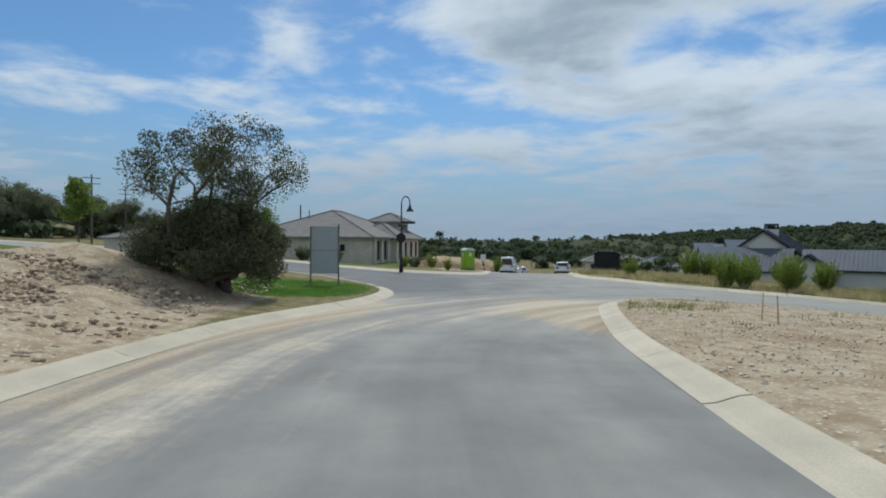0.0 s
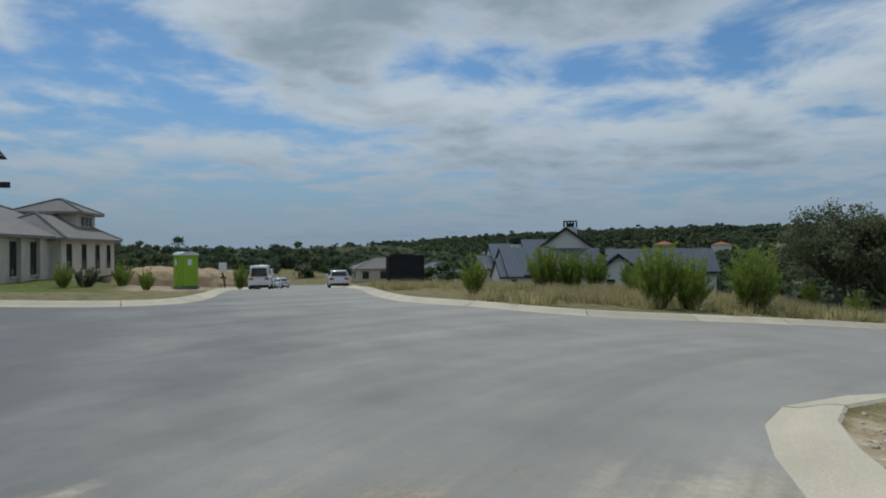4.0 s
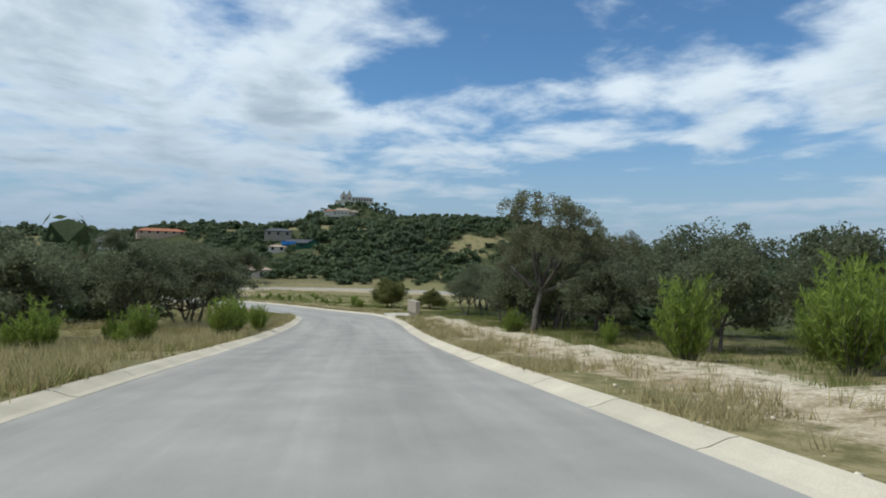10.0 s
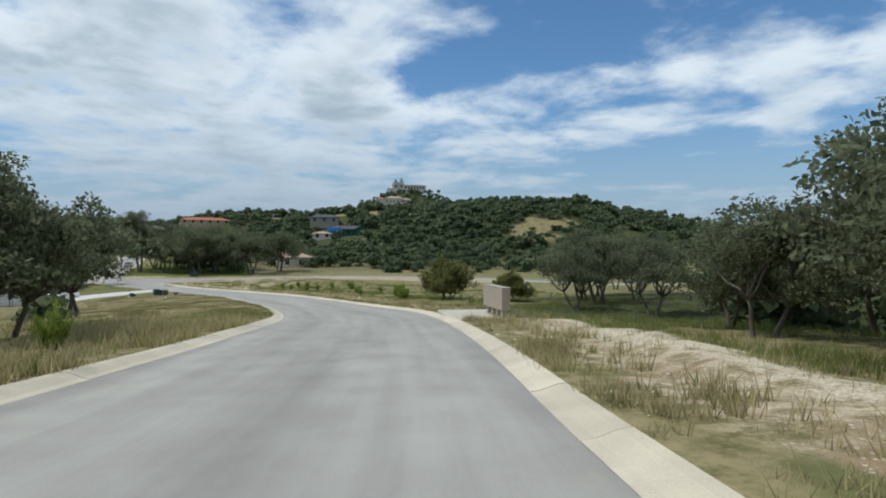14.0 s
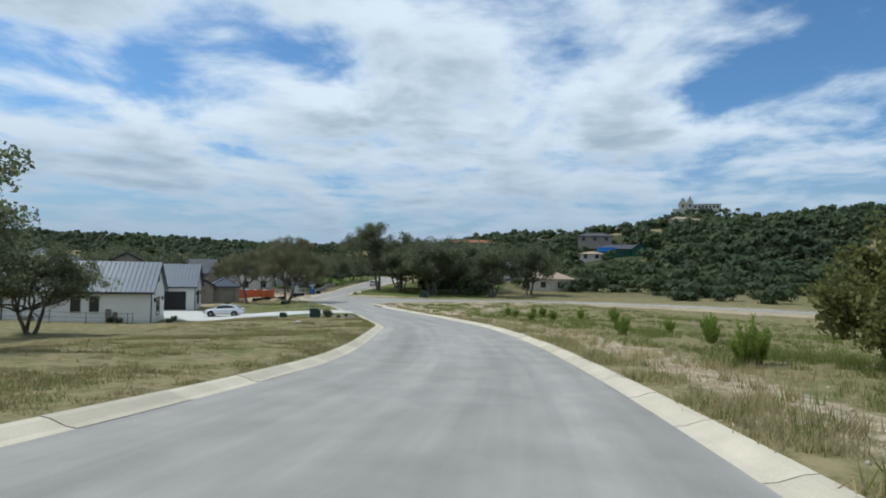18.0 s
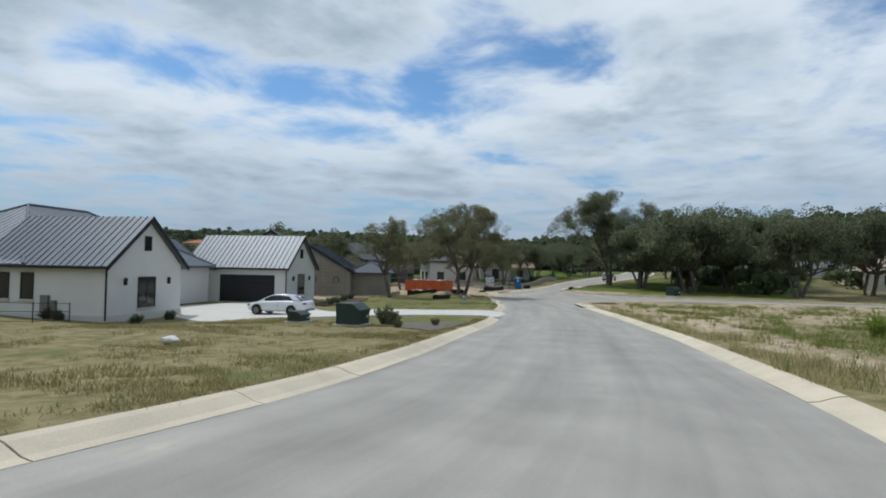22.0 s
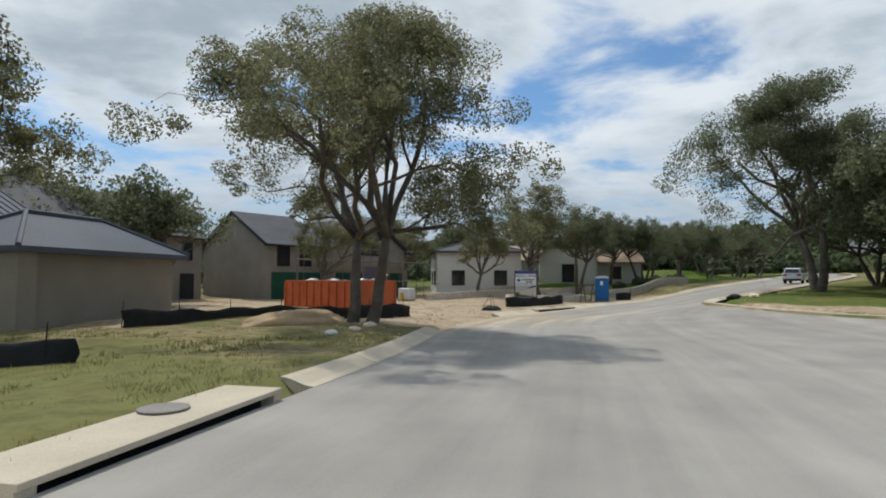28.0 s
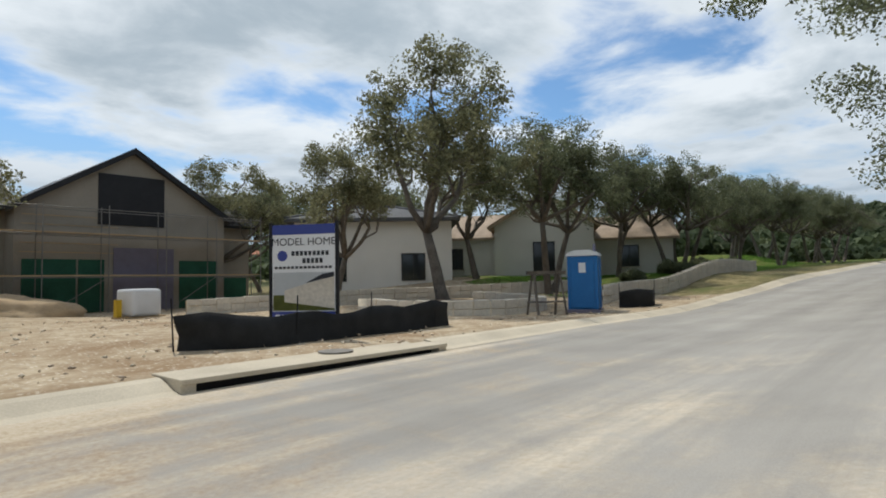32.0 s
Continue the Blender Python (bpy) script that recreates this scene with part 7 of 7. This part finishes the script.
def utility_box(x, y, w, d, h, turn, label, name="transformer_box"):
    r = thing(name, frame_at(x, y, land_at(x, y) + 0.12, turn), label, "utility box")
    part("pad", boxed(-w / 2 - .12, w / 2 + .12, -d / 2 - .12, d / 2 + .12, -0.2, 0.08), M["concrete"], r)
    part("case", boxed(-w / 2, w / 2, -d / 2, d / 2, 0.08, h * 0.62, bevel=0.02), M["green_box"], r)
    bm = bmesh.new()
    prism(bm, [(-d / 2 - .03, h * .6), (d / 2, h * .6), (d / 2, h), (-d / 2 + d * .3, h), (-d / 2 - .03, h * .72)], -w / 2 - .02, w / 2 + .02, "x")
    part("lid", bm, M["green_box"], r)
    part("label_plate", boxed(w * .2, w * .35, -d / 2 - .012, -d / 2, h * .35, h * .45), M["sign_white"], r)
    return r


def words(text, size, mat, parent, x, y, z, name="lettering"):
    cu = bpy.data.curves.new(name, "FONT")
    cu.body, cu.size, cu.extrude, cu.align_x, cu.align_y = text, size, 0.002, "CENTER", "CENTER"
    tmp = bpy.data.objects.new("tmp", cu)
    scene.collection.objects.link(tmp)
    bpy.context.view_layer.update()
    me = bpy.data.meshes.new_from_object(tmp.evaluated_get(bpy.context.evaluated_depsgraph_get()))
    bpy.data.objects.remove(tmp)
    me.materials.clear(); me.materials.append(mat)
    ob = new(name, me)
    ob.parent = parent
    ob.matrix_basis = Matrix.Translation((x, y, z)) @ pose(0, 0, 0, 90, 0, 0)
    return ob


def model_home_sign():
    """The builder's sign on two posts behind the silt fence."""
    zg = land_at(217.0, 65.0)
    r = thing("builder_sign", frame_at(216.75, 63.75, zg - 0.1, -52), "white and blue builder's sign with a house picture on dark posts", "sign")
    for x in (-0.78, 0.78):
        part("post", boxed(x - 0.035, x + 0.035, -0.035, 0.035, -0.3, 2.72), M["black_steel"], r)
    b = part("panel", boxed(-0.74, 0.74, -0.025, 0.025, 0.42, 2.66), M["sign_white"], r)
    part("band", boxed(-0.74, 0.74, -0.031, -0.026, 2.44, 2.66), M["sign_blue"], b, "blue band")
    part("band", boxed(-0.74, 0.74, -0.031, -0.026, 0.42, 0.74), M["sign_blue"], b)
    words("MODEL HOME", 0.235, M["ink"], b, 0, -0.028, 2.27)
    for i in range(5):
        part("wordmark_bar", boxed(-0.02 + i * 0.1, 0.05 + i * 0.1, -0.031, -0.026, 1.80, 1.91), M["ink"], b)
    bm = bmesh.new()
    prism(bm, [(-0.5 + 0.12 * math.cos(a), 1.97 + 0.12 * math.sin(a)) for a in np.linspace(0, math.tau, 18, endpoint=False)], -0.031, -0.026, "y")
    part("emblem", bm, M["sign_blue"], b, "blue round emblem")
    bm = bmesh.new()
    for i in range(9):
        box(bm, -0.28 + i * 0.1, -0.21 + i * 0.1, -0.031, -0.026, 1.97, 2.07)
    part("wordmark_bar", bm, M["ink"], b)
    bm = bmesh.new()
    for i in range(14):
        box(bm, -0.68 + i * 0.098, -0.61 + i * 0.098, -0.031, -0.026, 1.68, 1.735)
    part("small_text_bar", bm, M["ink"], b)
    bm = bmesh.new()
    for i in range(10):
        box(bm, -0.66 + i * 0.134, -0.56 + i * 0.134, -0.036, -0.031, 0.50, 0.67)
    part("number_bar", bm, M["sign_white"], b)
    part("picture_sky", boxed(-0.72, 0.72, -0.029, -0.026, 1.1, 1.6), M["sign_grey"], b)
    part("picture_lawn", boxed(-0.72, 0.72, -0.030, -0.026, 0.76, 1.1), M["green_blade"], b)
    bm = bmesh.new()
    prism(bm, [(-0.45, 0.95), (0.72, 0.8), (0.72, 1.5), (0.1, 1.36), (-0.45, 1.2)], -0.034, -0.030, "y")
    part("picture_house", bm, M["limestone"], b)
    bm = bmesh.new()
    prism(bm, [(0.05, 1.36), (0.72, 1.5), (0.72, 1.6), (0.45, 1.56)], -0.037, -0.034, "y")
    part("picture_roof", bm, M["ink"], b)


def silt_fence(pts, height, label):
    """Sagging black fabric on thin stakes."""
    line = smooth_line(pts, 0.5)
    rng = random.Random(len(line))
    z = land(line[:, 0], line[:, 1]) + 0.08
    v, f = [], []
    n = len(line)
    for k in range(5):
        for i in range(n):
            u = k / 4
            sag = 0.10 * math.sin(i * 1.7) + 0.06 * math.sin(i * 0.6 + 1)
            off = 0.10 * math.sin(i * 1.1 + k) * (1 - abs(u - 0.5))
            v.append((line[i, 0] + off, line[i, 1] + off * 0.6, z[i] - 0.1 + (height * (1 + sag) + 0.1) * u))
    for k in range(4):
        for i in range(n - 1):
            f.append((k * n + i, k * n + i + 1, (k + 1) * n + i + 1, (k + 1) * n + i))
    r = thing("silt_fence", Matrix.Identity(4), label, "silt fence", "silt fences")
    fab = raw("fabric", v, f, M["fabric"], r)
    mod = fab.modifiers.new("thickness", "SOLIDIFY"); mod.thickness = 0.02
    for i in range(0, n, 4):
        bm = bmesh.new()
        tube(bm, [(line[i, 0], line[i, 1], z[i] - 0.3), (line[i, 0] + rng.uniform(-.08, .08), line[i, 1], z[i] + height + 0.35)], [0.018, 0.014], 5)
        part("stake", bm, M["black_steel"], r)


def heap(x, y, rx, ry, h, mat, label, name="soil_mound", seed=1, turn=0):
    bm = bmesh.new()
    bmesh.ops.create_icosphere(bm, subdivisions=4, radius=1)
    for v in bm.verts:
        n = 1 + 0.22 * noise.noise(v.co * 2 + Vector((seed * 3, 0, 0))) + 0.08 * noise.noise(v.co * 7 + Vector((seed, 0, 0)))
        v.co = Vector((v.co.x * rx * n, v.co.y * ry * n, max(v.co.z, -0.15) ** 1 * h * n))
    ob = part(name, bm, mat, smooth=True)
    ob.matrix_basis = frame_at(x, y, land_at(x, y) + 0.05, turn)
    tagged(ob, label, "heap")


def hydrant(x, y):
    r = thing("fire_hydrant", frame_at(x, y, land_at(x, y) + 0.1, 30), "silver-blue fire hydrant in the grass by the kerb", "fire hydrant")
    bm = bmesh.new()
    tube(bm, [(0, 0, -0.1), (0, 0, 0.06), (0, 0, 0.08), (0, 0, 0.5), (0, 0, 0.52), (0, 0, 0.56), (0, 0, 0.68), (0, 0, 0.74)], [0.15, 0.15, 0.1, 0.1, 0.14, 0.14, 0.10, 0.03], 14)
    part("barrel", bm, M["hydrant"], r, smooth=True)
    for s in (-1, 1):
        bm = bmesh.new()
        tube(bm, [(s * .08, 0, .42), (s * .2, 0, .42), (s * .21, 0, .42)], [0.055, 0.06, 0.04], 10)
        part("side_cap", bm, M["hydrant"], r)
    bm = bmesh.new()
    tube(bm, [(0, -.08, .36), (0, -.22, .36)], [0.08, 0.085], 12)
    part("pumper_cap", bm, M["hydrant"], r)


def stone_wall(pts, height, thick, label, mat=None, name="retaining_wall"):
    """A low wall of separate roughly squared stones laid in courses."""
    line = smooth_line(pts, 0.55)
    rng = random.Random(9)
    mat = mat or M["limestone"]
    z = land(line[:, 0], line[:, 1])
    v, f = [], []
    n = len(line)
    a, b = offset_line(line, -thick / 2 + .04), offset_line(line, thick / 2 - .04)
    for k, (row, top) in enumerate(((a, 0), (a, 1), (b, 1), (b, 0))):
        for i in range(n):
            v.append((row[i, 0], row[i, 1], z[i] - 0.4 + top * (height + 0.36)))
    for k in range(3):
        for i in range(n - 1):
            f.append((k * n + i, k * n + i + 1, (k + 1) * n + i + 1, (k + 1) * n + i))
    core = raw(name, v, f, M["rock"])
    tagged(core, label, "wall")
    courses = max(2, int(height / 0.22))
    stone = bmesh.new()
    box(stone, -0.5, 0.5, -0.5, 0.5, 0, 1, bevel=0.06)
    me = bpy.data.meshes.new("stone")
    stone.to_mesh(me); stone.free(); me.materials.append(mat)
    made = 0
    for c in range(courses):
        i = c % 2
        while i < n - 1 and made < 290:
            j = min(n - 1, i + 1)
            p, q = line[i], line[j]
            d = q - p
            ln = float(np.hypot(*d))
            if ln < 0.1:
                break
            ob = new("stone", me)
            ob.parent = core
            h = height / courses
            ob.matrix_basis = Matrix.Translation(((p[0] + q[0]) / 2, (p[1] + q[1]) / 2, z[i] + 0.02 + c * h)) @ pose(0, 0, 0, rng.uniform(-2, 2), rng.uniform(-2, 2), math.degrees(math.atan2(d[1], d[0])) + rng.uniform(-3, 3)) @ Matrix.Diagonal((ln * rng.uniform(0.9, 0.98), thick * rng.uniform(0.95, 1.1), h * rng.uniform(0.9, 0.97), 1))
            made += 1
            i = j


street_lamp()
sign_board()
stake(10.0, 16.6, 0); stake(9.9, 15.6, 160)
toilet(frame_at(4.6, 59.0, land_at(4.6, 59.0) + 0.1, 20), M["lime_plastic"], "lime green portable toilet with a white roof on the verge")
toilet(frame_at(228.4, 64.6, land_at(228.4, 64.6) + 0.08, -62), M["blue_plastic"], "bright blue portable toilet with a white domed roof by the kerb")
skip(frame_at(20.2, 62.5, land_at(20.2, 62.5) + 0.02, 72), 6.2, 2.4, 2.35, M["black_steel"], "tall black roll-off waste container on the grass verge")
skip(frame_at(202.15, 65.7, land_at(202.15, 65.7) + 0.12, -84), 6.7, 2.4, 1.72, M["orange"], "orange ribbed roll-off skip full of rubbish on the site", load=True)
car(frame_at(160.3, 47.8, land_at(160.3, 47.8) + 0.17, 110), "sedan", "white four-door saloon car parked on the driveway")
car(frame_at(18.3, 75.0, land_at(18.3, 75.0), 78), "suv", "white sport utility car standing in the side street")
car(frame_at(11.9, 80, land_at(11.9, 80), 78), "van", "white panel van parked at the kerb of the side street")
car(frame_at(13.8, 90, land_at(13.8, 90), 78), "van", "white delivery van parked behind another van")
car(frame_at(258, 57.6, land_at(258, 57.6), 5), "suv", "white sport utility car parked along the far street")
mailboxes()
utility_box(151.9, 32.5, 1.2, 1.1, 1.0, 20, "large dark green transformer cabinet on the verge")
utility_box(151.8, 36.0, 0.9, 0.7, 0.55, 20, "low dark green utility cabinet in the grass", "utility_cabinet")
utility_box(215.6, 34.0, 1.5, 1.3, 1.3, -20, "dark green transformer cabinet on the corner lot")
model_home_sign()
silt_fence([(213.9, 63.2), (215.5, 62.6), (218, 63.0), (220.5, 63.2)], 0.62, "sagging black silt fence in front of the builder's sign")
silt_fence([(189.5, 59.6), (194, 60.0), (198, 59.2), (202.2, 59.4)], 0.6, "black silt fence round the oak and the skip")
silt_fence([(184, 51.6), (186.5, 51.0)], 0.5, "short torn piece of black silt fence on the grass")
silt_fence([(230.0, 64.2), (231.3, 63.6), (232.2, 64.0)], 0.65, "black silt fence wrapped round a drain by the toilet")
heap(210.2, 61.2, 0.8, 0.45, 0.36, M["fabric"], "black sheet bunched over a drain", "drain_cover_sheet", 3)
heap(212.4, 80.6, 2.9, 1.7, 1.0, M["soil"], "heap of sand in front of the unfinished house", seed=5)
heap(195.2, 57.9, 2.4, 0.9, 0.62, M["soil"], "low heap of pale soil in front of the silt fence", seed=6, turn=8)
heap(3.0, 76, 5, 3, 2.0, M["soil"], "heap of excavated soil beyond the lime toilet", seed=7)
heap(8.0, 84, 4, 3, 1.8, M["soil"], "second heap of excavated soil", seed=8)
hydrant(180.6, 45.3)
heap(226.0, 69.5, 3.0, 3.0, 0.35, M["mulch"], "mulched soil in the stone planter ring", "planter_soil", 9)
stone_wall([(222.6, 70.5), (222.9, 67.6), (225, 66.2), (228, 66.4), (229.6, 68.2), (229.0, 71)], 0.62, 0.38, "low limestone planter wall round the oak", name="planter_wall")
stone_wall([(218, 76), (224, 75), (232, 73), (238, 70.5)], 0.75, 0.4, "dry limestone retaining wall across the site")
stone_wall([(232, 66.4), (238, 66.6), (246, 67.0), (254, 68.4)], 0.9, 0.4, "long low limestone retaining wall along the street")


def site_bag():
    r = thing("bulk_bag", frame_at(216.5, 76.8, land_at(216.5, 76.8) + 0.1, 20), "white bulk bag on a yellow pallet frame", "bag")
    bm = boxed(-0.6, 0.6, -0.55, 0.55, 0.1, 1.15, bevel=0.14)
    for v in bm.verts:
        v.co += Vector((0.05, 0.05, 0.03)) * noise.noise(v.co * 3)
    part("bag", bm, M["white_plastic"], r, smooth=True)
    part("pallet", boxed(-0.8, 0.8, -0.5, 0.5, 0.0, 0.1), M["timber"], r)
    part("frame", boxed(-0.95, -0.75, -0.1, 0.1, 0.1, 0.75), M["yellow"], r, "yellow steel frame")


site_bag()


def kerb_inlet(n, x0, x1, label):
    """A storm drain inlet in the kerb: cover slab over a throat closed by a black sheet."""
    line = EDGES[n]
    line = line[line[:, 1] > 25]
    p, q = (line[np.abs(line[:, 0] - v).argmin()] for v in (x0, x1))
    d = q - p
    ln = float(np.hypot(*d))
    m = (p + q) / 2
    k = 1 if n == 2 else -1
    r = thing("drain_inlet", frame_at(m[0], m[1], land_at(m[0], m[1]), math.degrees(math.atan2(d[1], d[0]))), label, "drain")
    y0, y1 = (0.0, 1.15) if k > 0 else (-1.15, 0.0)
    part("cover_slab", boxed(-ln / 2, ln / 2, y0 - 0.03, y1 * 0.8 if k > 0 else y1, 0.09, 0.16, bevel=0.015), M["kerb"], r)
    part("back_wall", boxed(-ln / 2, ln / 2, min(y0 + k * .5, y1) if k > 0 else y0, y1 if k > 0 else y1 - .5, -0.3, 0.10), M["kerb_base"], r)
    # black sheet stands in for the shade deep in the throat
    part("throat", boxed(-ln / 2 + .2, ln / 2 - .2, 0.20 if k > 0 else -0.26, 0.26 if k > 0 else -0.20, -0.2, 0.10), M["black"], r, "black sheet for the shade in the inlet throat")
    for s in (-1, 1):
        part("end_block", boxed(min(s * ln / 2, s * (ln / 2 - .2)), max(s * ln / 2, s * (ln / 2 - .2)), y0, y1, -0.3, 0.10), M["kerb"], r)
    part("manhole_lid", tube(bmesh.new(), [(0.4, k * .65, 0.17), (0.4, k * .65, 0.19)], [0.3, 0.3], 20), M["post"], r, "round iron manhole lid")


kerb_inlet(2, 213.2, 217.6, "concrete storm drain inlet set in the kerb")
kerb_inlet(2, 184.8, 188.4, "concrete storm drain inlet with a dark throat by the lawn")
kerb_inlet(3, 185.2, 189.2, "concrete storm drain inlet at the street corner")


def tripod(x, y):
    r = thing("drain_marker", frame_at(x, y, land_at(x, y) + 0.1, 20), "tripod of thin stakes over a sheeted drain", "marker")
    for a in (0.3, 2.3, 4.4):
        bm = bmesh.new()
        tube(bm, [(math.cos(a) * 0.8, math.sin(a) * 0.6, -0.1), (-math.cos(a) * 0.1, 0, 1.0)], [0.022, 0.018], 5)
        part("stake", bm, M["post"], r)


tripod(210.3, 61.4)


def timber_stand(x, y):
    r = thing("timber_stand", frame_at(x, y, land_at(x, y) + 0.08, -20), "weathered timber trestle standing beside the toilet", "trestle")
    for sx in (-0.5, 0.5):
        for sy in (-1, 1):
            bm = bmesh.new()
            tube(bm, [(sx * 1.1, sy * 0.38, 0), (sx, sy * 0.06, 1.45)], [0.05, 0.05], 4)
            part("leg", bm, M["bark"], r)
    part("beam", boxed(-0.75, 0.75, -0.06, 0.06, 1.4, 1.52), M["bark"], r)
    part("shelf", boxed(-0.6, 0.6, -0.3, 0.3, 0.45, 0.5), M["bark"], r)


timber_stand(226.2, 64.6)
for i, (x, y, k, lab) in enumerate(((195.1, 53.9, 0.17, "pale limestone rock on the kerb edge"), (193.7, 53.1, 0.2, "white torn sack lying in the verge grass"), (196.6, 55.0, 0.22, "small tan rock beside the kerb"), (222.7, 51.7, 0.35, "dark rock at the corner bed"), (224.0, 50.9, 0.3, "grey rock at the corner bed"), (226.0, 51.6, 0.28, "grey rock at the corner bed"), (142.0, 30.0, 0.22, "white rock lying in the dry grass"))):
    bm = bmesh.new()
    bmesh.ops.create_icosphere(bm, subdivisions=2, radius=k)
    for v in bm.verts:
        v.co = Vector((v.co.x * 1.3, v.co.y, v.co.z * 0.55)) * (1 + 0.4 * noise.noise(v.co * 4 + Vector((i * 7, 0, 0))))
    ob = part("loose_rock", bm, M["stucco" if "white" in lab else ("fabric" if "dark" in lab else "rock")])
    ob.matrix_basis = frame_at(x, y, land_at(x, y) + 0.14 + k * 0.2, i * 50)
    tagged(ob, lab, "rock")
heap(190.6, 34.6, 1.5, 0.45, 0.2, M["fabric"], "black sheeting bunched beside the drain inlet", "drain_sheet", 12, turn=-60)


def a_frame(x, y):
    r = thing("a_frame_sign", frame_at(x, y, land_at(x, y) + 0.05, -10), "white panel on a dark folding trestle at the kerb", "sign")
    for sx in (-0.8, 0.8):
        for sy in (-1, 1):
            bm = bmesh.new()
            tube(bm, [(sx, sy * 0.5, 0), (sx * 0.8, 0, 1.3)], [0.045, 0.045], 4)
            part("leg", bm, M["black"], r)
    part("rail", boxed(-0.9, 0.9, -0.05, 0.05, 0.9, 1.05), M["black"], r)
    part("post", boxed(0.5, 0.6, -0.05, 0.05, 0.9, 2.4), M["black"], r)
    part("panel", boxed(0.25, 0.95, -0.09, -0.05, 1.5, 2.4, bevel=0.008), M["sign_white"], r)


a_frame(7.6, 78.2)
car(frame_at(17.2, 104, land_at(17.2, 104), 77), "sedan", "white saloon car parked behind the delivery van")
car(frame_at(20.2, 116, land_at(20.2, 116), 77), "suv", "white car parked beyond the vans in the side street")
# driveway, walk and planting of the white house
def slab(name, outline, label, mat="concrete", lift=0.16, kind="structure"):
    from mathutils.geometry import delaunay_2d_cdt
    o = smooth_line(outline + outline[:1], 1.0)[:-1]
    gx, gy = np.meshgrid(np.arange(o[:, 0].min(), o[:, 0].max(), 1.0), np.arange(o[:, 1].min(), o[:, 1].max(), 1.0))
    gx, gy = gx.ravel(), gy.ravel()
    k = inside(gx, gy, o)
    gx, gy = gx[k], gy[k]
    k = edge_distance(gx, gy, [o]) > 0.5
    allp = np.concatenate([o, np.c_[gx[k], gy[k]]])
    n = len(o)
    got = delaunay_2d_cdt([Vector(p) for p in allp], [(i, (i + 1) % n) for i in range(n)], [], 1, 1e-4)
    q = np.array([v[:] for v in got[0]])
    z = land(q[:, 0], q[:, 1]) + 0.015 + (lift - 0.015) * soft(edge_distance(q[:, 0], q[:, 1]), 0.1, 1.0)
    bm = bmesh.new()
    top = [bm.verts.new((x, y, h)) for (x, y), h in zip(q, z)]
    low = [bm.verts.new((x, y, h - 0.3)) for (x, y), h in zip(q[:n], z[:n])]
    for f in got[2]:
        bm.faces.new([top[i] for i in f])
    for i in range(n):
        bm.faces.new((low[i], low[(i + 1) % n], top[(i + 1) % n], top[i]))
    bmesh.ops.recalc_face_normals(bm, faces=bm.faces)
    tagged(part(name, bm, M[mat]), label, "paving", kind=kind)


slab("driveway", DRIVE, "pale concrete driveway to the garage", lift=0.17)
slab("gravel_bed", BED_A, "grey-brown gravel bed with a few shrubs beside the kerb", "gravel", 0.15)
slab("planting_bed", BED_B, "dark mulch bed along the garage wall", "mulch", 0.15)
shrub_c = make_shrub(33, 0.8, M["oak_leaf"], "small round dark green garden shrub in a mulch bed", stems=26, name="garden_shrub", width=0.6)
place(shrub_c, [(153.2, 31.6, 1.15), (147.6, 52.0, 0.8), (152.0, 30.0, 0.5), (155.0, 30.2, 0.5), (171, 54, 0.9), (173, 55, 0.9), (175, 56.2, 0.9), (177, 57.2, 0.9), (150.2, 48.2, 0.8), (147.5, 53, 1.0), (153, 49.6, 0.8), (-9, 59.8, 1.6), (-12, 58.6, 1.8), (-15, 60, 1.6), (-20, 62, 1.7), (-1, 62, 1.5)], "garden shrubs")


def wire_fence():
    r = thing("wire_fence", Matrix.Identity(4), "low black wire fence beside the white house", "fence")
    pts = [(147.6, 50.5), (143.5, 49), (141.0, 54), (138, 60)]
    line = smooth_line(pts, 2.0)
    z = land(line[:, 0], line[:, 1])
    for (x, y), h in zip(line, z):
        bm = bmesh.new()
        tube(bm, [(x, y, h - 0.2), (x, y, h + 1.25)], [0.03, 0.03], 6)
        part("post", bm, M["black"], r)
    for k in (0.25, 0.75, 1.2):
        bm = bmesh.new()
        tube(bm, [(x, y, h + k) for (x, y), h in zip(line, z)], [0.014] * len(line), 4)
        part("rail", bm, M["black"], r)


wire_fence()


def power_poles():
    for i, (x, y) in enumerate(((-52, 92), (-60, 118))):
        r = thing("power_pole", frame_at(x, y, land_at(x, y), 35), "wooden power pole with two crossarms far behind the trees", "power pole", "power poles")
        bm = bmesh.new()
        tube(bm, [(0, 0, -0.5), (0, 0, 11)], [0.16, 0.11], 8)
        part("pole", bm, M["bark"], r)
        for z in (10.4, 9.5):
            part("crossarm", boxed(-1.2, 1.2, -0.06, 0.06, z, z + 0.12), M["bark"], r)


power_poles()
